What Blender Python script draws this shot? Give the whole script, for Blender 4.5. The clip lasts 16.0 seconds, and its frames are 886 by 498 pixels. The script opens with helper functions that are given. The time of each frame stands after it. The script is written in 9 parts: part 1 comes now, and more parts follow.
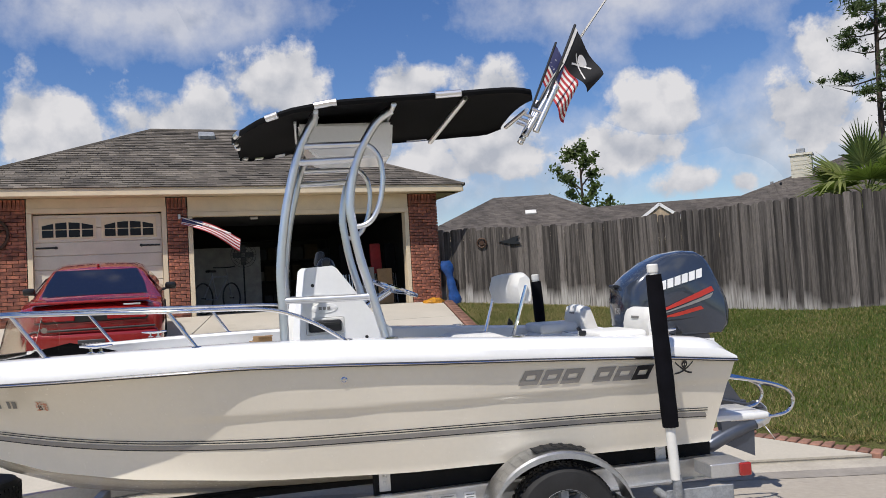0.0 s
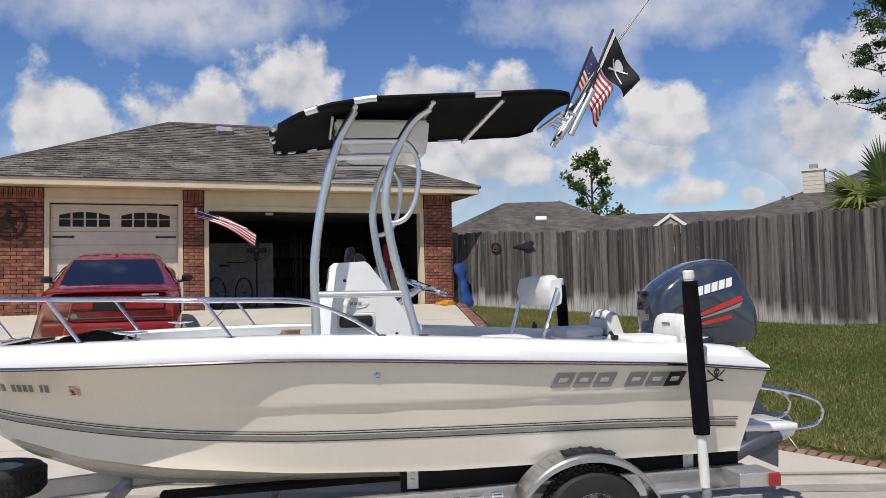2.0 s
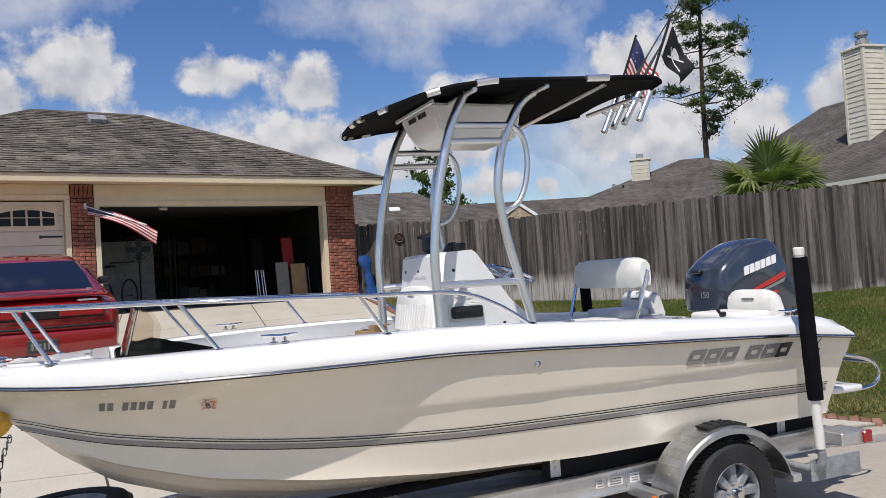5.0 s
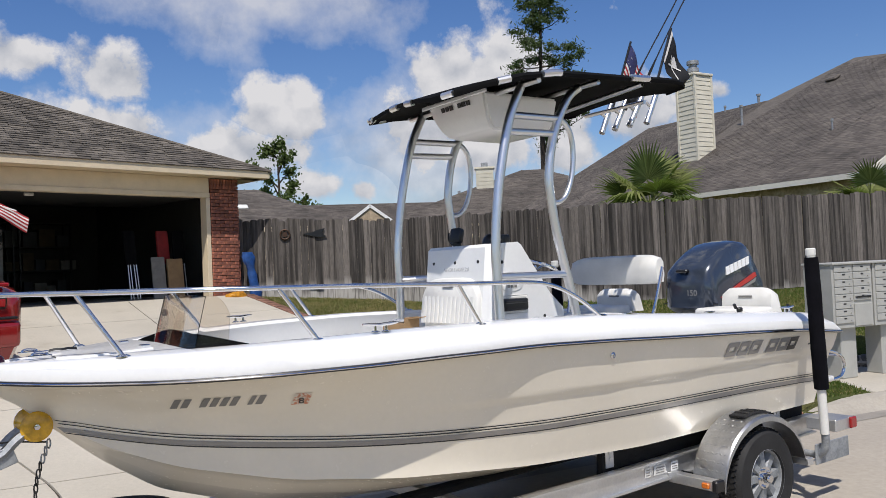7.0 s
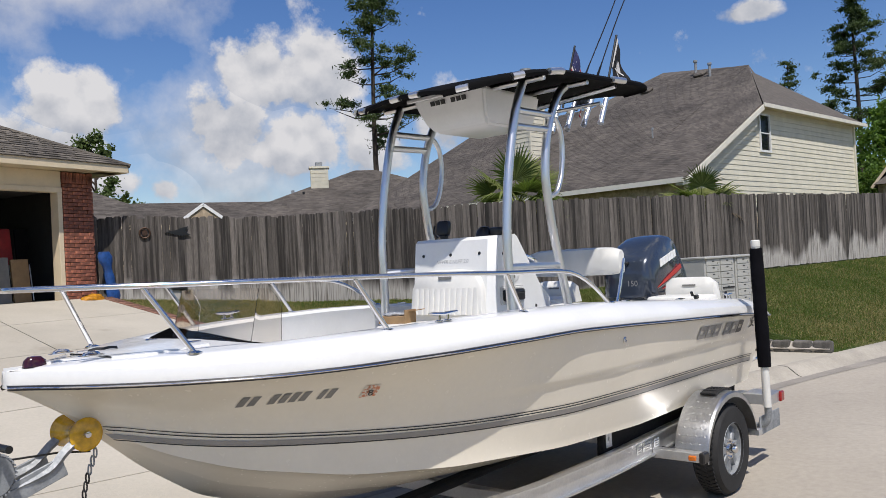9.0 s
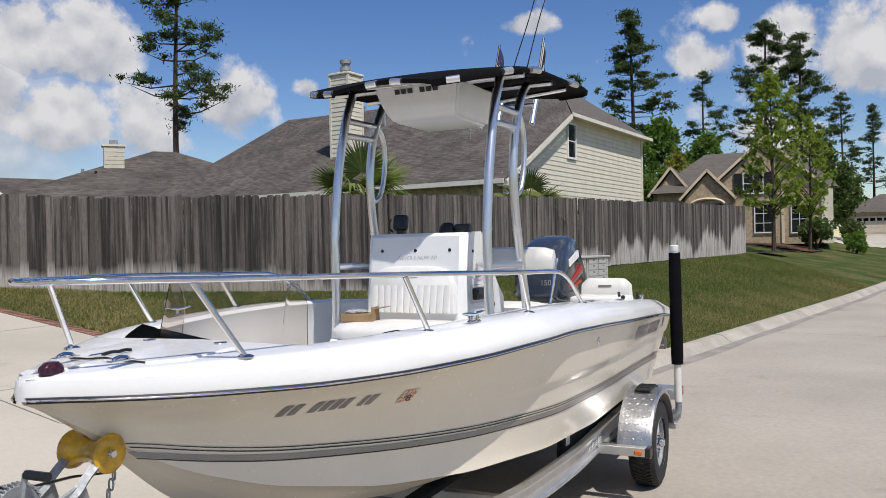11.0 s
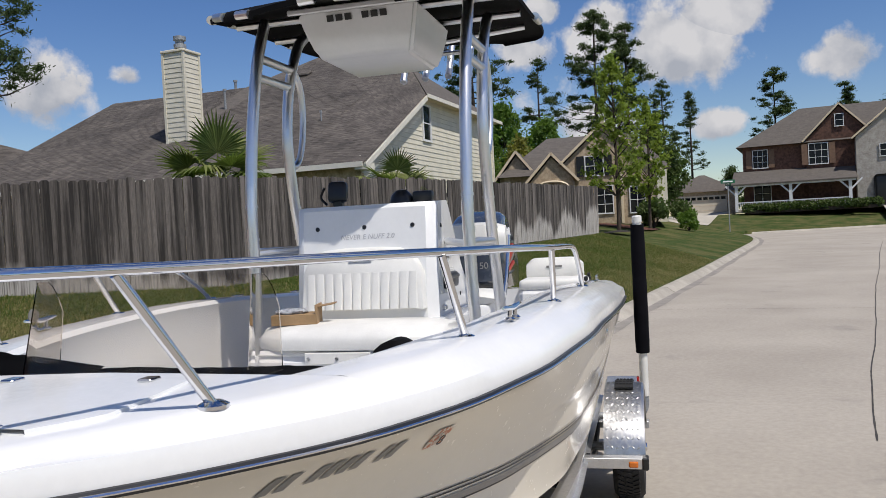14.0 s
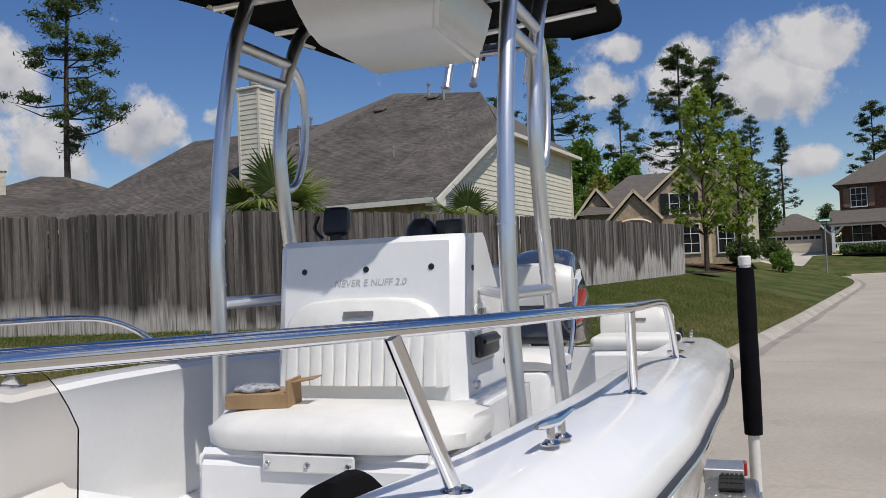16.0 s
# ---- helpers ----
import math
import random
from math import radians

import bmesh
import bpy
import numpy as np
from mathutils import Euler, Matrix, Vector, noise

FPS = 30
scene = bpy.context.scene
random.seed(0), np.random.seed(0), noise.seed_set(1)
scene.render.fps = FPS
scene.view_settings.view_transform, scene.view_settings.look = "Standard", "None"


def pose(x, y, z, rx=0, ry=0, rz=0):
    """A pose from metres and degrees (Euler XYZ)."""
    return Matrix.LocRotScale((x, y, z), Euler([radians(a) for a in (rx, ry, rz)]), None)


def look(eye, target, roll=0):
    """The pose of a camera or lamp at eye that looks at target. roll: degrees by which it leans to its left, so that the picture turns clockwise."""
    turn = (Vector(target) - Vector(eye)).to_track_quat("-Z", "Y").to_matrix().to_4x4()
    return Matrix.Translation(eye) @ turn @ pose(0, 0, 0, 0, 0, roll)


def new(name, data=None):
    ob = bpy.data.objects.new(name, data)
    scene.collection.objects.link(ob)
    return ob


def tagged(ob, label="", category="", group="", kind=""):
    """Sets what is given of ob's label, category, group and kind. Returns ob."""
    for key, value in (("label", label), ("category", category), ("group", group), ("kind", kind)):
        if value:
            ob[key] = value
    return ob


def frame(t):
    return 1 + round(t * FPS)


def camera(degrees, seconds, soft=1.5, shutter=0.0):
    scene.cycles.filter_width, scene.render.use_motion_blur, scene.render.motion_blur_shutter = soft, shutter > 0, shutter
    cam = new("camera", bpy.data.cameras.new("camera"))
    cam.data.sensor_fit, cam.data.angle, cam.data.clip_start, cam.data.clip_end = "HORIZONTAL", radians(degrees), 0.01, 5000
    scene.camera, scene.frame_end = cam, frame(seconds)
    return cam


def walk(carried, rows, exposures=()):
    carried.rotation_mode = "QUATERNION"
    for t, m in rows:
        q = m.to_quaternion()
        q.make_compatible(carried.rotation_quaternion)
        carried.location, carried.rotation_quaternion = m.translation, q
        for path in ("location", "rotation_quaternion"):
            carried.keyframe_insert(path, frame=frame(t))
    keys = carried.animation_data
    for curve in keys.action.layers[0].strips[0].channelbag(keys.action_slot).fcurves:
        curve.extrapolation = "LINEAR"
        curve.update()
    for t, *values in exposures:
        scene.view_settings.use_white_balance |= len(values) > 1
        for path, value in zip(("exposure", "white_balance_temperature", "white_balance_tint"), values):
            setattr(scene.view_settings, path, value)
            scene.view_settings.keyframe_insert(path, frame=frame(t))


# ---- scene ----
cam = camera(57.3, 16.0, soft=0.7)
PATH = [
    (0, (0.14, -0.168, 1.824), (0.095, 1.83, 1.917), -3.3),
    (0.5, (0.15, -0.263, 1.81), (0.116, 1.734, 1.911), -2.9),
    (1, (0.146, -0.326, 1.803), (0.067, 1.67, 1.901), -2.4),
    (1.5, (0.081, -0.309, 1.798), (0.002, 1.687, 1.899), -1.4),
    (2, (-0.064, -0.17, 1.798), (-0.12, 1.827, 1.901), -1.3),
    (2.5, (-0.307, -0.013, 1.829), (-0.341, 1.984, 1.933), -1.3),
    (3, (-0.652, 0.031, 1.83), (-0.651, 2.028, 1.929), -1.4),
    (3.5, (-0.999, 0.034, 1.839), (-0.963, 2.031, 1.934), -1.4),
    (4, (-1.348, 0.119, 1.845), (-1.215, 2.112, 1.942), -1.9),
    (4.5, (-1.739, 0.138, 1.84), (-1.43, 2.112, 1.913), -3.1),
    (4.7, (-1.892, 0.133, 1.856), (-1.541, 2.101, 1.925), -3.4),
    (6.8, (-3.462, 0.699, 1.858), (-2.661, 2.531, 1.906), -2.6),
    (7, (-3.578, 0.768, 1.851), (-2.739, 2.583, 1.902), -2.5),
    (7.5, (-3.879, 0.907, 1.854), (-2.924, 2.664, 1.9), -3.8),
    (8, (-4.161, 1.067, 1.846), (-3.097, 2.76, 1.881), -3.7),
    (8.2, (-4.287, 1.134, 1.828), (-3.183, 2.801, 1.868), -3.6),
    (10.3, (-5.205, 2.067, 1.89), (-3.738, 3.425, 1.89), -0.7),
    (10.5, (-5.278, 2.198, 1.886), (-3.763, 3.504, 1.89), -0.3),
    (11, (-5.444, 2.439, 1.919), (-3.842, 3.636, 1.913), -1.2),
    (11.5, (-5.491, 2.734, 1.881), (-3.861, 3.892, 1.858), -1.4),
    (12, (-5.426, 3.001, 1.872), (-3.736, 4.07, 1.841), -1.3),
    (12.5, (-5.39, 3.22, 1.877), (-3.643, 4.194, 1.855), -2.0),
    (13, (-5.284, 3.406, 1.861), (-3.499, 4.307, 1.826), -3.1),
    (13.5, (-4.987, 3.585, 1.873), (-3.191, 4.464, 1.833), -3.1),
    (14, (-4.74, 3.748, 1.86), (-2.933, 4.605, 1.813), -3.0),
    (14.5, (-4.469, 3.902, 1.874), (-2.656, 4.746, 1.827), -3.0),
    (15, (-4.146, 3.99, 1.865), (-2.35, 4.87, 1.88), -1.7),
    (15.5, (-3.85, 4.063, 1.858), (-2.09, 5.012, 1.886), -2.0),
    (16, (-3.556, 4.114, 1.873), (-1.84, 5.14, 1.93), -2.5),
]
walk(cam, [(t, look(eye, target, roll)) for t, eye, target, roll in PATH], [(0.0, 0.20, 6560, 12), (4.5, 0.18, 6560, 12), (10.5, 0.15, 6560, 12), (12.0, 0.15, 6560, 12), (14.0, 0.03, 6560, 12), (16.0, -0.08, 6560, 12)])

# ---- sun, sky and exposure ----
SUN_FROM = Vector((-0.22, -0.46, 0.86)).normalized()
world = bpy.data.worlds.new("sky")
scene.world = world
world.use_nodes = True
wn, wl = world.node_tree.nodes, world.node_tree.links
wn.clear()


def wnode(kind, **settings):
    n = wn.new(kind)
    for key, value in settings.items():
        if key == "operation":
            n.operation = value
        elif key == "blend_type":
            n.blend_type = value
        elif key == "data_type":
            n.data_type = value
    return n


def wmath(op, a, b=None, clamp=False):
    n = wn.new("ShaderNodeMath")
    n.operation, n.use_clamp = op, clamp
    for i, v in enumerate((a, b)):
        if v is None:
            continue
        if isinstance(v, (int, float)):
            n.inputs[i].default_value = v
        else:
            wl.new(v, n.inputs[i])
    return n.outputs[0]


sky = wn.new("ShaderNodeTexSky")
sky.sky_type, sky.sun_disc = "NISHITA", False
sky.sun_elevation = math.asin(SUN_FROM.z)
sky.sun_rotation = math.atan2(SUN_FROM.x, SUN_FROM.y)
sky.air_density, sky.dust_density, sky.ozone_density = 1.0, 0.12, 2.6

# cumulus: soft heaps at their azimuth and height, broken up by noise of the direction
coord = wn.new("ShaderNodeTexCoord")
sep = wn.new("ShaderNodeSeparateXYZ")
wl.new(coord.outputs["Generated"], sep.inputs[0])
azim = wmath("ARCTAN2", sep.outputs[0], sep.outputs[1])
elev = wmath("ARCSINE", sep.outputs[2])


def wnoise(scale, detail, rough=0.6):
    n = wn.new("ShaderNodeTexNoise")
    n.inputs["Scale"].default_value, n.inputs["Detail"].default_value, n.inputs["Roughness"].default_value = scale, detail, rough
    wl.new(coord.outputs["Generated"], n.inputs["Vector"])
    return n.outputs["Fac"]


billow, fine, broad = wnoise(11.0, 8.0, 0.60), wnoise(48.0, 5.0, 0.65), wnoise(3.1, 4.0, 0.55)
lift = wn.new("ShaderNodeVectorMath")
lift.operation = "ADD"
wl.new(coord.outputs["Generated"], lift.inputs[0])
lift.inputs[1].default_value = (SUN_FROM.x * 0.02, SUN_FROM.y * 0.02, SUN_FROM.z * 0.02)


def heads(vector, scale):
    """rounded cauliflower heads of the cumulus"""
    n = wn.new("ShaderNodeTexVoronoi")
    n.inputs["Scale"].default_value = scale
    wl.new(vector, n.inputs["Vector"])
    return n.outputs["Distance"]


puff = wmath("ADD", heads(coord.outputs["Generated"], 15.0), wmath("MULTIPLY", heads(coord.outputs["Generated"], 36.0), 0.5))
puff_up = wmath("ADD", heads(lift.outputs[0], 15.0), wmath("MULTIPLY", heads(lift.outputs[0], 36.0), 0.5))
# azimuth (degrees from +y towards +x), elevation, half width, half height
CLOUDS = [(-12.3, 14.2, 5.0, 4.2), (-18.5, 11.8, 8.5, 4.2), (-26.8, 11.3, 4.5, 5.2), (-22, 7, 10, 4), (-9, 9, 8, 4.5), (-3.2, 14.2, 3.8, 2.3), (3.0, 13.4, 4.2, 3.2), (1.5, 9, 7.5, 4.5),
          (13.8, 11.0, 3.7, 3.4), (11.5, 8.3, 6, 2.8), (16, 6.2, 3.8, 2.1), (19.4, 5.8, 2.3, 1.8), (23.9, 9.4, 5, 5), (26.2, 13.0, 4.2, 4.2), (30.3, 13.2, 5.2, 4.4), (28, 8.5, 6, 4), (33.5, 8.5, 4, 4.5),
          (38.6, 9.8, 3.6, 4.0), (44, 11, 1.5, 1.2), (48, 5, 5, 3), (59.5, 15, 3.2, 1.2), (72.3, 14.5, 1.7, 1.5), (71, 11.9, 2.6, 2.2), (76.5, 12.6, 3.4, 3.0), (81, 10.8, 5.4, 4.8), (84, 13.5, 4.2, 3.4),
          (83.5, 6.0, 2.6, 1.8), (76, 6.5, 4, 2), (91.3, 9.4, 3.2, 3.0), (103, 15, 7, 6), (116, 10, 8, 5)]
VEILS = [(-20, 18.8, 13, 3.0), (12.5, 18.4, 12, 3.2), (-4, 8, 26, 5), (24, 8, 12, 6)]


def offsets(az, el, wide, high):
    dx = wmath("DIVIDE", wmath("SUBTRACT", azim, radians(az)), radians(wide))
    dy = wmath("DIVIDE", wmath("SUBTRACT", elev, radians(el)), radians(high))
    return dx, dy


cover, level = None, None
for spot in CLOUDS:
    dx, dy = offsets(*spot)
    flat = wmath("MAXIMUM", dy, wmath("MULTIPLY", dy, -1.3))
    heap = wmath("SUBTRACT", 1.0, wmath("SQRT", wmath("ADD", wmath("MULTIPLY", dx, dx), wmath("MULTIPLY", flat, flat))))
    if cover is None:
        cover, level = heap, dy
    else:
        more = wmath("GREATER_THAN", heap, cover)
        level = wmath("ADD", level, wmath("MULTIPLY", more, wmath("SUBTRACT", dy, level)))
        cover = wmath("MAXIMUM", cover, heap)
veil = None
for spot in VEILS:
    dx, dy = offsets(*spot)
    heap = wmath("SUBTRACT", 1.0, wmath("SQRT", wmath("ADD", wmath("MULTIPLY", dx, dx), wmath("MULTIPLY", dy, dy))))
    veil = heap if veil is None else wmath("MAXIMUM", veil, heap)
# further round the horizon and overhead the same weather goes on
behind = wmath("MULTIPLY", wmath("SUBTRACT", broad, 0.43), 3.0)
outside = wmath("MULTIPLY", wmath("SUBTRACT", wmath("ABSOLUTE", wmath("SUBTRACT", azim, radians(40))), radians(75)), 2.0, True)
overhead = wmath("MULTIPLY", wmath("SUBTRACT", elev, radians(28)), 4.0, True)
cover = wmath("MAXIMUM", cover, wmath("SUBTRACT", wmath("MULTIPLY", behind, wmath("MAXIMUM", outside, overhead)), 0.05))
edge = wmath("ADD", wmath("MULTIPLY", wmath("SUBTRACT", 0.80, puff), 0.42), wmath("MULTIPLY", wmath("SUBTRACT", fine, 0.5), 0.55))
edge = wmath("ADD", edge, wmath("MULTIPLY", wmath("SUBTRACT", billow, 0.5), 1.5))
bulk = wmath("ADD", wmath("SUBTRACT", cover, 0.22), edge)
crisp = wmath("POWER", wmath("MULTIPLY", bulk, 3.4, True), 1.2)
haze = wmath("MULTIPLY", wmath("MULTIPLY", wmath("ADD", wmath("ADD", veil, wmath("MULTIPLY", wmath("SUBTRACT", broad, 0.5), 1.6)), wmath("MULTIPLY", wmath("SUBTRACT", billow, 0.5), 2.2)), 1.1, True), 0.72)
soft_d = wmath("MAXIMUM", crisp, haze)
relief = wmath("SUBTRACT", puff_up, puff)
tone = wmath("ADD", wmath("ADD", 0.60, wmath("MULTIPLY", relief, 1.3)), wmath("MULTIPLY", level, 0.42))
tone = wmath("ADD", tone, wmath("ADD", wmath("MULTIPLY", wmath("SUBTRACT", fine, 0.5), 1.0), wmath("MULTIPLY", wmath("SUBTRACT", billow, 0.5), 1.6)), True)
shade = wn.new("ShaderNodeMix")
shade.data_type = "RGBA"
wl.new(tone, shade.inputs[0])
shade.inputs[6].default_value, shade.inputs[7].default_value = (3.9, 4.2, 4.75, 1), (6.4, 6.45, 6.6, 1)
mixed = wn.new("ShaderNodeMix")
mixed.data_type = "RGBA"
wl.new(soft_d, mixed.inputs[0])
deep = wn.new("ShaderNodeHueSaturation")
deep.inputs["Saturation"].default_value, deep.inputs["Value"].default_value = 1.26, 0.95
deep.inputs["Hue"].default_value = 0.512
wl.new(sky.outputs[0], deep.inputs["Color"])
wl.new(deep.outputs[0], mixed.inputs[6])
wl.new(shade.outputs[2], mixed.inputs[7])
back = wn.new("ShaderNodeBackground")
back.inputs["Strength"].default_value = 0.098
wl.new(mixed.outputs[2], back.inputs["Color"])
wout = wn.new("ShaderNodeOutputWorld")
wl.new(back.outputs[0], wout.inputs[0])

lamp = bpy.data.lights.new("sun", "SUN")
lamp.energy, lamp.angle, lamp.color = 3.95, radians(0.53), (1.0, 0.965, 0.90)
new("sun", lamp).matrix_world = look((0, 0, 30), Vector((0, 0, 30)) - SUN_FROM)

# ---- mesh helpers ----


def finish(bm, name, mats, sharp=35.0):
    bmesh.ops.recalc_face_normals(bm, faces=bm.faces)
    for f in bm.faces:
        f.smooth = True
    limit = radians(sharp)
    for e in bm.edges:
        if len(e.link_faces) == 2 and e.calc_face_angle(0.0) > limit:
            e.smooth = False
    me = bpy.data.meshes.new(name)
    bm.to_mesh(me)
    bm.free()
    for m in mats if isinstance(mats, (list, tuple)) else [mats]:
        me.materials.append(m)
    return me


def part(name, bm, material, parent, label="", sharp=35.0, m=None):
    ob = new(name, finish(bm, name, material, sharp))
    ob.parent = parent
    if m is not None:
        ob.matrix_basis = m
    if label:
        tagged(ob, label)
    return ob


def thing(name, m, label, category, group="", kind=""):
    ob = new(name)
    ob.empty_display_size = 0.2
    ob.matrix_basis = m
    return tagged(ob, label, category, group, kind)


def solo(name, bm, material, label, category, group="", kind="", m=None, sharp=35.0):
    ob = new(name, finish(bm, name, material, sharp))
    if m is not None:
        ob.matrix_basis = m
    return tagged(ob, label, category, group, kind)


def box(bm, at, size, bevel=0.0, rot=None, seg=1):
    made = bmesh.ops.create_cube(bm, size=1.0)["verts"]
    m = Matrix.Translation(at) @ (rot if rot is not None else Matrix()) @ Matrix.Diagonal((*size, 1))
    for v in made:
        v.co = m @ v.co
    if bevel:
        edges = list({e for v in made for e in v.link_edges})
        bmesh.ops.bevel(bm, geom=edges, offset=bevel, segments=seg, affect="EDGES", profile=0.5)
    return bm


def boxed(at, size, bevel=0.0, rot=None, seg=1):
    return box(bmesh.new(), at, size, bevel, rot, seg)


def smooth_path(pts, n=6):
    pts = [Vector(p) for p in pts]
    out = []
    for i in range(len(pts) - 1):
        a, b, c, d = pts[max(i - 1, 0)], pts[i], pts[i + 1], pts[min(i + 2, len(pts) - 1)]
        for k in range(n):
            t = k / n
            out.append(0.5 * ((2 * b) + (c - a) * t + (2 * a - 5 * b + 4 * c - d) * t * t + (3 * b - a - 3 * c + d) * t ** 3))
    return out + [pts[-1]]


def loft(bm, rings, closed=True, cap0=True, cap1=True):
    made = [[bm.verts.new(p) for p in r] for r in rings]
    n = len(made[0])
    for a, b in zip(made, made[1:]):
        for i in range(n if closed else n - 1):
            j = (i + 1) % n
            try:
                bm.faces.new((a[i], a[j], b[j], b[i]))
            except ValueError:
                pass
    if closed and cap0:
        bm.faces.new(made[0][::-1])
    if closed and cap1:
        bm.faces.new(made[-1])
    return bm


def tube(bm, pts, r, seg=10, caps=True):
    pts = [Vector(p) for p in pts]
    radii = r if isinstance(r, (list, tuple)) else [r] * len(pts)
    rings, side = [], None
    for i, p in enumerate(pts):
        d = (pts[min(i + 1, len(pts) - 1)] - pts[max(i - 1, 0)]).normalized()
        if side is None:
            side = d.cross(Vector((0, 0, 1)) if abs(d.z) < 0.9 else Vector((1, 0, 0))).normalized()
        else:
            side = (side - d * side.dot(d)).normalized()
        up = d.cross(side)
        rings.append([p + radii[i] * (math.cos(a) * side + math.sin(a) * up) for a in (2 * math.pi * k / seg for k in range(seg))])
    return loft(bm, rings, True, caps, caps)


def rod(bm, a, b, r, seg=10):
    return tube(bm, [a, b], r, seg)


def lathe(bm, profile, seg=24, m=None, close=False, caps=True):
    """profile of (radius, height) turned about z"""
    m = m if m is not None else Matrix()
    rings = [[m @ Vector((max(r, 1e-4) * math.cos(a), max(r, 1e-4) * math.sin(a), z)) for a in (2 * math.pi * k / seg for k in range(seg))] for r, z in profile]
    if close:
        rings.append(rings[0])
    loft(bm, rings, True, caps and not close, caps and not close)
    bmesh.ops.remove_doubles(bm, verts=bm.verts, dist=2e-4)
    return bm


def sheet(bm, fn, us, vs):
    grid = [[bm.verts.new(fn(u, v)) for v in vs] for u in us]
    for i in range(len(us) - 1):
        for j in range(len(vs) - 1):
            bm.faces.new((grid[i][j], grid[i + 1][j], grid[i + 1][j + 1], grid[i][j + 1]))
    return bm


def span(a, b, n):
    return [a + (b - a) * i / n for i in range(n + 1)]


def lerp_table(x, table):
    table = sorted(table)
    if x <= table[0][0]:
        return table[0][1]
    for (x0, y0), (x1, y1) in zip(table, table[1:]):
        if x <= x1:
            return y0 + (y1 - y0) * (x - x0) / (x1 - x0)
    return table[-1][1]


def smooth_table(x, table, w=0.18):
    return sum(lerp_table(x + w * k, table) for k in (-1, -0.5, 0, 0.5, 1)) / 5


def raw_mesh(name, verts, faces, material, smooth=False):
    me = bpy.data.meshes.new(name)
    me.from_pydata(verts, [], faces)
    me.materials.append(material)
    if smooth:
        me.polygons.foreach_set("use_smooth", [True] * len(me.polygons))
    me.update()
    return me

# ---- materials ----


def material(name, color, rough=0.5, metal=0.0, vary=0.12, scale=6.0, fine=60.0, bump=0.0, bump_scale=None, second=None, spread=(0.35, 0.65),
             rough_vary=0.0, coat=0.0, island=0.0, instance=0.0, stretch=None, trans=0.0, spec=0.5, stain=None):
    m = bpy.data.materials.new(name)
    m.use_nodes = True
    nt = m.node_tree
    bsdf = nt.nodes["Principled BSDF"]
    bsdf.inputs["Roughness"].default_value, bsdf.inputs["Metallic"].default_value = rough, metal
    bsdf.inputs["Coat Weight"].default_value, bsdf.inputs["Coat Roughness"].default_value = coat, 0.06
    bsdf.inputs["Specular IOR Level"].default_value = spec
    bsdf.inputs["Transmission Weight"].default_value = trans
    tc = nt.nodes.new("ShaderNodeTexCoord")
    vec = tc.outputs["Object"]
    if stretch:
        mp = nt.nodes.new("ShaderNodeMapping")
        mp.inputs["Scale"].default_value = stretch
        nt.links.new(vec, mp.inputs[0])
        vec = mp.outputs[0]

    def noise_of(s, detail=5.0):
        n = nt.nodes.new("ShaderNodeTexNoise")
        n.inputs["Scale"].default_value, n.inputs["Detail"].default_value, n.inputs["Roughness"].default_value = s, detail, 0.6
        nt.links.new(vec, n.inputs["Vector"])
        return n.outputs["Fac"]

    def mix(fac, a, b, kind="MIX"):
        n = nt.nodes.new("ShaderNodeMix")
        n.data_type, n.blend_type = "RGBA", kind
        for sock, v in ((n.inputs[0], fac), (n.inputs[6], a), (n.inputs[7], b)):
            if isinstance(v, (int, float)):
                sock.default_value = v
            elif isinstance(v, tuple):
                sock.default_value = (*v[:3], 1)
            else:
                nt.links.new(v, sock)
        return n.outputs[2]

    def remap(v, lo, hi, to0, to1):
        n = nt.nodes.new("ShaderNodeMapRange")
        nt.links.new(v, n.inputs[0])
        for i, x in enumerate((lo, hi, to0, to1)):
            n.inputs[i + 1].default_value = x
        return n.outputs[0]

    large, small = noise_of(scale, 4.0), noise_of(fine, 3.0)
    second = second or tuple(c * (1 - 2.2 * vary) for c in color)
    col = mix(remap(large, *spread, 0, 1), color, second)
    col = mix(remap(small, 0.3, 0.7, 0, 1), col, mix(1.0, col, tuple([1 - vary] * 3), "MULTIPLY"))
    if stain:
        col = mix(remap(noise_of(stain[1], 6.0), stain[2], stain[2] + 0.12, 0, stain[3]), col, stain[0])
    if island or instance:
        if island:
            rnd = nt.nodes.new("ShaderNodeNewGeometry").outputs["Random Per Island"]
        else:
            rnd = nt.nodes.new("ShaderNodeObjectInfo").outputs["Random"]
        k = island or instance
        val = remap(rnd, 0, 1, 1 - k, 1 + k)
        comb = nt.nodes.new("ShaderNodeCombineColor")
        for i in range(3):
            nt.links.new(val, comb.inputs[i])
        col = mix(1.0, col, comb.outputs[0], "MULTIPLY")
    nt.links.new(col, bsdf.inputs["Base Color"])
    if rough_vary:
        nt.links.new(remap(small, 0.3, 0.7, max(rough - rough_vary, 0.02), min(rough + rough_vary, 1)), bsdf.inputs["Roughness"])
    if bump:
        b = nt.nodes.new("ShaderNodeBump")
        b.inputs["Strength"].default_value, b.inputs["Distance"].default_value = 1.0, bump
        nt.links.new(noise_of(bump_scale, 4.0) if bump_scale else small, b.inputs["Height"])
        nt.links.new(b.outputs[0], bsdf.inputs["Normal"])
    return m


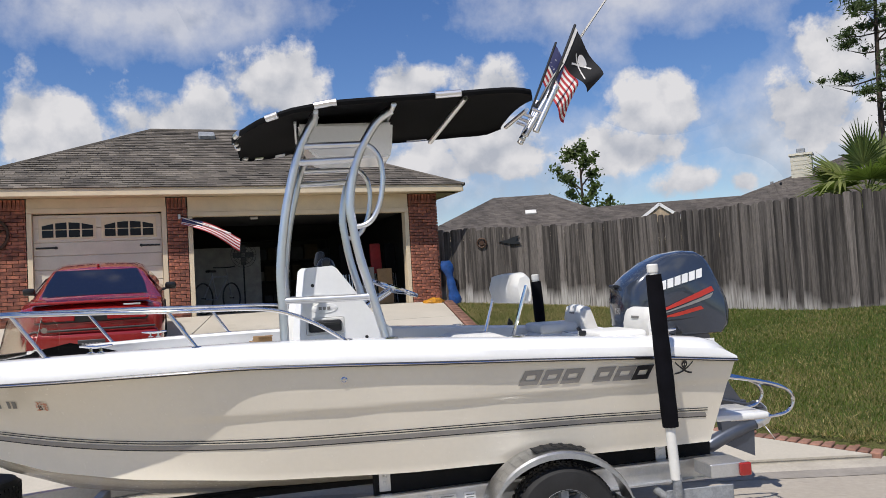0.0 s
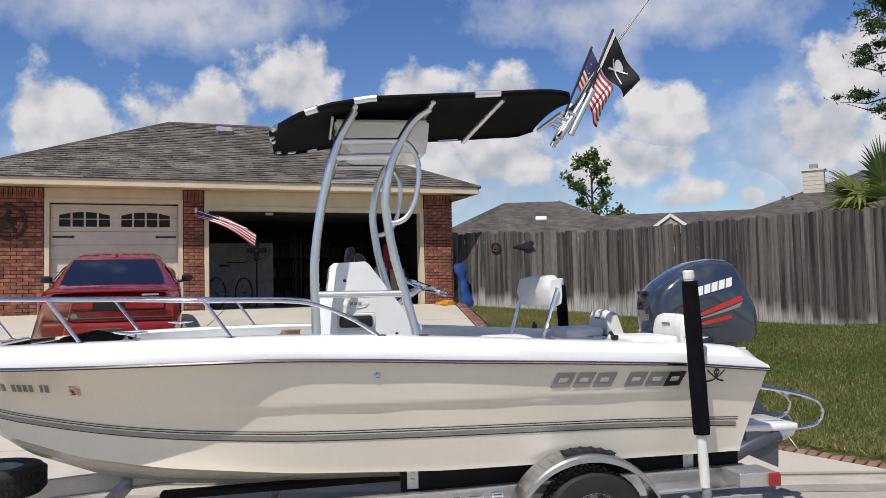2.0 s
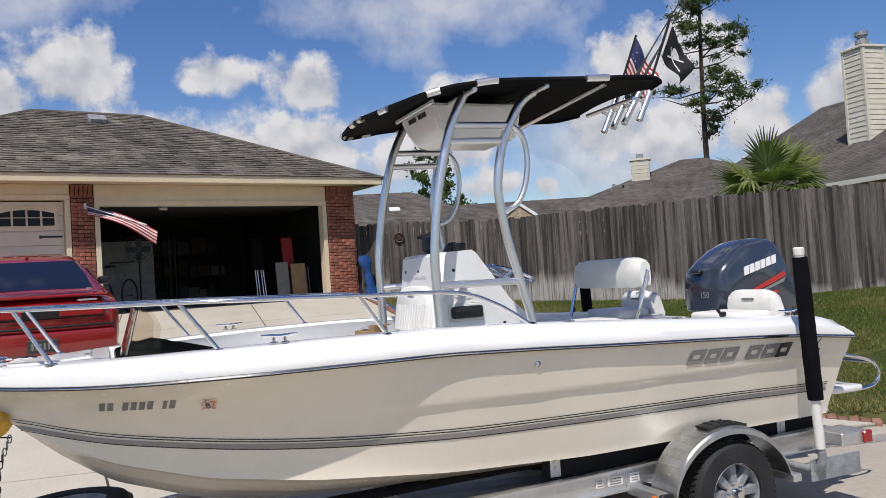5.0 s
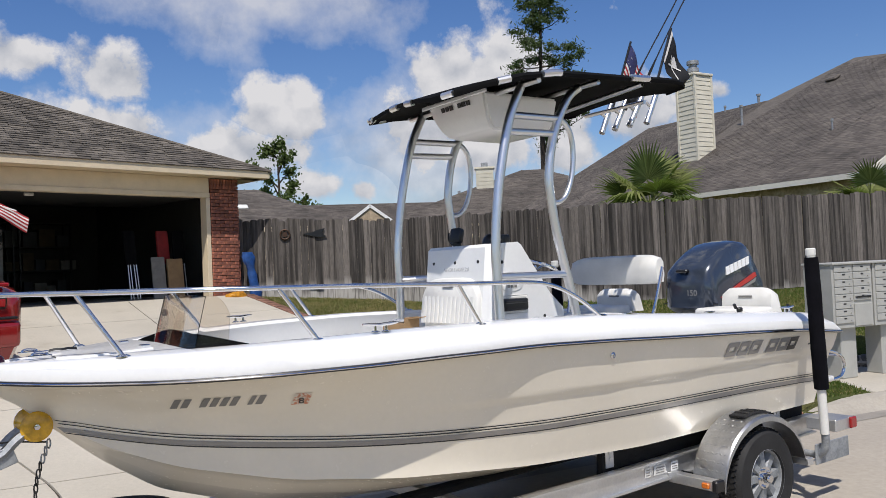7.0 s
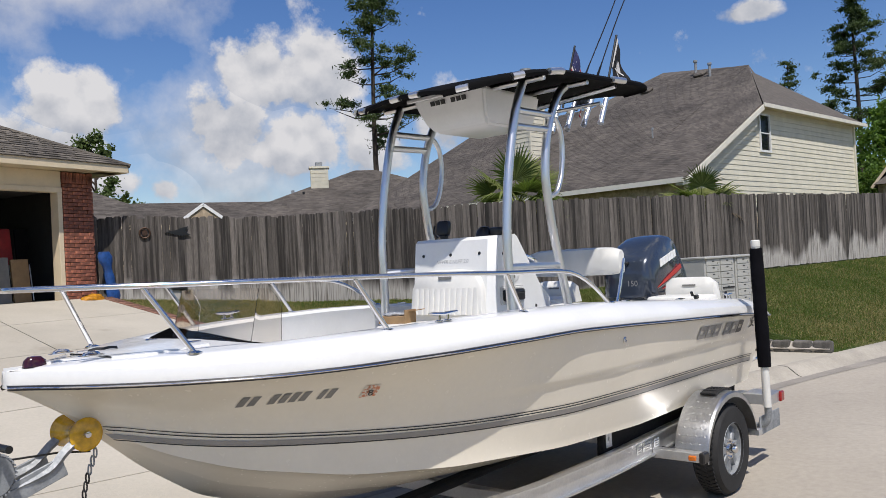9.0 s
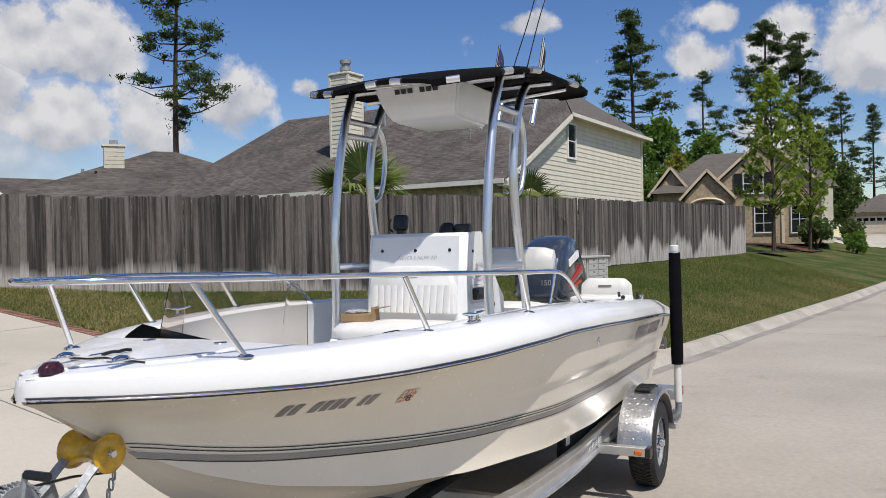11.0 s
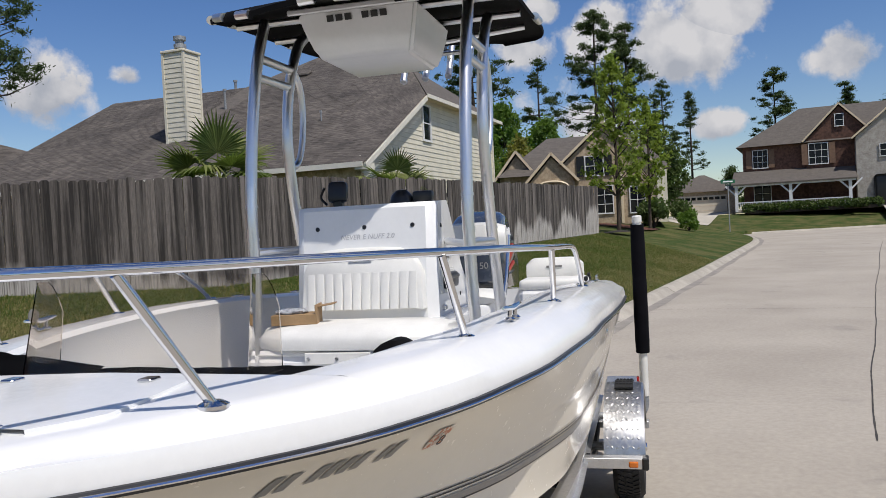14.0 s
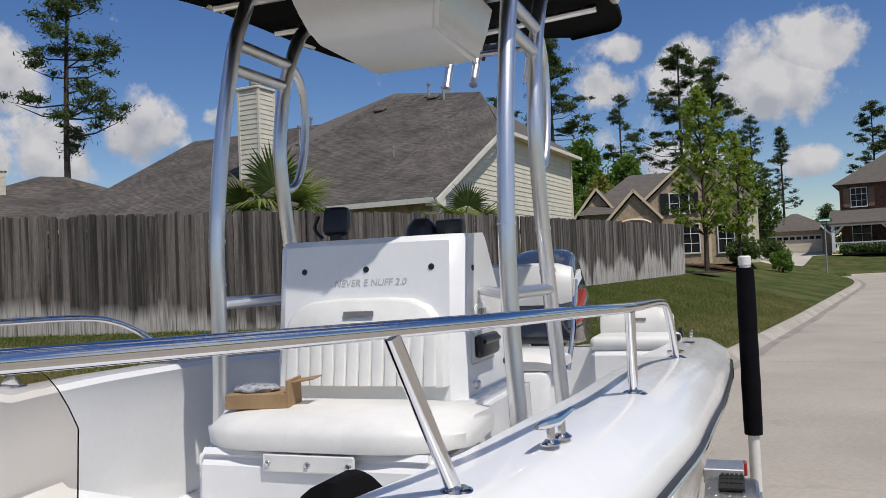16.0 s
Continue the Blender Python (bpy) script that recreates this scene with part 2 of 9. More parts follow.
GEL = material("white_gelcoat", (0.80, 0.80, 0.79), 0.22, vary=0.03, scale=2.0, fine=40, coat=0.4, rough_vary=0.05)
HULL = material("cream_hull_gelcoat", (0.775, 0.715, 0.60), 0.24, vary=0.03, scale=1.5, fine=30, coat=0.3, rough_vary=0.04)
LINER = material("textured_white_liner", (0.76, 0.77, 0.77), 0.5, vary=0.04, scale=3, fine=120, bump=0.0006)
VINYL = material("white_vinyl", (0.78, 0.77, 0.73), 0.45, vary=0.05, scale=5, fine=150, bump=0.0004)
CANVAS = material("black_canvas", (0.0045, 0.0045, 0.005), 0.9, vary=0.2, scale=6, fine=300, bump=0.0004, spec=0.12)
ALU = material("brushed_aluminium", (0.82, 0.82, 0.82), 0.33, 1.0, vary=0.02, scale=3, fine=140, rough_vary=0.04)
ALU_DULL = material("dull_aluminium", (0.70, 0.70, 0.70), 0.42, 0.9, vary=0.07, scale=4, fine=60, rough_vary=0.1, bump=0.0005)
STEEL = material("polished_stainless", (0.72, 0.72, 0.73), 0.10, 1.0, vary=0.04, scale=6, fine=50, rough_vary=0.03)
PLATE = material("dull_diamond_plate", (0.62, 0.62, 0.62), 0.38, 1.0, vary=0.10, scale=8, fine=60, rough_vary=0.1)
GALV = material("galvanised_steel", (0.38, 0.40, 0.42), 0.62, 0.45, vary=0.15, scale=12, fine=80, rough_vary=0.1)
RUBBER = material("black_rubber", (0.018, 0.018, 0.019), 0.75, vary=0.2, scale=8, fine=120, bump=0.0008)
FOAM = material("black_foam_sleeve", (0.006, 0.006, 0.009), 0.95, vary=0.2, scale=8, fine=140, bump=0.001, spec=0.12)
PVC = material("white_pvc", (0.74, 0.73, 0.69), 0.4, vary=0.06, scale=6, fine=40)
BLACK = material("black_plastic", (0.012, 0.012, 0.013), 0.35, vary=0.15, scale=8, fine=90)
CARPET = material("black_bunk_carpet", (0.006, 0.006, 0.007), 0.95, vary=0.2, scale=9, fine=200, bump=0.002)
ENGINE = material("blue_grey_engine_paint", (0.046, 0.060, 0.088), 0.18, 0.25, vary=0.08, scale=3, fine=60, coat=0.7)
ENGINE_LOW = material("dark_engine_paint", (0.10, 0.115, 0.15), 0.3, 0.5, vary=0.1, scale=3, fine=60, coat=0.3)
RED = material("red_decal", (0.45, 0.035, 0.02), 0.35, vary=0.06)
WHITE = material("white_decal", (0.80, 0.80, 0.79), 0.4, vary=0.04)
SILVER = material("silver_decal", (0.30, 0.29, 0.275), 0.35, 0.3, vary=0.06)
NAMEGREY = material("pale_grey_lettering", (0.47, 0.47, 0.48), 0.4, vary=0.05)
GREYLINE = material("grey_pinstripe", (0.20, 0.195, 0.185), 0.35, vary=0.06)
DARKLINE = material("black_decal", (0.02, 0.02, 0.022), 0.35, vary=0.1)
YELLOW = material("amber_polyurethane", (0.80, 0.44, 0.008), 0.18, vary=0.2, scale=14, coat=0.5)
CARDBOARD = material("brown_cardboard", (0.36, 0.23, 0.115), 0.8, vary=0.1, scale=6, fine=80)
ROADC = material("street_concrete", (0.435, 0.39, 0.325), 0.85, vary=0.15, scale=0.35, fine=16, second=(0.36, 0.32, 0.265), bump=0.004, bump_scale=45, stain=((0.2, 0.185, 0.165), 0.9, 0.62, 0.5))
DRIVEC = material("driveway_concrete", (0.50, 0.46, 0.385), 0.85, vary=0.09, scale=0.5, fine=30, second=(0.42, 0.385, 0.32), bump=0.003, bump_scale=60, stain=((0.27, 0.24, 0.19), 1.1, 0.62, 0.5))
GUTTER = material("gutter_concrete", (0.335, 0.305, 0.265), 0.9, vary=0.14, scale=1.4, fine=20, bump=0.003, bump_scale=40)
CURBC = material("kerb_concrete", (0.45, 0.41, 0.345), 0.85, vary=0.14, scale=1.2, fine=30, bump=0.003, bump_scale=40)
GRASS = material("lawn", (0.055, 0.088, 0.021), 0.9, vary=0.42, scale=0.8, fine=34, second=(0.155, 0.142, 0.058), spread=(0.40, 0.66), bump=0.03, bump_scale=40, spec=0.1)
BRICK = material("red_brick", (0.46, 0.165, 0.095), 0.85, vary=0.18, scale=9, fine=60, bump=0.003, instance=0.35, second=(0.16, 0.06, 0.045))
BRICK_FAR = material("brown_brick", (0.15, 0.075, 0.052), 0.9, vary=0.25, scale=5, fine=14, bump=0.004, island=0.3)
BRICK_TAN = material("tan_brick", (0.54, 0.43, 0.30), 0.9, vary=0.2, scale=5, fine=12, second=(0.34, 0.26, 0.175), island=0.25)
MORTAR = material("pale_mortar", (0.46, 0.42, 0.37), 0.95, vary=0.12, fine=40)
TRIM = material("cream_trim_paint", (0.72, 0.60, 0.42), 0.55, vary=0.05, scale=3, fine=40)
DOORP = material("pale_garage_door_paint", (0.68, 0.61, 0.50), 0.5, vary=0.05, scale=3, fine=40)
SIDING = material("cream_siding", (0.70, 0.66, 0.54), 0.6, vary=0.06, scale=2, fine=30)
ROOF = material("grey_brown_shingle", (0.185, 0.160, 0.132), 0.9, vary=0.25, scale=1.2, fine=30, island=0.34, bump=0.004, bump_scale=90)
ROOF_FAR = material("brown_grey_roof", (0.135, 0.118, 0.102), 0.9, vary=0.25, scale=2.5, fine=9, second=(0.10, 0.087, 0.075), bump=0.02, bump_scale=8, stretch=(1, 1, 3))
WOOD = material("weathered_fence_wood", (0.18, 0.158, 0.140), 0.9, vary=0.58, scale=1.5, fine=26, second=(0.048, 0.041, 0.036), stretch=(7, 7, 0.24), bump=0.005, instance=0.45, spread=(0.43, 0.59))


def weathered(m):
    """each board takes its own stretch of grain; the foot is bleached in uneven arcs by the sprinklers"""
    nt = m.node_tree
    bsdf = nt.nodes["Principled BSDF"]
    mp = next(n for n in nt.nodes if n.type == "MAPPING")
    info = nt.nodes.new("ShaderNodeObjectInfo")
    shift = nt.nodes.new("ShaderNodeCombineXYZ")
    for i, k in enumerate((37.0, 53.0, 91.0)):
        mul = nt.nodes.new("ShaderNodeMath")
        mul.operation = "MULTIPLY"
        mul.inputs[1].default_value = k
        nt.links.new(info.outputs["Random"], mul.inputs[0])
        nt.links.new(mul.outputs[0], shift.inputs[i])
    nt.links.new(shift.outputs[0], mp.inputs["Location"])

    def num(op, a, b, clamp=False):
        n = nt.nodes.new("ShaderNodeMath")
        n.operation, n.use_clamp = op, clamp
        for i, v in enumerate((a, b)):
            if isinstance(v, (int, float)):
                n.inputs[i].default_value = v
            else:
                nt.links.new(v, n.inputs[i])
        return n.outputs[0]

    place = nt.nodes.new("ShaderNodeNewGeometry").outputs["Position"]
    xyz, own = nt.nodes.new("ShaderNodeSeparateXYZ"), nt.nodes.new("ShaderNodeSeparateXYZ")
    nt.links.new(place, xyz.inputs[0])
    nt.links.new(nt.nodes.new("ShaderNodeTexCoord").outputs["Object"], own.inputs[0])
    along = nt.nodes.new("ShaderNodeTexNoise")
    along.noise_dimensions = "1D"
    along.inputs["Scale"].default_value, along.inputs["Detail"].default_value = 0.42, 2.0
    nt.links.new(xyz.outputs[0], along.inputs["W"])
    arcs = num("ABSOLUTE", num("SINE", num("ADD", num("MULTIPLY", xyz.outputs[0], 1.05), num("MULTIPLY", along.outputs["Fac"], 5.0)), 0.0), 0.0)
    east = num("MULTIPLY", num("SUBTRACT", xyz.outputs[0], 9.0), 0.09, True)
    tall = num("ADD", num("MULTIPLY", num("MULTIPLY", arcs, east), 0.95), num("ADD", num("MULTIPLY", num("MULTIPLY", num("SUBTRACT", 6.2, xyz.outputs[0]), 0.6, True), 0.36), num("ADD", 0.02, num("MULTIPLY", along.outputs["Fac"], 0.26))))
    rough_edge = num("MULTIPLY", num("SUBTRACT", info.outputs["Random"], 0.5), 0.26)
    bleach = num("MULTIPLY", num("SUBTRACT", num("ADD", tall, rough_edge), own.outputs[2]), 4.0, True)
    grain = nt.nodes.new("ShaderNodeTexNoise")
    grain.inputs["Scale"].default_value = 6.0
    nt.links.new(mp.outputs[0], grain.inputs["Vector"])
    bleach = num("MULTIPLY", bleach, num("MULTIPLY", num("SUBTRACT", grain.outputs["Fac"], 0.28), 4.0, True))
    mix = nt.nodes.new("ShaderNodeMix")
    mix.data_type = "RGBA"
    old = bsdf.inputs["Base Color"].links[0].from_socket
    nt.links.new(num("MULTIPLY", bleach, 0.85), mix.inputs[0])
    nt.links.new(old, mix.inputs[6])
    mix.inputs[7].default_value = (0.49, 0.465, 0.43, 1)
    nt.links.new(mix.outputs[2], bsdf.inputs["Base Color"])


weathered(WOOD)
CARRED = material("red_car_paint", (0.30, 0.012, 0.012), 0.2, 0.15, vary=0.04, coat=1.0)
GLASSD = material("tinted_glass", (0.010, 0.014, 0.03), 0.04, vary=0.02, coat=0.4)
WINDOW = material("dark_window_glass", (0.012, 0.014, 0.018), 0.06, vary=0.1, spec=0.18)
BARK = material("bark", (0.085, 0.062, 0.045), 0.95, vary=0.3, scale=6, fine=30, bump=0.02, bump_scale=12, stretch=(1, 1, 0.3))
# near-black colour stands in for the shade inside the open garage
SHADED_IN = material("garage_shade_paint", (0.035, 0.034, 0.032), 0.8, vary=0.08)

# ---- ground, street, driveway ----
TAN22 = math.tan(radians(22))


def front_line(x):
    """the line along which the plot meets garage or fence: its y and its height"""
    garage = 15.70 + (x + 5.43) * TAN22
    if x < -0.3:
        return garage, 1.51
    return lerp_table(x, [(-0.3, 17.9), (3.1, 17.1), (5.7, 12.55), (26.7, 11.8)]), lerp_table(x, [(-0.3, 1.47), (2.4, 1.27), (3.2, 1.18), (5.7, 1.13), (28, 1.42)])


def street_z(x):
    return 0.0075 * max(0.0, min(x, 90) - 22)


def kerb_y(x):
    return 7.22 if x < 42 else 7.22 + 4.6 * min((x - 42) / 26, 1.6) ** 2


def far_kerb_x(y):
    return 62 + (9 - y) * 0.55


def lawn_z(x, y):
    yb, zb = front_line(x)
    y0 = kerb_y(x) + 0.32
    base = street_z(x) + 0.13
    if y <= y0:
        return base
    if x > 58:
        zb = 2.0
    elif x > 30:
        zb = max(zb, 1.42 + (x - 30) / 28 * 0.58)
    if x > 27:
        yb = 13 + min(x - 27, 8) * 0.3
    k = min(1.0, (y - y0) / (yb - y0))
    return base + (zb - base) * (k * (1.08 - 0.08 * k))


def on_drive(x, y, margin=0.05):
    yb = 15.62 + (x + 5.43) * TAN22
    if not 7.3 < y < yb + 0.4:
        return False
    k = max(0.0, min(1.0, (y - 7.42) / (yb - 7.42)))
    xl, xr = drive_edges(k)
    return xl - 0.1 < x < xr + margin


def drive_edges(k):
    """left and right side of the driveway at the share k of the way up"""
    flare = max(0.0, 1 - k / 0.22)
    return -9.4 - 1.6 * flare ** 2, 1.2 - 1.55 * k + 2.6 * flare ** 1.2


def ground_z(x, y):
    if on_drive(x, y):
        return lawn_z(x, y) - 0.22
    if on_drive(x, y, 0.46):
        return lawn_z(x, y) - 0.07
    if 5.3 < x < 7.7 and 7.3 < y < 9.3:
        return -0.05
    if y < kerb_y(x) + 0.3 and x < far_kerb_x(y) + 0.3:
        if y > -9.0:
            return -0.3
        return 0.16
    if x >= far_kerb_x(y) + 0.3 and y < kerb_y(x) + 40:
        k = min(1.0, (x - far_kerb_x(y) - 0.3) / 14.0)
        edge = street_z(x) + 0.13
        hill = edge + (1.9 - edge) * k
        if y > 12:
            return max(hill, min(lawn_z(x, y), 2.0))
        return hill
    return lawn_z(x, y)


xs = sorted(set(span(-14, 12, 130) + span(12, 34, 44) + span(34, 110, 76) + [-2500, -900, -300, -120, -60, -30, -20, 130, 170, 250, 500, 1200, 2500]))
ys = sorted(set(span(-12, 7, 38) + span(7, 20, 91) + span(20, 40, 40) + [7.56, 7.5, -2500, -900, -300, -120, -60, -30, -18, 45, 55, 70, 90, 130, 200, 400, 1000, 2500]))
ground = solo("ground", sheet(bmesh.new(), lambda x, y: (x, y, ground_z(x, y)), xs, ys), GRASS, "sloping green lawn with some dry straw-coloured patches", "ground", kind="structure")

bm = bmesh.new()
rx = span(-60, 42, 51) + span(43, 75, 32)
for i, (xa, xb) in enumerate(zip(rx, rx[1:])):
    def lim(x):
        far = 9 - (x - 62) / 0.55 if x > 52 else 99
        return min(kerb_y(x), max(far, -9.2))
    ya, yb = lim(xa), lim(xb)
    if ya <= -9.1 and yb <= -9.1:
        continue
    for s in range(6):
        ka, kb = s / 6, (s + 1) / 6
        bm.faces.new([bm.verts.new(p) for p in ((xa, -9.2 + (ya + 9.2) * ka, street_z(xa)), (xb, -9.2 + (yb + 9.2) * ka, street_z(xb)),
                                                (xb, -9.2 + (yb + 9.2) * kb, street_z(xb)), (xa, -9.2 + (ya + 9.2) * kb, street_z(xa)))])
bmesh.ops.remove_doubles(bm, verts=bm.verts, dist=1e-4)
road = solo("road", bm, ROADC, "pale worn concrete residential street", "street", kind="structure")

# long joint and short cracks in the street's concrete
joint_mat = material("dark_joint_sealant", (0.06, 0.055, 0.05), 0.95)
for i, line in enumerate(([(2.5, 3.45), (5, 3.38), (6.4, 3.30), (9, 3.14), (13, 2.95), (17.8, 2.70), (24, 2.3), (31.2, 1.92), (42, 1.2)], [(31.5, 4.6), (33.7, 3.31), (32.8, 2.0)], [(38, 5.8), (39.5, 4.0), (38.8, 1.0)], [(12.1, 7.2), (12.2, 3.0)], [(24.0, 7.2), (24.1, 2.3)])):
    b = bmesh.new()
    pts = [Vector((p.x, p.y + 0.006 * math.sin(2.3 * p.x), street_z(p.x) + 0.004)) for p in smooth_path([(x, y, 0) for x, y in line], 10)]
    rr = []
    for j, p in enumerate(pts):
        d = (pts[min(j + 1, len(pts) - 1)] - pts[max(j - 1, 0)]).normalized()
        w = (0.008 if i == 0 else 0.006) * (0.7 + 0.5 * math.sin(j * 1.7) ** 2)
        rr.append([p + Vector((-d.y, d.x, 0)) * w, p - Vector((-d.y, d.x, 0)) * w])
    loft(b, rr, closed=False)
    part("street_joint", b, joint_mat, road)

# kerb: gutter lip, rounded face and top, as one swept strip
KERB = [(-0.02, -0.02), (0.0, 0.004), (0.06, 0.02), (0.14, 0.08), (0.20, 0.125), (0.27, 0.14), (0.36, 0.14), (0.36, -0.2)]


def kerb_strip(x0, x1, low=False):
    b = bmesh.new()
    n = max(6, int((x1 - x0) / 1.5))
    loft(b, [[(x, kerb_y(x) + dy, street_z(x) + (dz * (0.25 if low else min(1.0, 0.25 + max(0.0, x - 3.9) * 0.9)) if dz > 0.03 else dz)) for dy, dz in KERB] for x in span(x0, x1, n)], closed=False)
    return b


b = bmesh.new()
loft(b, [[(x, kerb_y(x) - 0.22 + 0.03 * math.sin(x * 1.3), street_z(x) + 0.004), (x, kerb_y(x) + 0.02, street_z(x) + 0.006)] for x in span(-40, 56, 160)], closed=False)
part("gutter", b, GUTTER, road, "darker stained gutter strip")
kerb = thing("kerb", pose(0, 0, 0), "rounded pale concrete kerb along the street", "kerb", kind="structure")
for a, b in ((3.95, 6), (6.02, 10), (10.02, 16), (16.02, 22), (22.02, 28), (28.02, 34), (34.02, 42), (42.02, 58)):
    part("kerb_stone", kerb_strip(a, b), CURBC, kerb)
part("kerb_stone", kerb_strip(-40, 3.93, True), CURBC, kerb)
bm = bmesh.new()
loft(bm, [[(far_kerb_x(y) + dy, y, street_z(far_kerb_x(y)) + dz) for dy, dz in KERB] for y in span(-9, 9, 10)], closed=False)
part("kerb_stone", bm, CURBC, kerb)

# driveway slabs with recessed joints, each of its own
drive = thing("driveway", pose(0, 0, 0), "pale concrete driveway rising to the garage, slabs with dark joints", "driveway", kind="structure")


def drive_point(s, k):
    xl, xr = drive_edges(k)
    x = xl + (xr - xl) * s
    yb = 15.62 + (x + 5.43) * TAN22
    y = 7.42 + (yb - 7.42) * k
    return Vector((x, y, 0.06 + 1.45 * (k * (1.08 - 0.08 * k)) + 0.012))


ks, ss = [0.0, 0.10, 0.34, 0.58, 0.80, 1.0], [0.0, 0.26, 0.5, 0.75, 1.0]
for k0, k1 in zip(ks, ks[1:]):
    for s0, s1 in zip(ss, ss[1:]):
        b = bmesh.new()
        sheet(b, lambda u, v: drive_point(s0 + (s1 - s0) * u, k0 + (k1 - k0) * v), [0.004, 0.25, 0.5, 0.75, 0.996], [0.005, 0.25, 0.5, 0.75, 0.995])
        ex = bmesh.ops.extrude_face_region(b, geom=b.faces[:])
        for v in ex["geom"]:
            if isinstance(v, bmesh.types.BMVert):
                v.co.z -= 0.08
        part("slab", b, DRIVEC, drive)
bed = bmesh.new()
sheet(bed, lambda u, v: drive_point(u, v) - Vector((0, 0, 0.02)), span(0, 1, 8), span(0, 1, 8))
part("joint_filler", bed, material("dark_joint", (0.07, 0.06, 0.05), 0.95), drive, "dark joint filler")

# brick edging along the driveway's right side
edging = thing("brick_edging", pose(0, 0, 0), "flush red brick edging between driveway and lawn", "edging", kind="structure")
EDGE_BRICK = finish(boxed((0, 0, 0), (0.20, 0.095, 0.08), 0.008), "brick", material("pale_red_paver", (0.30, 0.155, 0.11), 0.9, vary=0.2, scale=8, fine=40, instance=0.25, bump=0.003))
dist, last = 0.0, drive_point(1.0, 0.0)
k = 0.0
while k < 1.0:
    p, q = drive_point(1.0, k), drive_point(1.0, min(k + 0.01, 1.01))
    d = (q - p)
    for row in ((0.12,) if k > 0.10 else (0.12, 0.33)):
        side = Vector((d.y, -d.x, 0)).normalized()
        o = new("brick", EDGE_BRICK)
        o.parent = edging
        c = p + side * row
        o.matrix_basis = Matrix.Translation((c.x, c.y, c.z - 0.034 + random.uniform(-0.004, 0.004))) @ pose(0, 0, 0, 0, 0, math.degrees(math.atan2(side.y, side.x)) + random.uniform(-2, 2))
    k += 0.105 / d.length * 0.01

# ---- fence ----
fence = thing("wooden_fence", pose(0, 0, 0), "tall weathered grey timber privacy fence, bleached near its foot", "fence", kind="structure")


def picket(seed):
    r = random.Random(seed)
    w, h = 0.1475 + r.uniform(-0.002, 0.002), 1.83 + r.uniform(-0.025, 0.025)
    cut = 0.03
    pts = [(-w / 2, 0), (w / 2, 0), (w / 2 + r.uniform(-.003, .003), h - cut), (w / 2 - cut, h), (-w / 2 + cut, h), (-w / 2 + r.uniform(-.003, .003), h - cut)]
    b = bmesh.new()
    lean = r.uniform(-0.006, 0.006)
    loft(b, [[(x, y + lean * z, z) for x, z in pts] for y in (-0.009, 0.009)])
    return finish(b, "picket", WOOD)


PICKETS = [picket(i) for i in range(14)]
FENCE_LINE = [(-0.38, 18.02), (3.1, 17.2), (5.7, 12.65), (26.7, 11.85)]


def fence_foot(x, y):
    return lerp_table(x, [(-0.4, 1.23), (3.1, 1.15), (5.7, 1.07), (12, 1.24), (26.7, 1.39)])


for (xa, ya), (xb, yb) in zip(FENCE_LINE, FENCE_LINE[1:]):
    length = math.hypot(xb - xa, yb - ya)
    ang = math.degrees(math.atan2(yb - ya, xb - xa))
    n = int(length / 0.1465)
    for i in range(n):
        k = (i + 0.5) / n
        x, y = xa + (xb - xa) * k, ya + (yb - ya) * k
        o = new("picket", random.choice(PICKETS))
        o.parent = fence
        o.matrix_basis = pose(x, y, fence_foot(x, y) + 0.02 + random.uniform(-0.012, 0.012), random.uniform(-0.5, 0.5), random.uniform(-0.14, 0.14), ang + random.uniform(-1.5, 1.5)) @ Matrix.Translation((0, random.uniform(-0.005, 0.005), 0))
    for h in (0.3, 0.95, 1.55):
        a, b = Vector((xa, ya, fence_foot(xa, ya) + h)), Vector((xb, yb, fence_foot(xb, yb) + h))
        nrm = Vector((-(yb - ya), xb - xa, 0)).normalized() * 0.035
        rail_bm = bmesh.new()
        d = b - a
        box(rail_bm, (a + b) / 2 + nrm, (d.length, 0.04, 0.09), 0, Matrix.Rotation(math.atan2(d.y, d.x), 4, "Z") @ Matrix.Rotation(-math.asin(d.z / d.length), 4, "Y"))
        part("rail", rail_bm, WOOD, fence)

# ---- boat: x towards the bow, y to port, z up ----
BOAT = pose(-0.957, 5.949, 0, 0, 0, 191)
boat = thing("boat", BOAT, "cream centre-console fishing boat with black canvas T-top", "boat")
SHEER_B = [(3.16, 0.03), (3.1, 0.12), (2.95, 0.26), (2.7, 0.48), (2.4, 0.72), (2.0, 0.93), (1.5, 1.08), (0.8, 1.18), (0, 1.22), (-1, 1.235), (-2, 1.225), (-2.8, 1.19)]
SHEER_Z = [(3.16, 1.425), (2.8, 1.40), (2.3, 1.392), (1.2, 1.41), (0.5, 1.42), (-0.1, 1.40), (-0.6, 1.375), (-1.3, 1.345), (-2.1, 1.305), (-2.8, 1.235)]
KEEL_Z = [(3.16, 1.425), (3.05, 1.36), (2.9, 1.24), (2.72, 1.08), (2.55, 0.93), (2.25, 0.72), (1.75, 0.54), (1.2, 0.45), (0.4, 0.41), (-2.8, 0.41)]
CHINE_Y = [(3.16, 0.0), (2.9, 0.035), (2.72, 0.10), (2.55, 0.19), (2.25, 0.38), (1.75, 0.63), (1.2, 0.84), (0.4, 1.0), (-0.5, 1.05), (-2.8, 1.04)]
CHINE_Z = [(3.16, 1.425), (2.9, 1.262), (2.72, 1.14), (2.55, 1.03), (2.25, 0.91), (1.75, 0.80), (1.2, 0.745), (0.4, 0.70), (-0.5, 0.675), (-2.8, 0.69)]


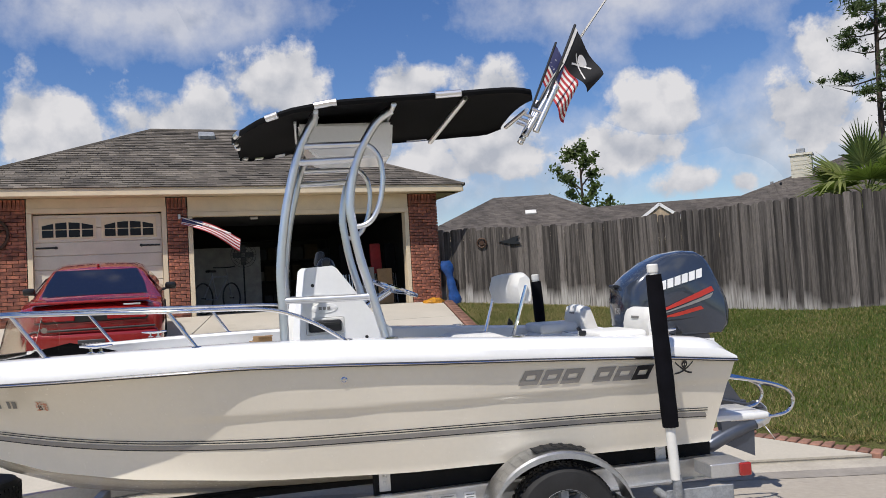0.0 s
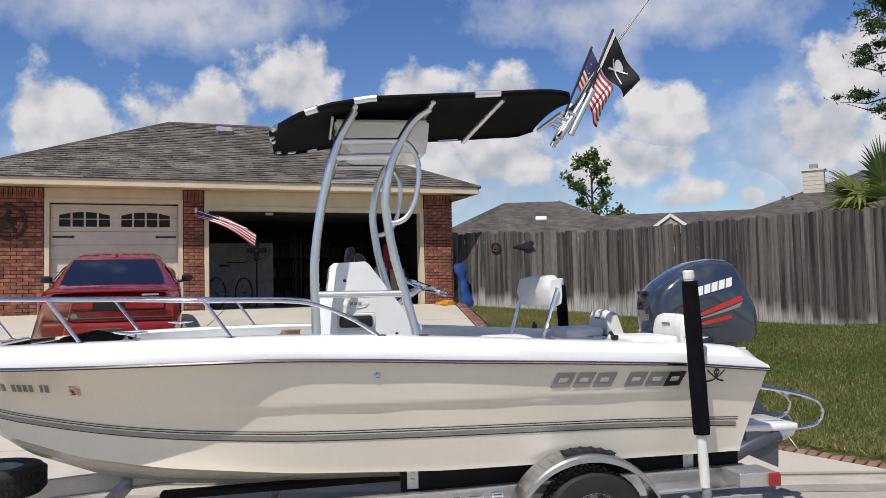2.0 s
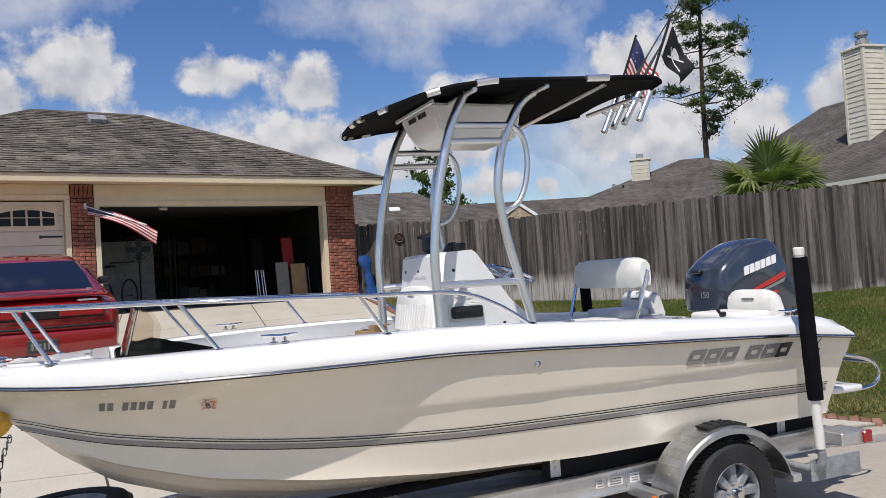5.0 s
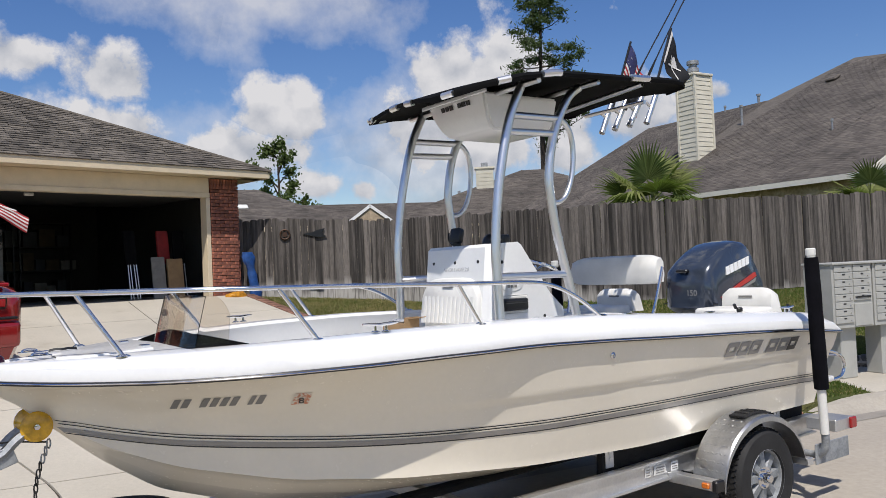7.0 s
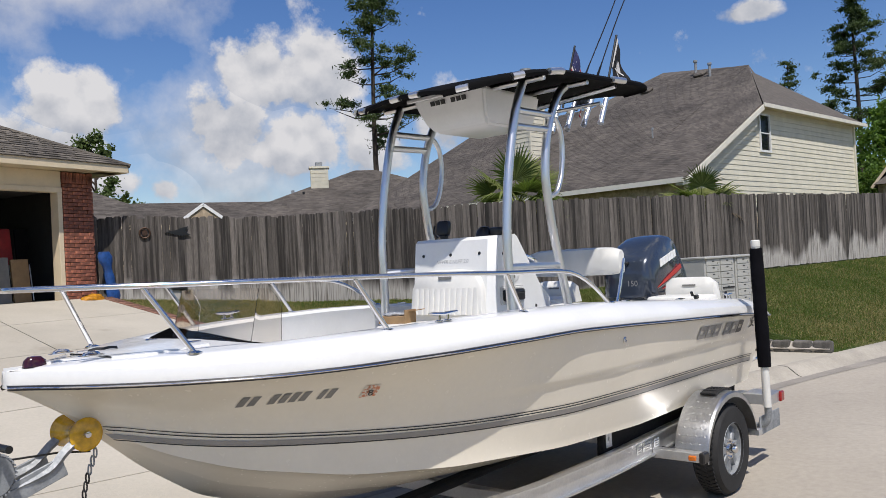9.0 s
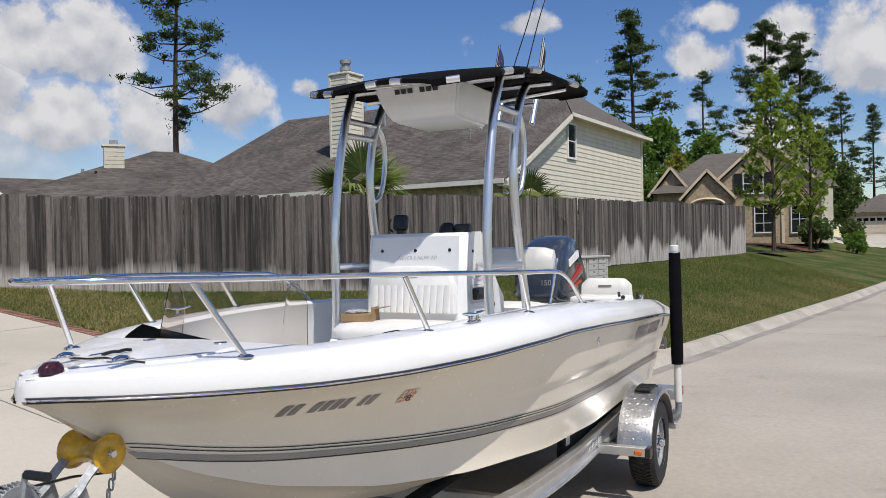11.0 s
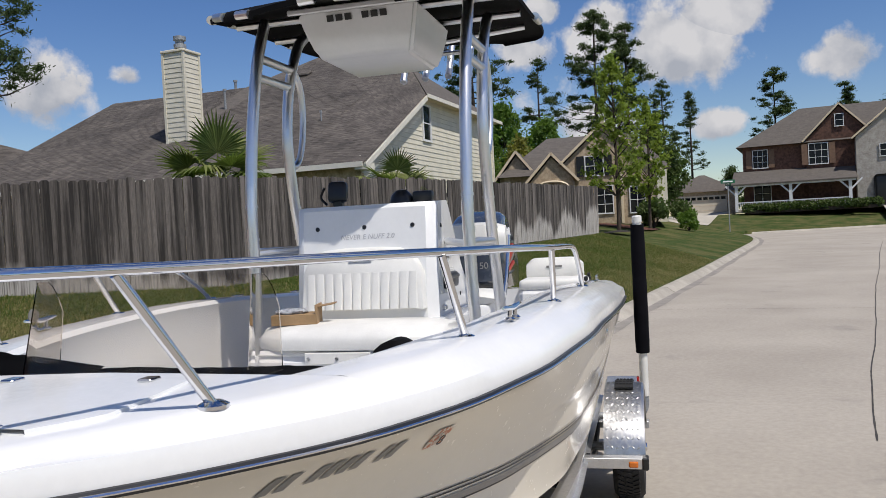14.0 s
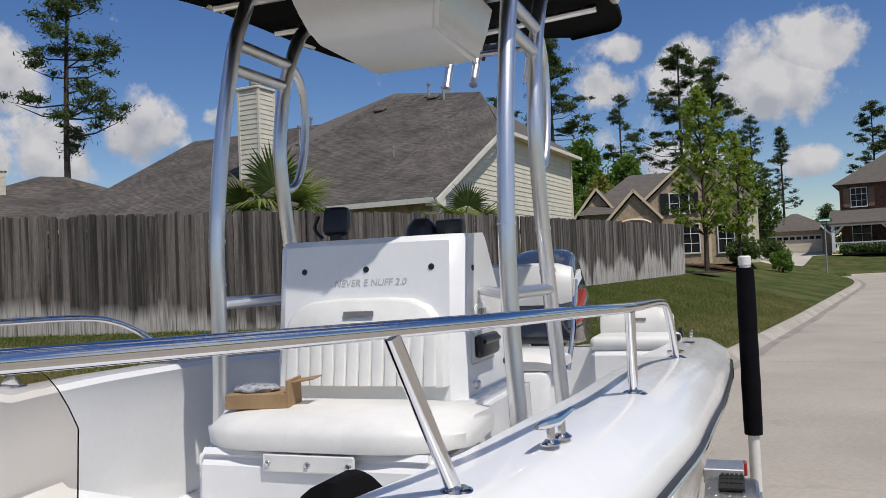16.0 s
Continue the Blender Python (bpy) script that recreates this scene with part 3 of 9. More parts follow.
def sheer(x):
    nose = math.sqrt(max(0.0, 1 - ((x - 2.98) / 0.182) ** 2)) if x > 2.98 else 1.0
    return smooth_table(x, SHEER_B, 0.10) * nose, smooth_table(x, SHEER_Z, 0.15)


def chine(x):
    return smooth_table(x, CHINE_Y, 0.10), smooth_table(x, CHINE_Z, 0.08)


def keel(x):
    return smooth_table(x, KEEL_Z, 0.06)


def hull_y(x, z, off=0.0):
    b, zs = sheer(x)
    yc, zc = chine(x)
    s = max(0.0, min(1.0, (z - zc) / max(zs - zc, 1e-3)))
    k = max(0.0, min(1.0, (x - 0.2) / 2.0))
    power = 1.0 + 1.9 * k * k * (3 - 2 * k)
    step = 0.014 * max(0.0, min(1.0, (z - 1.085) / 0.02)) * max(0.0, min(1.0, (1.3 - x) / 0.8)) - 0.014 * max(0, min(1, (1.3 - x) / 0.8)) * s
    return yc + (b - yc) * s ** power + step + off


def rake(x, z):
    """the transom leans: everything aft of -2.3 is drawn forward towards the keel"""
    k = max(0.0, min(1.0, (-2.3 - x) / 0.5))
    return x + k * (0.105 + 0.13 * max(0.0, min(1.0, (1.24 - z) / 0.5)) + 0.06 * max(0, min(1, (0.74 - z) / 0.3)))


STATIONS = [-2.8, -2.7, -2.6, -2.5, -2.4, -2.3] + span(-2.2, 0.6, 20) + span(0.7, 3.06, 48) + [3.09, 3.12, 3.145]
hull_bm = bmesh.new()
rings = []
for x in STATIONS:
    b, zs = sheer(x)
    yc, zc = chine(x)
    zk = min(keel(x), zc - 0.004)
    half = [(0.0, zk), (yc * 0.25, zk + (zc - zk) * 0.21), (yc * 0.5, zk + (zc - zk) * 0.46), (yc * 0.52, zk + (zc - zk) * 0.45), (yc * 0.78, zk + (zc - zk) * 0.76), (yc * 0.955, zc - 0.015), (yc, zc - 0.012)]
    levels = [zc + 0.004] + [zc + (zs - zc) * q for q in span(0.05, 1.0, 30)]
    half += [(max(hull_y(x, z), 0.012), z) for z in levels]
    ring = [(rake(x, z), -y, z) for y, z in half[::-1]] + [(rake(x, z), y, z) for y, z in half[1:]]
    rings.append(ring)
loft(hull_bm, rings, closed=False)
# transom
edge_ring = [v for v in hull_bm.verts][:len(rings[0])]
hull_bm.faces.new(edge_ring)
part("hull", hull_bm, HULL, boat, "glossy cream fibreglass hull with flared bow", 28)

# gunwale cap and foredeck: one moulding round the cockpit
WELL_AFT, WELL_FORE = -2.05, 2.24


def well_y(x):
    b, _ = sheer(x)
    return max(b - 0.30, 0.05)


def inner_wall(x, z):
    """half breadth of the cockpit lining, always inside the hull"""
    return max(min(well_y(x) + 0.02, hull_y(x, z) - 0.05), 0.03)


def cap_z(x):
    return lerp_table(x, [(3.1, 1.48), (2.8, 1.492), (2.5, 1.50), (1.8, 1.525), (1.2, 1.54), (0.5, 1.545), (-0.15, 1.53), (-0.95, 1.485), (-1.8, 1.435), (-2.3, 1.405), (-2.48, 1.39), (-2.58, 1.37), (-2.65, 1.335), (-2.69, 1.295), (-2.71, 1.26)])


for side, tag in ((1, "port"), (-1, "starboard")):
    b = bmesh.new()
    rr = []
    for x in span(-2.70, WELL_FORE, 50):
        w, zs = sheer(x)
        zc, inner = cap_z(x), well_y(x)
        prof = [(w + 0.010, zs - 0.018), (w + 0.016, min(zs + 0.015, zc - 0.035)), (w + 0.004, min(zs + 0.055, zc - 0.02)), (w - 0.04, zc - 0.035), (w - 0.085, zc - 0.008), (w - 0.13, zc), (w - 0.22, zc + 0.002), (inner + 0.02, zc), (inner, zc - 0.02), (inner + 0.015, zc - 0.07)] + [(inner_wall(x, z), z) for z in (1.36, 1.26, 1.16, 1.07, 0.98)]
        rr.append([(x, side * y, z) for y, z in prof])
    loft(b, rr, closed=False)
    part("gunwale", b, GEL, boat, "white moulded gunwale")
b = bmesh.new()
rr = []
for x in span(WELL_FORE, 3.0, 14) + span(3.015, 3.16, 10):
    w, zs = sheer(x)
    zc = cap_z(x)
    q = [(w + 0.010, zs - 0.018), (w + 0.016, zs + 0.015), (max(w + 0.004, 0), zs + 0.055), (max(w - 0.04, 0) * 1.0, zc - 0.03), (max(w - 0.09, 0), zc - 0.006), (max(w - 0.14, 0), zc), (max(w - 0.30, 0) * 0.9, zc + 0.004), (0, zc + 0.012)]
    rr.append([(x, y, z) for y, z in q] + [(x, -y, z) for y, z in q[-2::-1]])
loft(b, rr, closed=False)
b.faces.new(b.verts[-len(rr[0]):])
bmesh.ops.remove_doubles(b, verts=b.verts, dist=1e-4)


def deck_z(x, y):
    w, zc = sheer(x)[0], cap_z(x)
    half = max(0.9 * (w - 0.30), 0.02)
    return zc + 0.004 + 0.008 * max(0.0, 1 - abs(y) / half)


def hatch_half(x):
    return max(min(0.31, sheer(x)[0] - 0.20), 0.05)


fore = part("foredeck", b, GEL, boat, "white moulded foredeck with anchor hatch")
b = bmesh.new()
loft(b, [[(x, k * hatch_half(x), deck_z(x, k * hatch_half(x)) + d) for k, d in [(-1, -0.012), (-0.985, 0.007)] + [(k, 0.008) for k in span(-0.93, 0.93, 8)] + [(0.985, 0.007), (1, -0.012)]] for x in span(2.34, 2.78, 10)], closed=False)
part("anchor_hatch", b, GEL, fore)
# cockpit liner: sole, bulkheads, aft deck
b = bmesh.new()
loft(b, [[(x, -inner_wall(x, 0.98), 0.98), (x, inner_wall(x, 0.98), 0.98)] for x in span(WELL_AFT, WELL_FORE, 24)], closed=False)
part("cockpit_sole", b, LINER, boat, "white textured cockpit floor")
b = bmesh.new()
loft(b, [[(x, s * inner_wall(WELL_FORE, z), z) for s, z in ((-1, 1.49), (-1, 1.3), (-1, 1.15), (-1, 0.98), (1, 0.98), (1, 1.15), (1, 1.3), (1, 1.49))] for x in (WELL_FORE - 0.03, WELL_FORE + 0.02)])
part("bulkhead", b, LINER, boat)
b = bmesh.new()
rr = []
for x in span(-2.66, WELL_AFT, 6):
    w = well_y(x) + 0.03
    cut = 0.42 if x < -2.3 else 0
    rr.append([(x, -w, cap_z(x) - 0.03), (x, -0.34, cap_z(x) - 0.035), (x, -0.33, cap_z(x) - 0.04 - cut * 0.55), (x, 0.33, cap_z(x) - 0.04 - cut * 0.55), (x, 0.34, cap_z(x) - 0.035), (x, w, cap_z(x) - 0.03)])
loft(b, rr, closed=False)
part("aft_deck", b, GEL, boat)
b = boxed((WELL_AFT - 0.01, 0, 1.18), (0.04, 1.9, 0.40))
part("aft_bulkhead", b, GEL, boat)
# side walls of the raised fore cockpit, seat bench inside
for side in (1, -1):
    b = bmesh.new()
    rr = []
    for x in span(0.75, 2.2, 12):
        wi = min(well_y(x), inner_wall(x, 1.22) - 0.01)
        rr.append([(x, side * (wi - 0.004), 1.22), (x, side * (wi - 0.03), 1.20), (x, side * max(wi - 0.34, 0.06), 1.18), (x, side * max(min(wi - 0.36, inner_wall(x, 0.98) - 0.02), 0.05), 0.98)])
    loft(b, rr, closed=False)
    part("side_bench", b, LINER, boat)

# rub rail and hull lines
for side in (1, -1):
    b = bmesh.new()
    loft(b, [[(x, side * (sheer(x)[0] + dy), sheer(x)[1] + dz) for dy, dz in ((0.006, -0.027), (0.022, -0.025), (0.028, -0.015), (0.022, -0.005), (0.010, -0.003))] for x in span(-2.695, 3.0, 62) + span(3.02, 3.16, 9)], closed=False)
    part("rub_rail", b, DARKLINE, boat, "dark grey rub rail")
    b = bmesh.new()
    tube(b, [(x, side * (sheer(x)[0] + 0.028), sheer(x)[1] - 0.014) for x in span(-2.695, 3.0, 56) + span(3.02, 3.16, 9)], 0.004, 6)
    part("rub_rail_insert", b, STEEL, boat, "thin bright steel insert")
STRIPE_Z = [(2.80, 1.185), (2.6, 1.125), (2.3, 1.065), (2.0, 1.03), (1.5, 0.985), (0.93, 0.955), (0.15, 0.94), (-0.9, 0.935), (-1.7, 0.93), (-2.7, 0.905)]


def hull_band(x0, x1, lo, hi, side, mat, name, label="", slant=0.0, n=60, off=0.004):
    b = bmesh.new()
    rr = []
    for x in span(x0, x1, n):
        z0, z1 = smooth_table(x, STRIPE_Z, 0.12) + lo, smooth_table(x, STRIPE_Z, 0.12) + hi
        rr.append([(rake(x, z0), side * hull_y(x, z0, off), z0), (rake(x + slant, z1), side * hull_y(x + slant, z1, off), z1)])
    loft(b, rr, closed=False)
    return part(name, b, mat, boat, label)


for side in (1, -1):
    hull_band(-2.66, 2.74, -0.047, -0.018, side, SILVER, "side_stripe", "silver grey band", 0.03)
    hull_band(-2.66, 2.755, -0.010, -0.003, side, DARKLINE, "side_stripe", slant=0.01)
    hull_band(-2.66, 2.77, 0.005, 0.011, side, DARKLINE, "side_stripe", slant=0.01)
    hull_band(-2.66, 2.73, -0.054, -0.047, side, DARKLINE, "side_stripe", slant=0.01, off=0.003)


def hull_bars(x0, z0, widths, gap, high, lean, mat, name, label, dz=0.0, notch=False):
    """plain slanted bars on the port side where lettering stands, from the bow aft"""
    x = x0
    for w in widths:
        if w < 0:
            x += w
            continue
        b = bmesh.new()
        nx, nz = 4, 3
        g = []
        for i in range(nx + 1):
            col = []
            for j in range(nz + 1):
                z = z0 + dz * (x0 - x) + high * j / nz
                xx = x - w * i / nx - lean * j / nz
                col.append(b.verts.new((rake(xx, z), hull_y(xx, z, 0.005), z)))
            g.append(col)
        for i in range(nx):
            for j in range(nz):
                if notch and w > 0.08 and i in (1, 2) and j == 1:
                    continue
                b.faces.new((g[i][j], g[i + 1][j], g[i + 1][j + 1], g[i][j + 1]))
        part(name, b, mat, boat, label)
        x -= w + gap


hull_bars(-1.20, 1.170, [0.125, 0.115, 0.125, -0.07, 0.12, 0.125], 0.018, 0.092, 0.045, SILVER, "maker_mark", "silver slanted maker's mark", dz=-0.028, notch=True)
hull_bars(-1.955, 1.150, [0.115], 0.018, 0.092, 0.045, DARKLINE, "maker_mark", "black last shape of the maker's mark", dz=-0.028, notch=True)
hull_bars(2.31, 1.212, [0.030, 0.030, -0.036, 0.030, 0.030, 0.030, 0.030, -0.036, 0.022, 0.030], 0.0125, 0.050, 0.006, GREYLINE, "registration_mark", "dark grey registration bars", dz=0.0)
hull_bars(1.785, 1.195, [0.078], 0.01, 0.062, 0.0, material("orange_sticker", (0.60, 0.24, 0.13), 0.5, vary=0.2, scale=55, fine=120, second=(0.74, 0.68, 0.58), spread=(0.47, 0.53)), "sticker", "orange and black registration sticker")


def lettering(text, size, m, mat, name, parent, label="", shear=0.0):
    cu = bpy.data.curves.new(name, "FONT")
    cu.body, cu.size, cu.extrude, cu.shear, cu.align_x, cu.align_y = text, size, 0.0008, shear, "CENTER", "CENTER"
    tmp = bpy.data.objects.new(name, cu)
    me = bpy.data.meshes.new_from_object(tmp)
    bpy.data.objects.remove(tmp)
    me.materials.clear()
    me.materials.append(mat)
    o = new(name, me)
    o.parent, o.matrix_basis = parent, m
    if label:
        tagged(o, label)
    return o




def on_hull(x, z, off):
    """a frame on the port side: reading direction aft, up along the flare, out of the hull"""
    aft = Vector((-0.02, hull_y(x - 0.02, z) - hull_y(x, z), 0)).normalized()
    up = Vector((0, hull_y(x, z + 0.02) - hull_y(x, z), 0.02)).normalized()
    out = aft.cross(up).normalized()
    up = out.cross(aft)
    at = Vector((x, hull_y(x, z), z)) + out * off
    return Matrix(((aft.x, up.x, out.x, at.x), (aft.y, up.y, out.y, at.y), (aft.z, up.z, out.z, at.z), (0, 0, 0, 1)))


lettering("8", 0.062, on_hull(1.746, 1.226, 0.014), DARKLINE, "sticker_number", boat)
# pirate emblem near the stern: black patch with crossed bars
def hull_patch(bm, pts, off):
    bm.faces.new([bm.verts.new((rake(x, z), hull_y(x, z, off), z)) for x, z in pts])


b = bmesh.new()
for lean in (1, -1):
    blade = [(-2.335 - lean * 0.075 * t, 1.150 + 0.075 * (t + 1) / 2 + 0.018 * t * t) for t in span(-1, 1, 8)]
    for (xa, za), (xb, zb) in zip(blade, blade[1:]):
        w = 0.006
        hull_patch(b, [(xa, za - w), (xb, zb - w), (xb, zb + w), (xa, za + w)], 0.003)
hull_patch(b, [(-2.333 - 0.026 * math.cos(a), 1.228 + 0.026 * math.sin(a)) for a in span(0, 2 * math.pi, 14)[:-1]], 0.004)
hull_patch(b, [(-2.318, 1.210), (-2.348, 1.210), (-2.344, 1.188), (-2.322, 1.188)], 0.0035)
emblem = part("emblem", b, DARKLINE, boat, "black skull over crossed sabres")
for dx in (-0.010, 0.010):
    b = bmesh.new()
    hull_patch(b, [(-2.333 + dx - 0.006 * math.cos(a), 1.226 + 0.007 * math.sin(a)) for a in span(0, 2 * math.pi, 8)[:-1]], 0.0055)
    part("eye_socket", b, HULL, emblem)
# drain fitting and stern eye
b = bmesh.new()
lathe(b, [(0.0, 0.0), (0.021, 0.0), (0.021, 0.006), (0.013, 0.010), (0.010, 0.002), (0.0, 0.002)], 14, Matrix.Translation((-0.11, hull_y(-0.11, 1.29), 1.29)) @ pose(0, 0, 0, -90, 0, 0))
part("drain_fitting", b, STEEL, boat)

# ---- bow rail ----
RAIL = [(-0.15, 1.083, 1.512), (-0.10, 1.083, 1.55), (0.05, 1.085, 1.645), (0.24, 1.088, 1.725), (0.45, 1.085, 1.757), (0.92, 1.06, 1.769), (1.3, 1.005, 1.782), (1.7, 0.92, 1.793), (2.2, 0.715, 1.804), (2.6, 0.475, 1.811), (2.85, 0.315, 1.818), (3.02, 0.19, 1.822), (3.12, 0.08, 1.824), (3.14, 0.0, 1.824)]
full = RAIL + [(x, -y, z) for x, y, z in RAIL[-2::-1]]
rail = part("bow_rail", tube(bmesh.new(), smooth_path(full, 6), 0.0127, 12), STEEL, boat, "polished stainless bow rail")
for side in (1, -1):
    for foot, top in (((2.534, 0.487, 1.498), (2.72, 0.395, 1.805)), ((1.682, 0.869, 1.520), (1.88, 0.855, 1.79)), ((0.768, 1.038, 1.536), (0.924, 1.058, 1.763))):
        b = bmesh.new()
        rod(b, (foot[0], side * foot[1], foot[2]), (top[0], side * top[1], top[2]), 0.0125, 12)
        lathe(b, [(0.0, 0.012), (0.020, 0.012), (0.036, 0.004), (0.036, -0.004), (0.0, -0.004)], 16, pose(foot[0], side * foot[1], foot[2]))
        part("post", b, STEEL, rail)
    b = lathe(bmesh.new(), [(0.0, 0.012), (0.020, 0.012), (0.034, 0.004), (0.034, -0.004), (0.0, -0.004)], 16, pose(-0.15, side * 1.083, 1.524))
    part("foot_plate", b, STEEL, rail)

# ---- T-top ----
LEG_F = [(0.25, 1.0), (0.25, 1.49), (0.255, 1.8), (0.255, 2.0), (0.225, 2.26), (0.18, 2.50), (0.09, 2.82), (-0.03, 3.06)]
LEG_B = [(-0.48, 1.0), (-0.44, 1.45), (-0.36, 1.79), (-0.29, 2.05), (-0.25, 2.28), (-0.24, 2.47), (-0.30, 2.74), (-0.44, 2.99), (-0.56, 3.085)]
frame_ob = None
for side in (1, -1):
    y = 0.58 * side
    for pts in (LEG_F, LEG_B):
        b = tube(bmesh.new(), smooth_path([(x, y + side * 0.05 * max(0, 1.6 - z), z) for x, z in pts], 5), 0.031, 14)
        for zc in (1.86, 2.03):
            c = Vector((lerp_table(zc, [(z, x) for x, z in pts]), y, zc))
            d = Vector((lerp_table(zc + 0.02, [(z, x) for x, z in pts]), y, zc + 0.02)) - c
            tube(b, [c - d * 0.3, c + d * 0.3], 0.0335, 14)
        o = part("t_top_leg", b, ALU, boat, "brushed aluminium T-top leg")
        frame_ob = frame_ob or o
    loop = [(-0.40, 2.83), (-0.455, 2.76), (-0.475, 2.66), (-0.47, 2.55), (-0.44, 2.42), (-0.385, 2.32), (-0.32, 2.28), (-0.255, 2.275)]
    part("grab_loop", tube(bmesh.new(), smooth_path([(x, y, z) for x, z in [(-0.33, 2.855)] + loop], 5), 0.019, 12), ALU, boat)
    for (xa, za), (xb, zb) in (((0.06, 2.845), (-0.345, 2.85)), ((0.10, 2.735), (-0.295, 2.745)), ((0.25, 1.79), (-0.36, 1.785))):
        part("rung", rod(bmesh.new(), (xa, y, za), (xb, y, zb), 0.024, 12), ALU, boat)
    part("console_brace", rod(bmesh.new(), (0.25, y, 1.785), (-0.02, side * 0.40, 1.80), 0.019, 10), ALU, boat)
CAN_W = [(0.56, 0.36), (0.50, 0.52), (0.36, 0.70), (0.15, 0.78), (-0.2, 0.81), (-1.2, 0.82), (-1.45, 0.80), (-1.56, 0.72), (-1.62, 0.50)]


def canopy_top(x, y):
    w = lerp_table(x, CAN_W)
    edge = lerp_table(x, [(0.56, 2.955), (0.35, 3.02), (0.13, 3.075), (-0.13, 3.115), (-0.48, 3.135), (-0.9, 3.155), (-1.35, 3.185), (-1.6, 3.185)])
    return edge + 0.035 * (1 - (y / w) ** 2)


b = bmesh.new()
rr = []
for x in span(0.56, -1.62, 30):
    w = lerp_table(x, CAN_W)
    top = [(w * k, canopy_top(x, w * k)) for k in span(-0.97, 0.97, 12)]
    ring = [(x, -w * 0.995, top[0][1] - 0.045)] + [(x, -w, top[0][1] - 0.022)] + [(x, y, z) for y, z in top] + [(x, w, top[-1][1] - 0.022), (x, w * 0.995, top[-1][1] - 0.045)]
    ring += [(x, y, z - 0.028) for y, z in top[::-1]]
    rr.append(ring)
loft(b, rr)
canopy = part("canopy", b, CANVAS, boat, "black canvas T-top canopy laced to its frame", 45)
# bright frame patches at the canopy's rim, where the cloth is cut out
for x0, x1 in ((-0.02, -0.17), (-0.84, -1.02), (0.30, 0.22)):
    for side in (1, -1):
        b = bmesh.new()
        tube(b, [(x, side * (lerp_table(x, CAN_W) + 0.002), canopy_top(x, 0.97 * lerp_table(x, CAN_W)) - 0.022) for x in span(x0, x1, 4)], 0.024, 10)
        part("rim_opening", b, ALU, canopy, "bare aluminium frame seen through a rim cut-out")


def rim_point(y):
    x = 0.556 if abs(y) < 0.36 else lerp_table(abs(y), [(0.36, 0.556), (0.52, 0.50), (0.70, 0.36)])
    return Vector((x - 0.004, y, canopy_top(x, min(abs(y), 0.97 * lerp_table(x, CAN_W))) - 0.016))


for y in (-0.60, -0.42, -0.08, 0.10, 0.48):
    part("rim_opening", tube(bmesh.new(), [rim_point(q) for q in span(y - 0.04, y + 0.04, 4)], 0.0225, 10), ALU, canopy)
for (p, q) in (((-0.03, -0.75, 3.05), (-0.03, 0.75, 3.05)), ((-0.56, -0.77, 3.085), (-0.56, 0.77, 3.085)), ((-0.985, -0.40, 3.03), (-1.07, 0.72, 3.13))):
    part("canopy_crossbar", rod(bmesh.new(), p, q, 0.019, 10), ALU, boat)
# electronics box under the canopy
b = bmesh.new()
prof = [(0.10, 3.055, 0.335), (0.065, 2.95, 0.31), (0.01, 2.85, 0.275), (-0.05, 2.812, 0.25)]
loft(b, [[(x, -w, z), (x, w, z), (-0.60 + (0.12 - x) * 0.15, w, z), (-0.60 + (0.12 - x) * 0.15, -w, z)] for x, z, w in prof])
bmesh.ops.bevel(b, geom=[e for e in b.edges], offset=0.018, segments=2, affect="EDGES")
ebox = part("electronics_box", b, GEL, boat, "white moulded electronics box under the canopy")
for y in (0.15, 0.10, 0.05, -0.045, -0.095, -0.145):
    part("maker_mark", boxed((0.094, y, 3.005), (0.006, 0.036, 0.034), 0.0, pose(0, 0, 0, 0, 17, 0)), DARKLINE, ebox)
b = boxed((0.112, 0, 3.052), (0.02, 0.76, 0.03), 0.006)
part("lid_rim", b, GEL, ebox)

# rod holders at the canopy's rear and rods
for y in (-0.30, -0.12, 0.06, 0.205):
    b = bmesh.new()
    lean = 0.05 * math.sin(31 * y)
    a, c = Vector((-1.72 + lean, y, 2.98)), Vector((-1.90, y, 3.32))
    d = (c - a).normalized()
    rings = []
    tube(b, [a, c], 0.024, 12)
    tube(b, [c - d * 0.02, c + d * 0.015], 0.028, 12)
    tube(b, [a, a + d * 0.02], 0.027, 12)
    rod(b, a + d * 0.16, a + d * 0.16 + Vector((0.09, 0, 0.04)), 0.014, 8)
    part("rod_holder", b, ALU, boat, "polished aluminium rod holder")
part("holder_bar", rod(bmesh.new(), (-1.64, -0.40, 3.14), (-1.64, 0.26, 3.14), 0.017, 10), ALU, boat)
for y, tip in ((0.06, (-3.75, 0.25, 5.65)), (-0.08, (-3.70, -0.25, 5.75))):
    b = tube(bmesh.new(), smooth_path([(-1.80, y, 3.15), (-1.98, y, 3.48), (-2.8, y, 4.55), tip], 6), [0.012] * 7 + [0.006] * 6 + [0.004] * 6, 6)
    rod_ob = part("fishing_rod", b, BLACK, boat, "thin black fishing rod")
b = bmesh.new()
lathe(b, [(0.0, -0.035), (0.045, -0.035), (0.045, -0.025), (0.025, -0.02), (0.025, 0.02), (0.045, 0.025), (0.045, 0.035), (0.0, 0.035)], 14, pose(-1.83, -0.02, 3.22, 90, 0, 0))
rod(b, (-1.83, 0.0, 3.22), (-1.88, 0.07, 3.20), 0.006, 6)
part("fishing_reel", b, BLACK, boat)


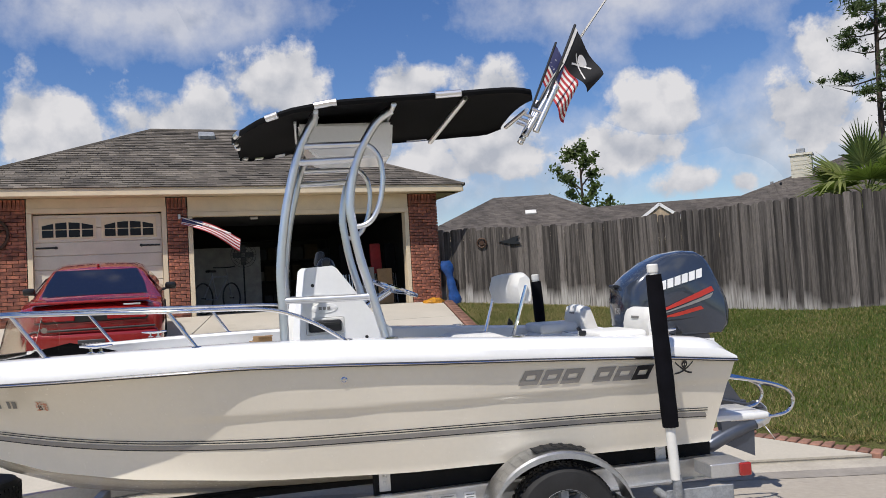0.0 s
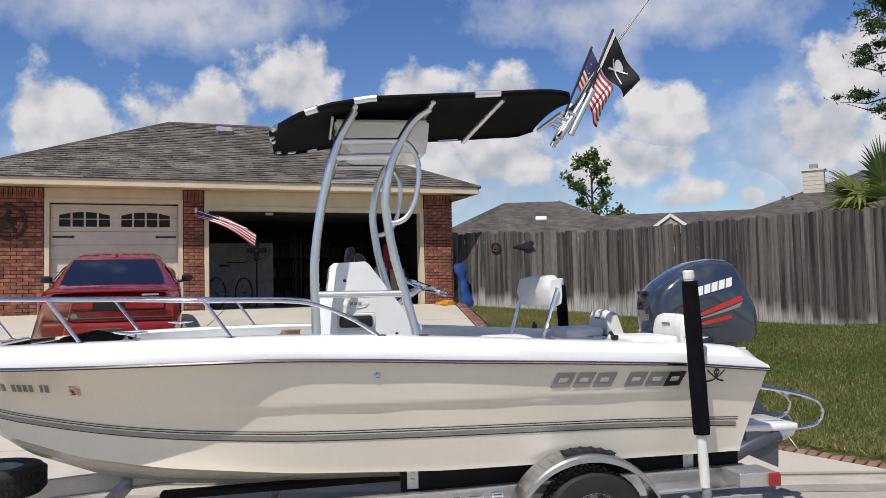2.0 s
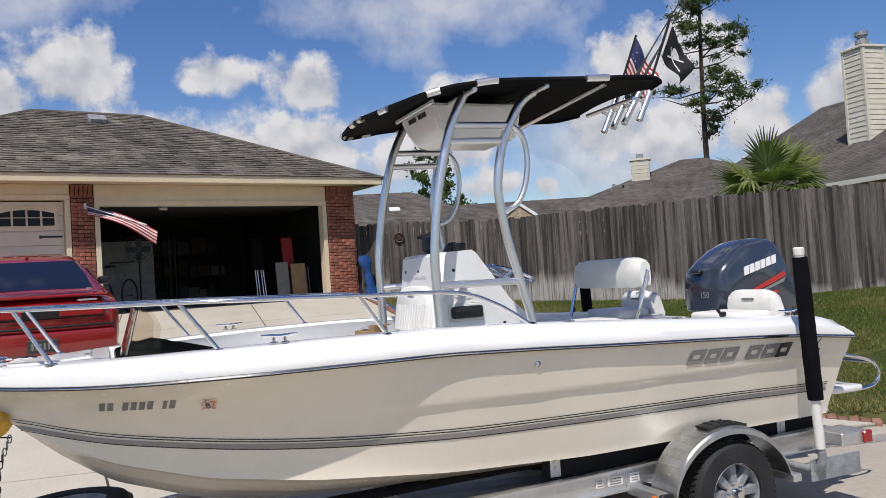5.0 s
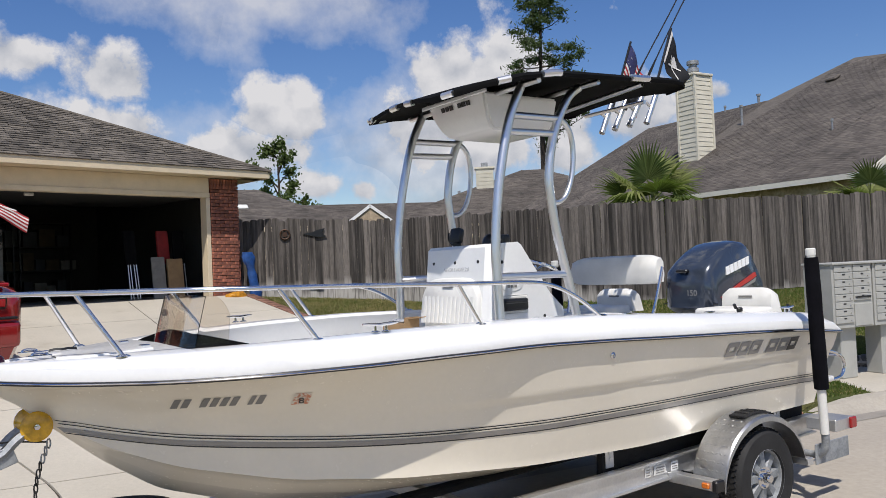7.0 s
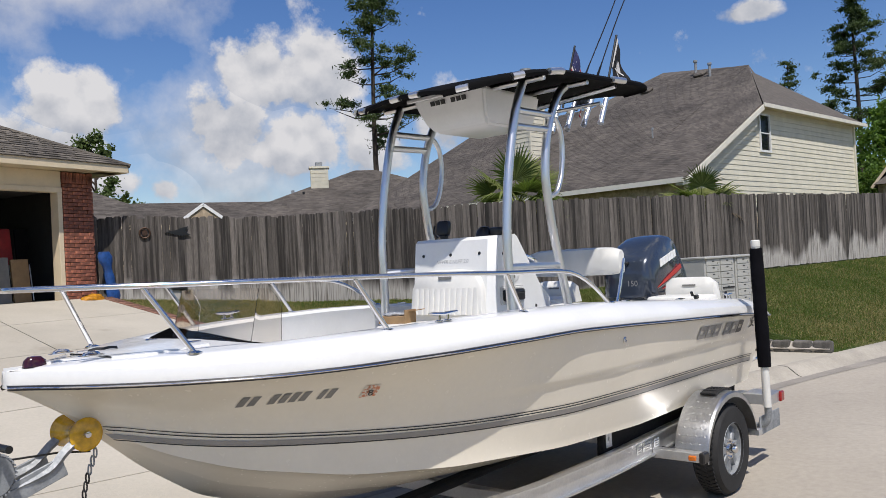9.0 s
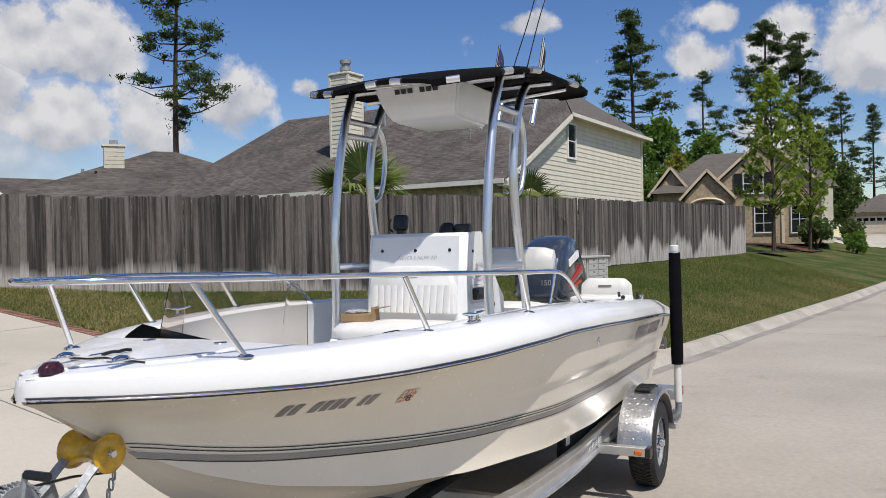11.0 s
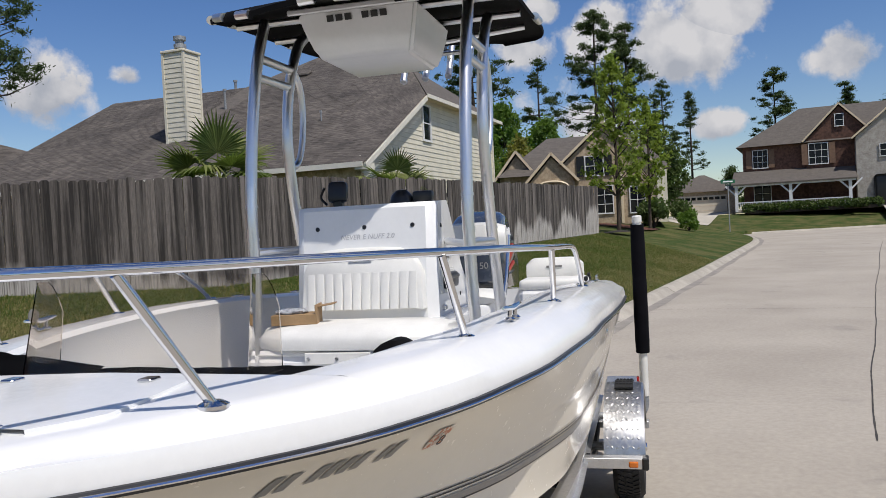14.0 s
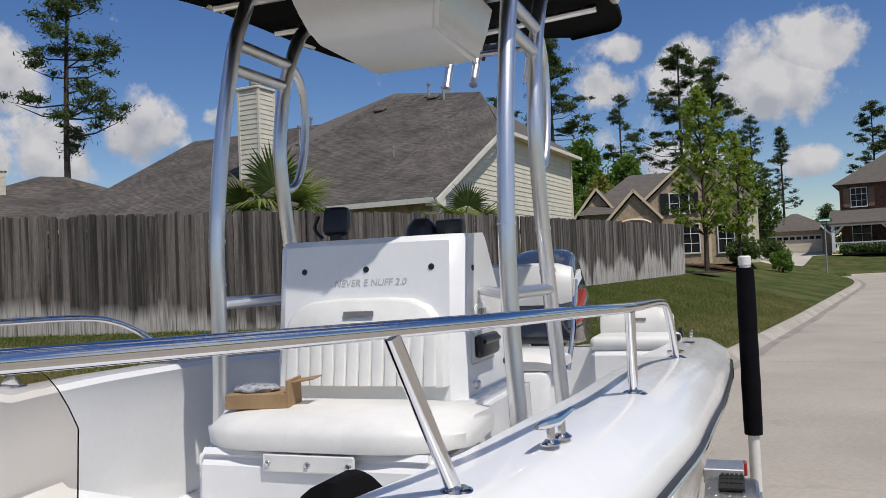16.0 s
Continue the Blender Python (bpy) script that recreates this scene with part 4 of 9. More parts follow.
STAR_BLUE = material("flag_blue", (0.03, 0.035, 0.12), 0.8, vary=0.3, scale=30, fine=90, second=(0.5, 0.5, 0.55), spread=(0.62, 0.68))
FLAG_RED = material("flag_red", (0.42, 0.03, 0.035), 0.8, vary=0.1, scale=12)
FLAG_WHITE = material("flag_white", (0.72, 0.70, 0.68), 0.8, vary=0.08, scale=12)
FLAG_BLACK = material("flag_black", (0.008, 0.008, 0.010), 0.8, vary=0.2, scale=12)


def striped_flag(staff, base, top, hang, wide, droop, canton=True, n=13, off=0.0):
    """red and white stripes, each a strip of cloth of its own"""
    base, top = Vector(base), Vector(top)
    along = base - top

    def f(u, v):
        p = top + along * (0.03 + hang * v)
        return p + Vector(droop) * wide * u + Vector((0.02 * math.sin(7 * u + 2 * v), 0.045 * math.sin(9 * u + 2.5 * v), -0.05 * math.sin(3.1 * u))) * u
    for i in range(n):
        b = bmesh.new()
        sheet(b, f, span(0.0, 1, 14), span(i / n, (i + 1) / n, 2))
        part("stripe", b, FLAG_WHITE if i % 2 else FLAG_RED, staff)
    if canton:
        for dy in (0.004, -0.004):
            b = bmesh.new()
            sheet(b, lambda u, v: f(u, v) + Vector((0, dy, 0)), span(0.0, 0.42, 6), span(0, 7 / n, 5))
            part("canton", b, STAR_BLUE, staff, "blue canton with white stars")


st = part("flag_staff", rod(bmesh.new(), (-1.80, -0.22, 3.20), (-2.07, -0.22, 3.81), 0.010, 8), BLACK, boat, "black staff with a striped flag")
striped_flag(st, (-1.80, -0.22, 3.20), (-2.07, -0.22, 3.81), 0.50, 0.40, (-0.42, 0.12, -0.90))
st = part("flag_staff", rod(bmesh.new(), (-1.83, 0.205, 3.24), (-2.094, 0.205, 3.82), 0.011, 8), BLACK, boat, "dark staff with a black flag")
b = bmesh.new()


def black_flag(u, v):
    p = Vector((-2.094, 0.205, 3.82)) + Vector((0.264, 0, -0.58)) * (0.02 + 0.48 * v)
    return p + Vector((-0.44, -0.05, -0.80 + 0.32 * v)) * 0.46 * u + Vector((0.02 * math.sin(6 * u), 0.04 * math.sin(8 * u + 2 * v), -0.02)) * u


part("black_cloth", sheet(bmesh.new(), black_flag, span(0, 1, 14), span(0, 1, 10)), FLAG_BLACK, st, "black pirate flag with white crossed emblem")
for dy in (0.005, -0.005):
    b = bmesh.new()

    def on(u, v):
        return black_flag(u, v) + Vector((0, dy, 0))
    for (u0, v0, u1, v1) in ((0.30, 0.75, 0.72, 0.35), (0.30, 0.45, 0.72, 0.85)):
        loft(b, [[on(u0 + (u1 - u0) * t, v0 + (v1 - v0) * t - 0.03), on(u0 + (u1 - u0) * t, v0 + (v1 - v0) * t + 0.03)] for t in span(0, 1, 6)], closed=False)
    b.faces.new([b.verts.new(on(0.5 + 0.12 * math.cos(a), 0.40 + 0.16 * math.sin(a))) for a in span(0, 2 * math.pi, 14)[:-1]])
    part("emblem", b, FLAG_WHITE, st)
part("sleeve", sheet(bmesh.new(), lambda u, v: black_flag(u, v) + Vector((0, 0.006, 0)), span(0, 0.10, 3), span(0, 1, 6)), FLAG_WHITE, st, "white sleeve along the staff")

# ---- console ----
def prism(bm, side, half, y0=0.0, inset=0.0):
    """a side outline of (x, z) pushed out to y0 - half .. y0 + half"""
    return loft(bm, [[(x, y0 + s * half, z) for x, z in side] for s in (-1, 1)])


CONSOLE = [(0.22, 0.98), (0.20, 1.55), (0.145, 1.99), (0.12, 2.012), (-0.10, 2.02), (-0.13, 2.0), (-0.38, 1.66), (-0.50, 1.55), (-0.54, 0.98)]
b = loft(bmesh.new(), [[(x - (cut if i < 4 else 0.0), y, z) for i, (x, z) in enumerate(CONSOLE)] for y, cut in ((-0.385, 0.05), (-0.335, 0.0), (0.335, 0.0), (0.385, 0.05))])
bmesh.ops.bevel(b, geom=[e for e in b.edges if e.calc_face_angle(0.0) > 0.5], offset=0.012, segments=2, affect="EDGES", profile=0.6)
console = part("console", b, GEL, boat, "white moulded steering console")
b = bmesh.new()
prism(b, [(0.24, 0.98), (0.22, 1.42), (-0.50, 1.42), (-0.56, 0.98)], 0.45)
bmesh.ops.bevel(b, geom=b.edges[:], offset=0.03, segments=2, affect="EDGES")
part("console_base", b, GEL, console)
for i, y in enumerate((-0.255, 0.005, 0.265)):
    part("snap", lathe(bmesh.new(), [(0, 0.006), (0.010, 0.005), (0.013, 0.0), (0, 0.0)], 10, pose(0.156, y, 1.895, 0, 83, 0)), BLACK, console)
for x, z in ((0.045, 1.885), (-0.32, 1.50)):
    part("snap", lathe(bmesh.new(), [(0, 0.006), (0.010, 0.005), (0.013, 0.0), (0, 0.0)], 10, pose(x, 0.384, z, -90, 0, 0)), BLACK, console)
lettering("NEVER E NUFF 2.0", 0.037, pose(0.1640, 0.02, 1.845, 0, 0, 0) @ Matrix(((0, 0, 1, 0), (1, 0, 0, 0), (0, 1, 0, 0), (0, 0, 0, 1))) @ pose(0, 0, 0, -7, 0, 0), NAMEGREY, "boat_name", console, "silver lettered boat name", 0.2)
# oval badge, vent, latch and switches on the port side
b = lathe(bmesh.new(), [(0, 0.003), (0.045, 0.003), (0.048, 0.0), (0, 0)], 20, pose(-0.03, 0.387, 1.72, -90, 0, 0) @ Matrix.Diagonal((2.0, 0.75, 1, 1)))
part("badge", b, WHITE, console, "oval pale badge")
for dx, w in ((0.03, 0.022), (0.0, 0.022), (-0.03, 0.022)):
    part("badge_bar", boxed((-0.03 + dx, 0.392, 1.72), (w, 0.003, 0.022)), SILVER, console)
b = boxed((-0.03, 0.405, 1.595), (0.235, 0.04, 0.085), 0.018, None, 2)
vent = part("vent_cover", b, BLACK, console, "glossy black side vent")
part("vent_lip", boxed((-0.03, 0.428, 1.613), (0.20, 0.012, 0.02), 0.006), BLACK, vent)
part("vent_base", boxed((-0.03, 0.388, 1.595), (0.27, 0.012, 0.125), 0.01), PVC, vent)
for dz in (0.0, 0.06):
    part("key_switch", boxed((0.08, 0.392, 1.40 + dz), (0.03, 0.03, 0.03), 0.006), STEEL, console)
# helm: wheel, compass, chart plotter
b = bmesh.new()
c = Matrix.Translation((-0.57, 0.02, 1.835)) @ Matrix.Rotation(radians(-21), 4, "Y")
tube(b, [c @ Vector((0.185 * math.cos(a), 0.185 * math.sin(a), 0)) for a in span(0, 2 * math.pi, 32)], 0.014, 8, False)
for k in range(5):
    a = 2 * math.pi * k / 5
    rod(b, c @ Vector((0, 0, -0.03)), c @ Vector((0.185 * math.cos(a), 0.185 * math.sin(a), 0)), 0.008, 6)
rod(b, c @ Vector((0.16, 0, -0.20)), c @ Vector((0, 0, 0.01)), 0.028, 12)
part("steering_wheel", b, STEEL, console, "polished steel steering wheel")
b = boxed((-0.02, -0.20, 2.095), (0.06, 0.11, 0.12), 0.025, pose(0, 0, 0, 0, -15, 12), 2)
box(b, (-0.02, -0.20, 2.03), (0.05, 0.05, 0.06), 0.008)
tube(b, smooth_path([(-0.03, -0.27, 2.03), (-0.02, -0.30, 2.07), (0.0, -0.27, 2.12)], 4), 0.008, 6)
part("chart_plotter", b, BLACK, console, "small black plotter on a bracket")
b = lathe(bmesh.new(), [(0, 0.075), (0.03, 0.07), (0.055, 0.045), (0.065, 0.02), (0.07, 0.0), (0, 0)], 18, pose(-0.06, 0.15, 2.015))
part("compass", b, BLACK, console, "black domed compass")
part("gauge_pod", boxed((-0.06, 0.27, 2.045), (0.06, 0.11, 0.06), 0.012, None, 2), BLACK, console)
# front seat with pleated backrest
b = prism(bmesh.new(), [(0.26, 0.98), (0.685, 0.98), (0.672, 1.31), (0.65, 1.338), (0.26, 1.338)], 0.425, 0.025)
bmesh.ops.bevel(b, geom=b.edges[:], offset=0.03, segments=2, affect="EDGES")
seat = part("front_seat", b, GEL, boat, "white moulded cooler seat ahead of the console")
b = bmesh.new()
rr = []
for y in span(-0.43, 0.50, 24):
    e = abs(y - 0.035) / 0.465
    pull = 0.15 * e ** 5
    rr.append([(0.24, y, 1.335), (0.235, y, 1.405 - pull * 0.15), (0.28, y, 1.435 - pull * 0.15), (0.45, y, 1.44 - pull * 0.15), (0.62 - pull, y, 1.434 - pull * 0.2), (0.675 - pull, y, 1.412 - pull * 0.2), (0.70 - pull, y, 1.38), (0.69 - pull, y, 1.335), (0.60 - pull, y, 1.325)])
loft(b, rr)
part("seat_cushion", b, VINYL, seat, "puffy white vinyl seat cushion", 60)
for i in range(12):
    y = -0.275 + i * 0.05
    b = bmesh.new()
    loft(b, [[(0.247 - 0.03 * k, y - 0.025, 1.478 + 0.185 * k), (0.259 - 0.03 * k, y - 0.019, 1.478 + 0.185 * k), (0.263 - 0.03 * k, y, 1.478 + 0.185 * k), (0.259 - 0.03 * k, y + 0.019, 1.478 + 0.185 * k), (0.247 - 0.03 * k, y + 0.025, 1.478 + 0.185 * k)] for k in span(0, 1, 4)])
    part("pleat", b, VINYL, seat)
b = bmesh.new()
outline = [(-0.335, 1.475), (0.335, 1.475), (0.325, 1.66), (0.30, 1.71), (0.265, 1.755), (0.20, 1.782), (0.10, 1.79), (-0.10, 1.79), (-0.20, 1.782), (-0.265, 1.755), (-0.30, 1.71), (-0.325, 1.66)]
loft(b, [[(0.205 + d - 0.16 * (z - 1.40) * 0.6 + (0.0 if d else 0), y * s, 1.40 + (z - 1.40) * s) for y, z in outline] for d, s in ((0.0, 1.0), (0.035, 1.0), (0.05, 0.97))])
part("backrest", b, VINYL, seat, "pleated white vinyl backrest", 50)
part("maker_mark", boxed((0.228, 0.0, 1.735), (0.004, 0.12, 0.018), 0, pose(0, 0, 0, 0, -6, 0)), GREYLINE, seat)
part("flap", boxed((0.684, 0.03, 1.300), (0.012, 0.32, 0.055), 0.004), VINYL, seat)
for y in (-0.11, 0.03, 0.17):
    part("snap", lathe(bmesh.new(), [(0, 0.006), (0.008, 0.005), (0.011, 0.0), (0, 0)], 10, pose(0.690, y, 1.297, 0, 90, 0)), STEEL, seat)
# leaning post seat aft
b = bmesh.new()
rr = []
for y in span(-0.46, 0.46, 12):
    e = (abs(y) / 0.46) ** 8
    rr.append([(-1.43 - 0.02 * e, y, 1.67 + 0.02 * e), (-1.40 - 0.03 * e, y, 1.78), (-1.43 - 0.02 * e, y, 1.885 - 0.03 * e), (-1.50, y, 1.90 - 0.03 * e), (-1.545 + 0.02 * e, y, 1.86 - 0.02 * e), (-1.55 + 0.02 * e, y, 1.74), (-1.52, y, 1.665 + 0.02 * e)])
loft(b, rr)
post_seat = part("leaning_seat", b, VINYL, boat, "white vinyl swing backrest", 60)
for side in (1, -1):
    part("backrest_arm", tube(bmesh.new(), smooth_path([(-1.34, side * 0.44, 1.33), (-1.40, side * 0.465, 1.52), (-1.49, side * 0.475, 1.80)], 4), 0.014, 8), STEEL, post_seat)
b = bmesh.new()
rr = []
for y in span(-0.46, 0.46, 12):
    e = (abs(y) / 0.46) ** 8
    rr.append([(-0.98 - 0.02 * e, y, 1.37), (-0.96 - 0.02 * e, y, 1.42 - 0.02 * e), (-1.02, y, 1.45 - 0.03 * e), (-1.30, y, 1.45 - 0.03 * e), (-1.38, y, 1.42 - 0.02 * e), (-1.38, y, 1.37)])
loft(b, rr)
part("seat_cushion", b, VINYL, post_seat, "white vinyl cushion", 60)
b = boxed((-1.17, 0, 1.17), (0.42, 0.84, 0.40), 0.04, None, 2)
part("cooler_box", b, GEL, post_seat, "white cooler under the seat")
# jump seats by the motor
for side in (1, -1):
    b = bmesh.new()
    rr = []
    for y in span(0.48, 0.92, 10):
        e = (abs(y - 0.70) / 0.22) ** 9
        rr.append([(-2.22, side * y, 1.39), (-2.215, side * y, 1.50 - 0.02 * e), (-2.23, side * y, 1.585 - 0.04 * e), (-2.265, side * y, 1.60 - 0.045 * e), (-2.32, side * y, 1.58 - 0.04 * e), (-2.37, side * y, 1.39)])
    loft(b, rr)
    js = part("jump_seat", b, VINYL, boat, "small white vinyl jump seat", 60)
    b = boxed((-2.02, side * 0.72, 1.415), (0.34, 0.50, 0.08), 0.03, None, 3)
    part("seat_cushion", b, VINYL, js)
    part("seat_box", boxed((-1.99, side * 0.72, 1.19), (0.30, 0.50, 0.38), 0.03), GEL, js)
    part("maker_mark", boxed((-2.215, side * 0.70, 1.53), (0.006, 0.12, 0.016), 0, pose(0, 0, 0, 0, -8, 0)), GREYLINE, js)
# cleats and small deck hardware
def cleat(x, y, z, turn, size=1.0):
    b = bmesh.new()
    m = pose(x, y, z, 0, 0, turn)
    tube(b, [m @ Vector((k * 0.10 * size, 0, 0.034 + 0.008 * abs(k))) for k in span(-1, 1, 8)], [0.005, 0.008, 0.009, 0.010, 0.010, 0.010, 0.009, 0.008, 0.005], 8)
    for s in (-1, 1):
        rod(b, m @ Vector((s * 0.03, 0, -0.003)), m @ Vector((s * 0.03, 0, 0.033)), 0.008, 8)
        lathe(b, [(0.0, 0.006), (0.013, 0.006), (0.021, 0.0), (0.021, -0.003), (0.0, -0.003)], 12, m @ Matrix.Translation((s * 0.03, 0, 0)) @ Matrix.Diagonal((1.2, 0.9, 1, 1)))
    part("cleat", b, STEEL, boat, "stainless mooring cleat")


for side in (1, -1):
    cleat(1.37, side * 0.965, 1.545, -8 * side)
    cleat(-2.28, side * 1.02, 1.405, 0, 0.9)
    part("gunwale_rod_holder", lathe(bmesh.new(), [(0.012, 0.002), (0.022, 0.004), (0.036, 0.002), (0.036, -0.004), (0.012, -0.004)], 16, pose(-0.42, side * 1.06, 1.522) @ Matrix.Diagonal((1.35, 0.9, 1, 1))), STEEL, boat)
    part("gunwale_rod_holder", lathe(bmesh.new(), [(0.012, 0.002), (0.022, 0.004), (0.036, 0.002), (0.036, -0.004), (0.012, -0.004)], 16, pose(-1.25, side * 1.06, 1.476) @ Matrix.Diagonal((1.35, 0.9, 1, 1))), STEEL, boat)
    for x in (-1.72, -2.42):
        bb = boxed((x, side * (0.98 if x > -2 else 0.95), cap_z(x) + 0.02), (0.05, 0.03, 0.035), 0.008)
        rod(bb, (x, side * 0.95, cap_z(x) + 0.03), (x + 0.02, side * 0.95, cap_z(x) + 0.06), 0.012, 8)
        part("speaker_clip", bb, BLACK, boat)
b = lathe(bmesh.new(), [(0, 0.055), (0.02, 0.05), (0.034, 0.03), (0.038, 0.0), (0, 0)], 16, pose(3.03, 0.0, 1.484) @ Matrix.Diagonal((1.4, 0.9, 0.85, 1)))
part("bow_light", b, material("red_green_lens", (0.06, 0.008, 0.015), 0.1, vary=0.2, coat=0.6), boat, "dark red bow navigation light")
for side in (1, -1):
    b = tube(bmesh.new(), smooth_path([(2.88, side * 0.15, 1.512), (2.875, side * 0.15, 1.523), (2.85, side * 0.15, 1.528), (2.815, side * 0.15, 1.523), (2.81, side * 0.15, 1.512)], 4), 0.007, 8)
    box(b, (2.845, side * 0.15, 1.514), (0.11, 0.035, 0.006), 0.002)
    part("bow_chock", b, STEEL, boat)
    part("hatch_hinge", boxed((2.355, side * 0.205, 1.523), (0.05, 0.04, 0.012), 0.004), STEEL, boat)
b = bmesh.new()
strap_line = smooth_path([(2.775, -0.024, 1.516), (2.745, -0.016, 1.522), (2.715, -0.006, 1.520), (2.68, -0.014, 1.522), (2.64, -0.020, 1.517)], 4)
loft(b, [[p + Vector((0, w, h)) for w, h in ((-0.011, 0.0), (-0.007, 0.010), (0.007, 0.012), (0.012, 0.0))] for p in strap_line])
part("strap", b, BLACK, boat, "folded black strap lying on the foredeck")
part("strap_hook", rod(bmesh.new(), (2.81, -0.06, 1.518), (2.67, -0.052, 1.520), 0.005, 6), STEEL, boat)
# tinted acrylic wind panel and black wedge board inside the bow well
PLEX = bpy.data.materials.new("tinted_acrylic")
PLEX.use_nodes = True
pb = PLEX.node_tree.nodes["Principled BSDF"]
pb.inputs["Base Color"].default_value, pb.inputs["Roughness"].default_value = (0.87, 0.82, 0.76, 1), 0.03
pb.inputs["Transmission Weight"].default_value, pb.inputs["IOR"].default_value = 1.0, 1.22
# the screen: a front face across the hatch and two short wings aft, with rounded rear corners
b = bmesh.new()
wing_u = span(0.0, 1.0, 8)
lower, upper = [], []
for u in wing_u[::-1]:
    lower.append(Vector((2.15 - 0.18 * u, -0.365 - 0.02 * u, 1.478)))
    upper.append(Vector((2.075 - 0.125 * u, -0.355 - 0.02 * u, 1.765 - 0.10 * max(0, u - 0.35) ** 2 / 0.42)))
for k in span(-1, 1, 8)[1:-1]:
    lower.append(Vector((2.165 + 0.012 * (1 - k * k), 0.355 * k, 1.498)))
    upper.append(Vector((2.085 + 0.012 * (1 - k * k), 0.345 * k, 1.772)))
for u in wing_u:
    lower.append(Vector((2.15 - 0.18 * u, 0.365 + 0.02 * u, 1.478)))
    upper.append(Vector((2.075 - 0.125 * u, 0.355 + 0.02 * u, 1.765 - 0.10 * max(0, u - 0.35) ** 2 / 0.42)))
n = len(lower)
inward = []
for i in range(n):
    d = lower[min(i + 1, n - 1)] - lower[max(i - 1, 0)]
    inward.append(Vector((-d.y, d.x, 0)).normalized() * 0.005)
loft(b, [[lower[i], upper[i], upper[i] + inward[i], lower[i] + inward[i]] for i in range(n)])
panel = part("windscreen", b, PLEX, boat, "low tinted acrylic windscreen with wings", 40)
panel.visible_shadow = False
disc = lathe(bmesh.new(), [(0, 0.002), (0.022, 0.002), (0.022, 0.0), (0, 0.0)], 16, pose(2.065, -0.382, 1.665, 90, 0, 0))
part("round_sticker", disc, GREYLINE, panel)
# black cover sloping down aft from the foredeck into the bow well
b = bmesh.new()


def cover(u, v):
    y = -0.70 + 1.35 * u
    lift = 0.062 * max(0.0, 1 - u / 0.15)
    x = (1.96 + 0.24 * min(1.0, u / 0.12)) - (0.62 + 0.006 * math.sin(31 * u) + 0.006 * math.sin(87 * u)) * v
    return (x, max(-inner_wall(x, 1.4), min(inner_wall(x, 1.4), y)), 1.488 + lift * (1 - v) - (0.068 + 0.5 * lift) * v + 0.002 * math.sin(13 * u + 5 * v))


sheet(b, cover, span(0, 1, 40), span(0, 1, 12))
bmesh.ops.solidify(b, geom=b.faces[:], thickness=0.012)
part("bow_cover", b, CANVAS, boat, "black canvas cover sloping into the bow well", 60)
b = bmesh.new()
rr = []
for q in span(-1, 1, 12):
    k = math.sqrt(max(0.02, 1 - q * q))
    rr.append([(1.64, 0.60 + 0.14 * q, 1.20), (1.66, 0.60 + 0.13 * q, 1.30 + 0.10 * k), (1.60, 0.60 + 0.12 * q, 1.30 + 0.205 * k), (1.50, 0.60 + 0.11 * q, 1.30 + 0.205 * k), (1.40, 0.60 + 0.10 * q, 1.30 + 0.13 * k), (1.36, 0.60 + 0.10 * q, 1.20)])
loft(b, rr)
part("speaker_cover", b, CANVAS, boat, "rounded black speaker cover", 60)

# ---- outboard motor ----
COWL = [  # outline in (x, z) from the front round the top
    (-2.36, 1.42), (-2.345, 1.60), (-2.36, 1.74), (-2.46, 1.83), (-2.60, 1.925), (-2.74, 1.985), (-2.88, 2.008), (-2.99, 2.0), (-3.06, 1.96), (-3.10, 1.90), (-3.165, 1.76), (-3.225, 1.60), (-3.24, 1.50), (-3.225, 1.40), (-3.16, 1.33), (-2.80, 1.325), (-2.45, 1.365)]
b = bmesh.new()
rr = []
cx, cz = -2.82, 1.66
for k in span(-1, 1, 16):
    s = (1 - abs(k) ** 2.6) ** (1 / 2.6) if abs(k) < 1 else 0.0
    s = 0.30 + 0.70 * s if abs(k) < 1 else 0.42
    shape = []
    for x, z in COWL:
        top = max(0.0, (z - 1.55) / 0.45)
        shape.append((cx + (x - cx) * (0.62 + 0.38 * s) , (0.272 - 0.06 * top) * k, cz + (z - cz) * (0.72 + 0.28 * s if z > 1.5 else 0.9 + 0.1 * s)))
    rr.append(shape)
loft(b, rr)
motor = part("outboard_motor", b, ENGINE, boat, "tilted blue-grey outboard motor", 50)


def cowl_y(x, z):
    return 0.262 - 0.06 * max(0.0, (z - 1.55) / 0.45)


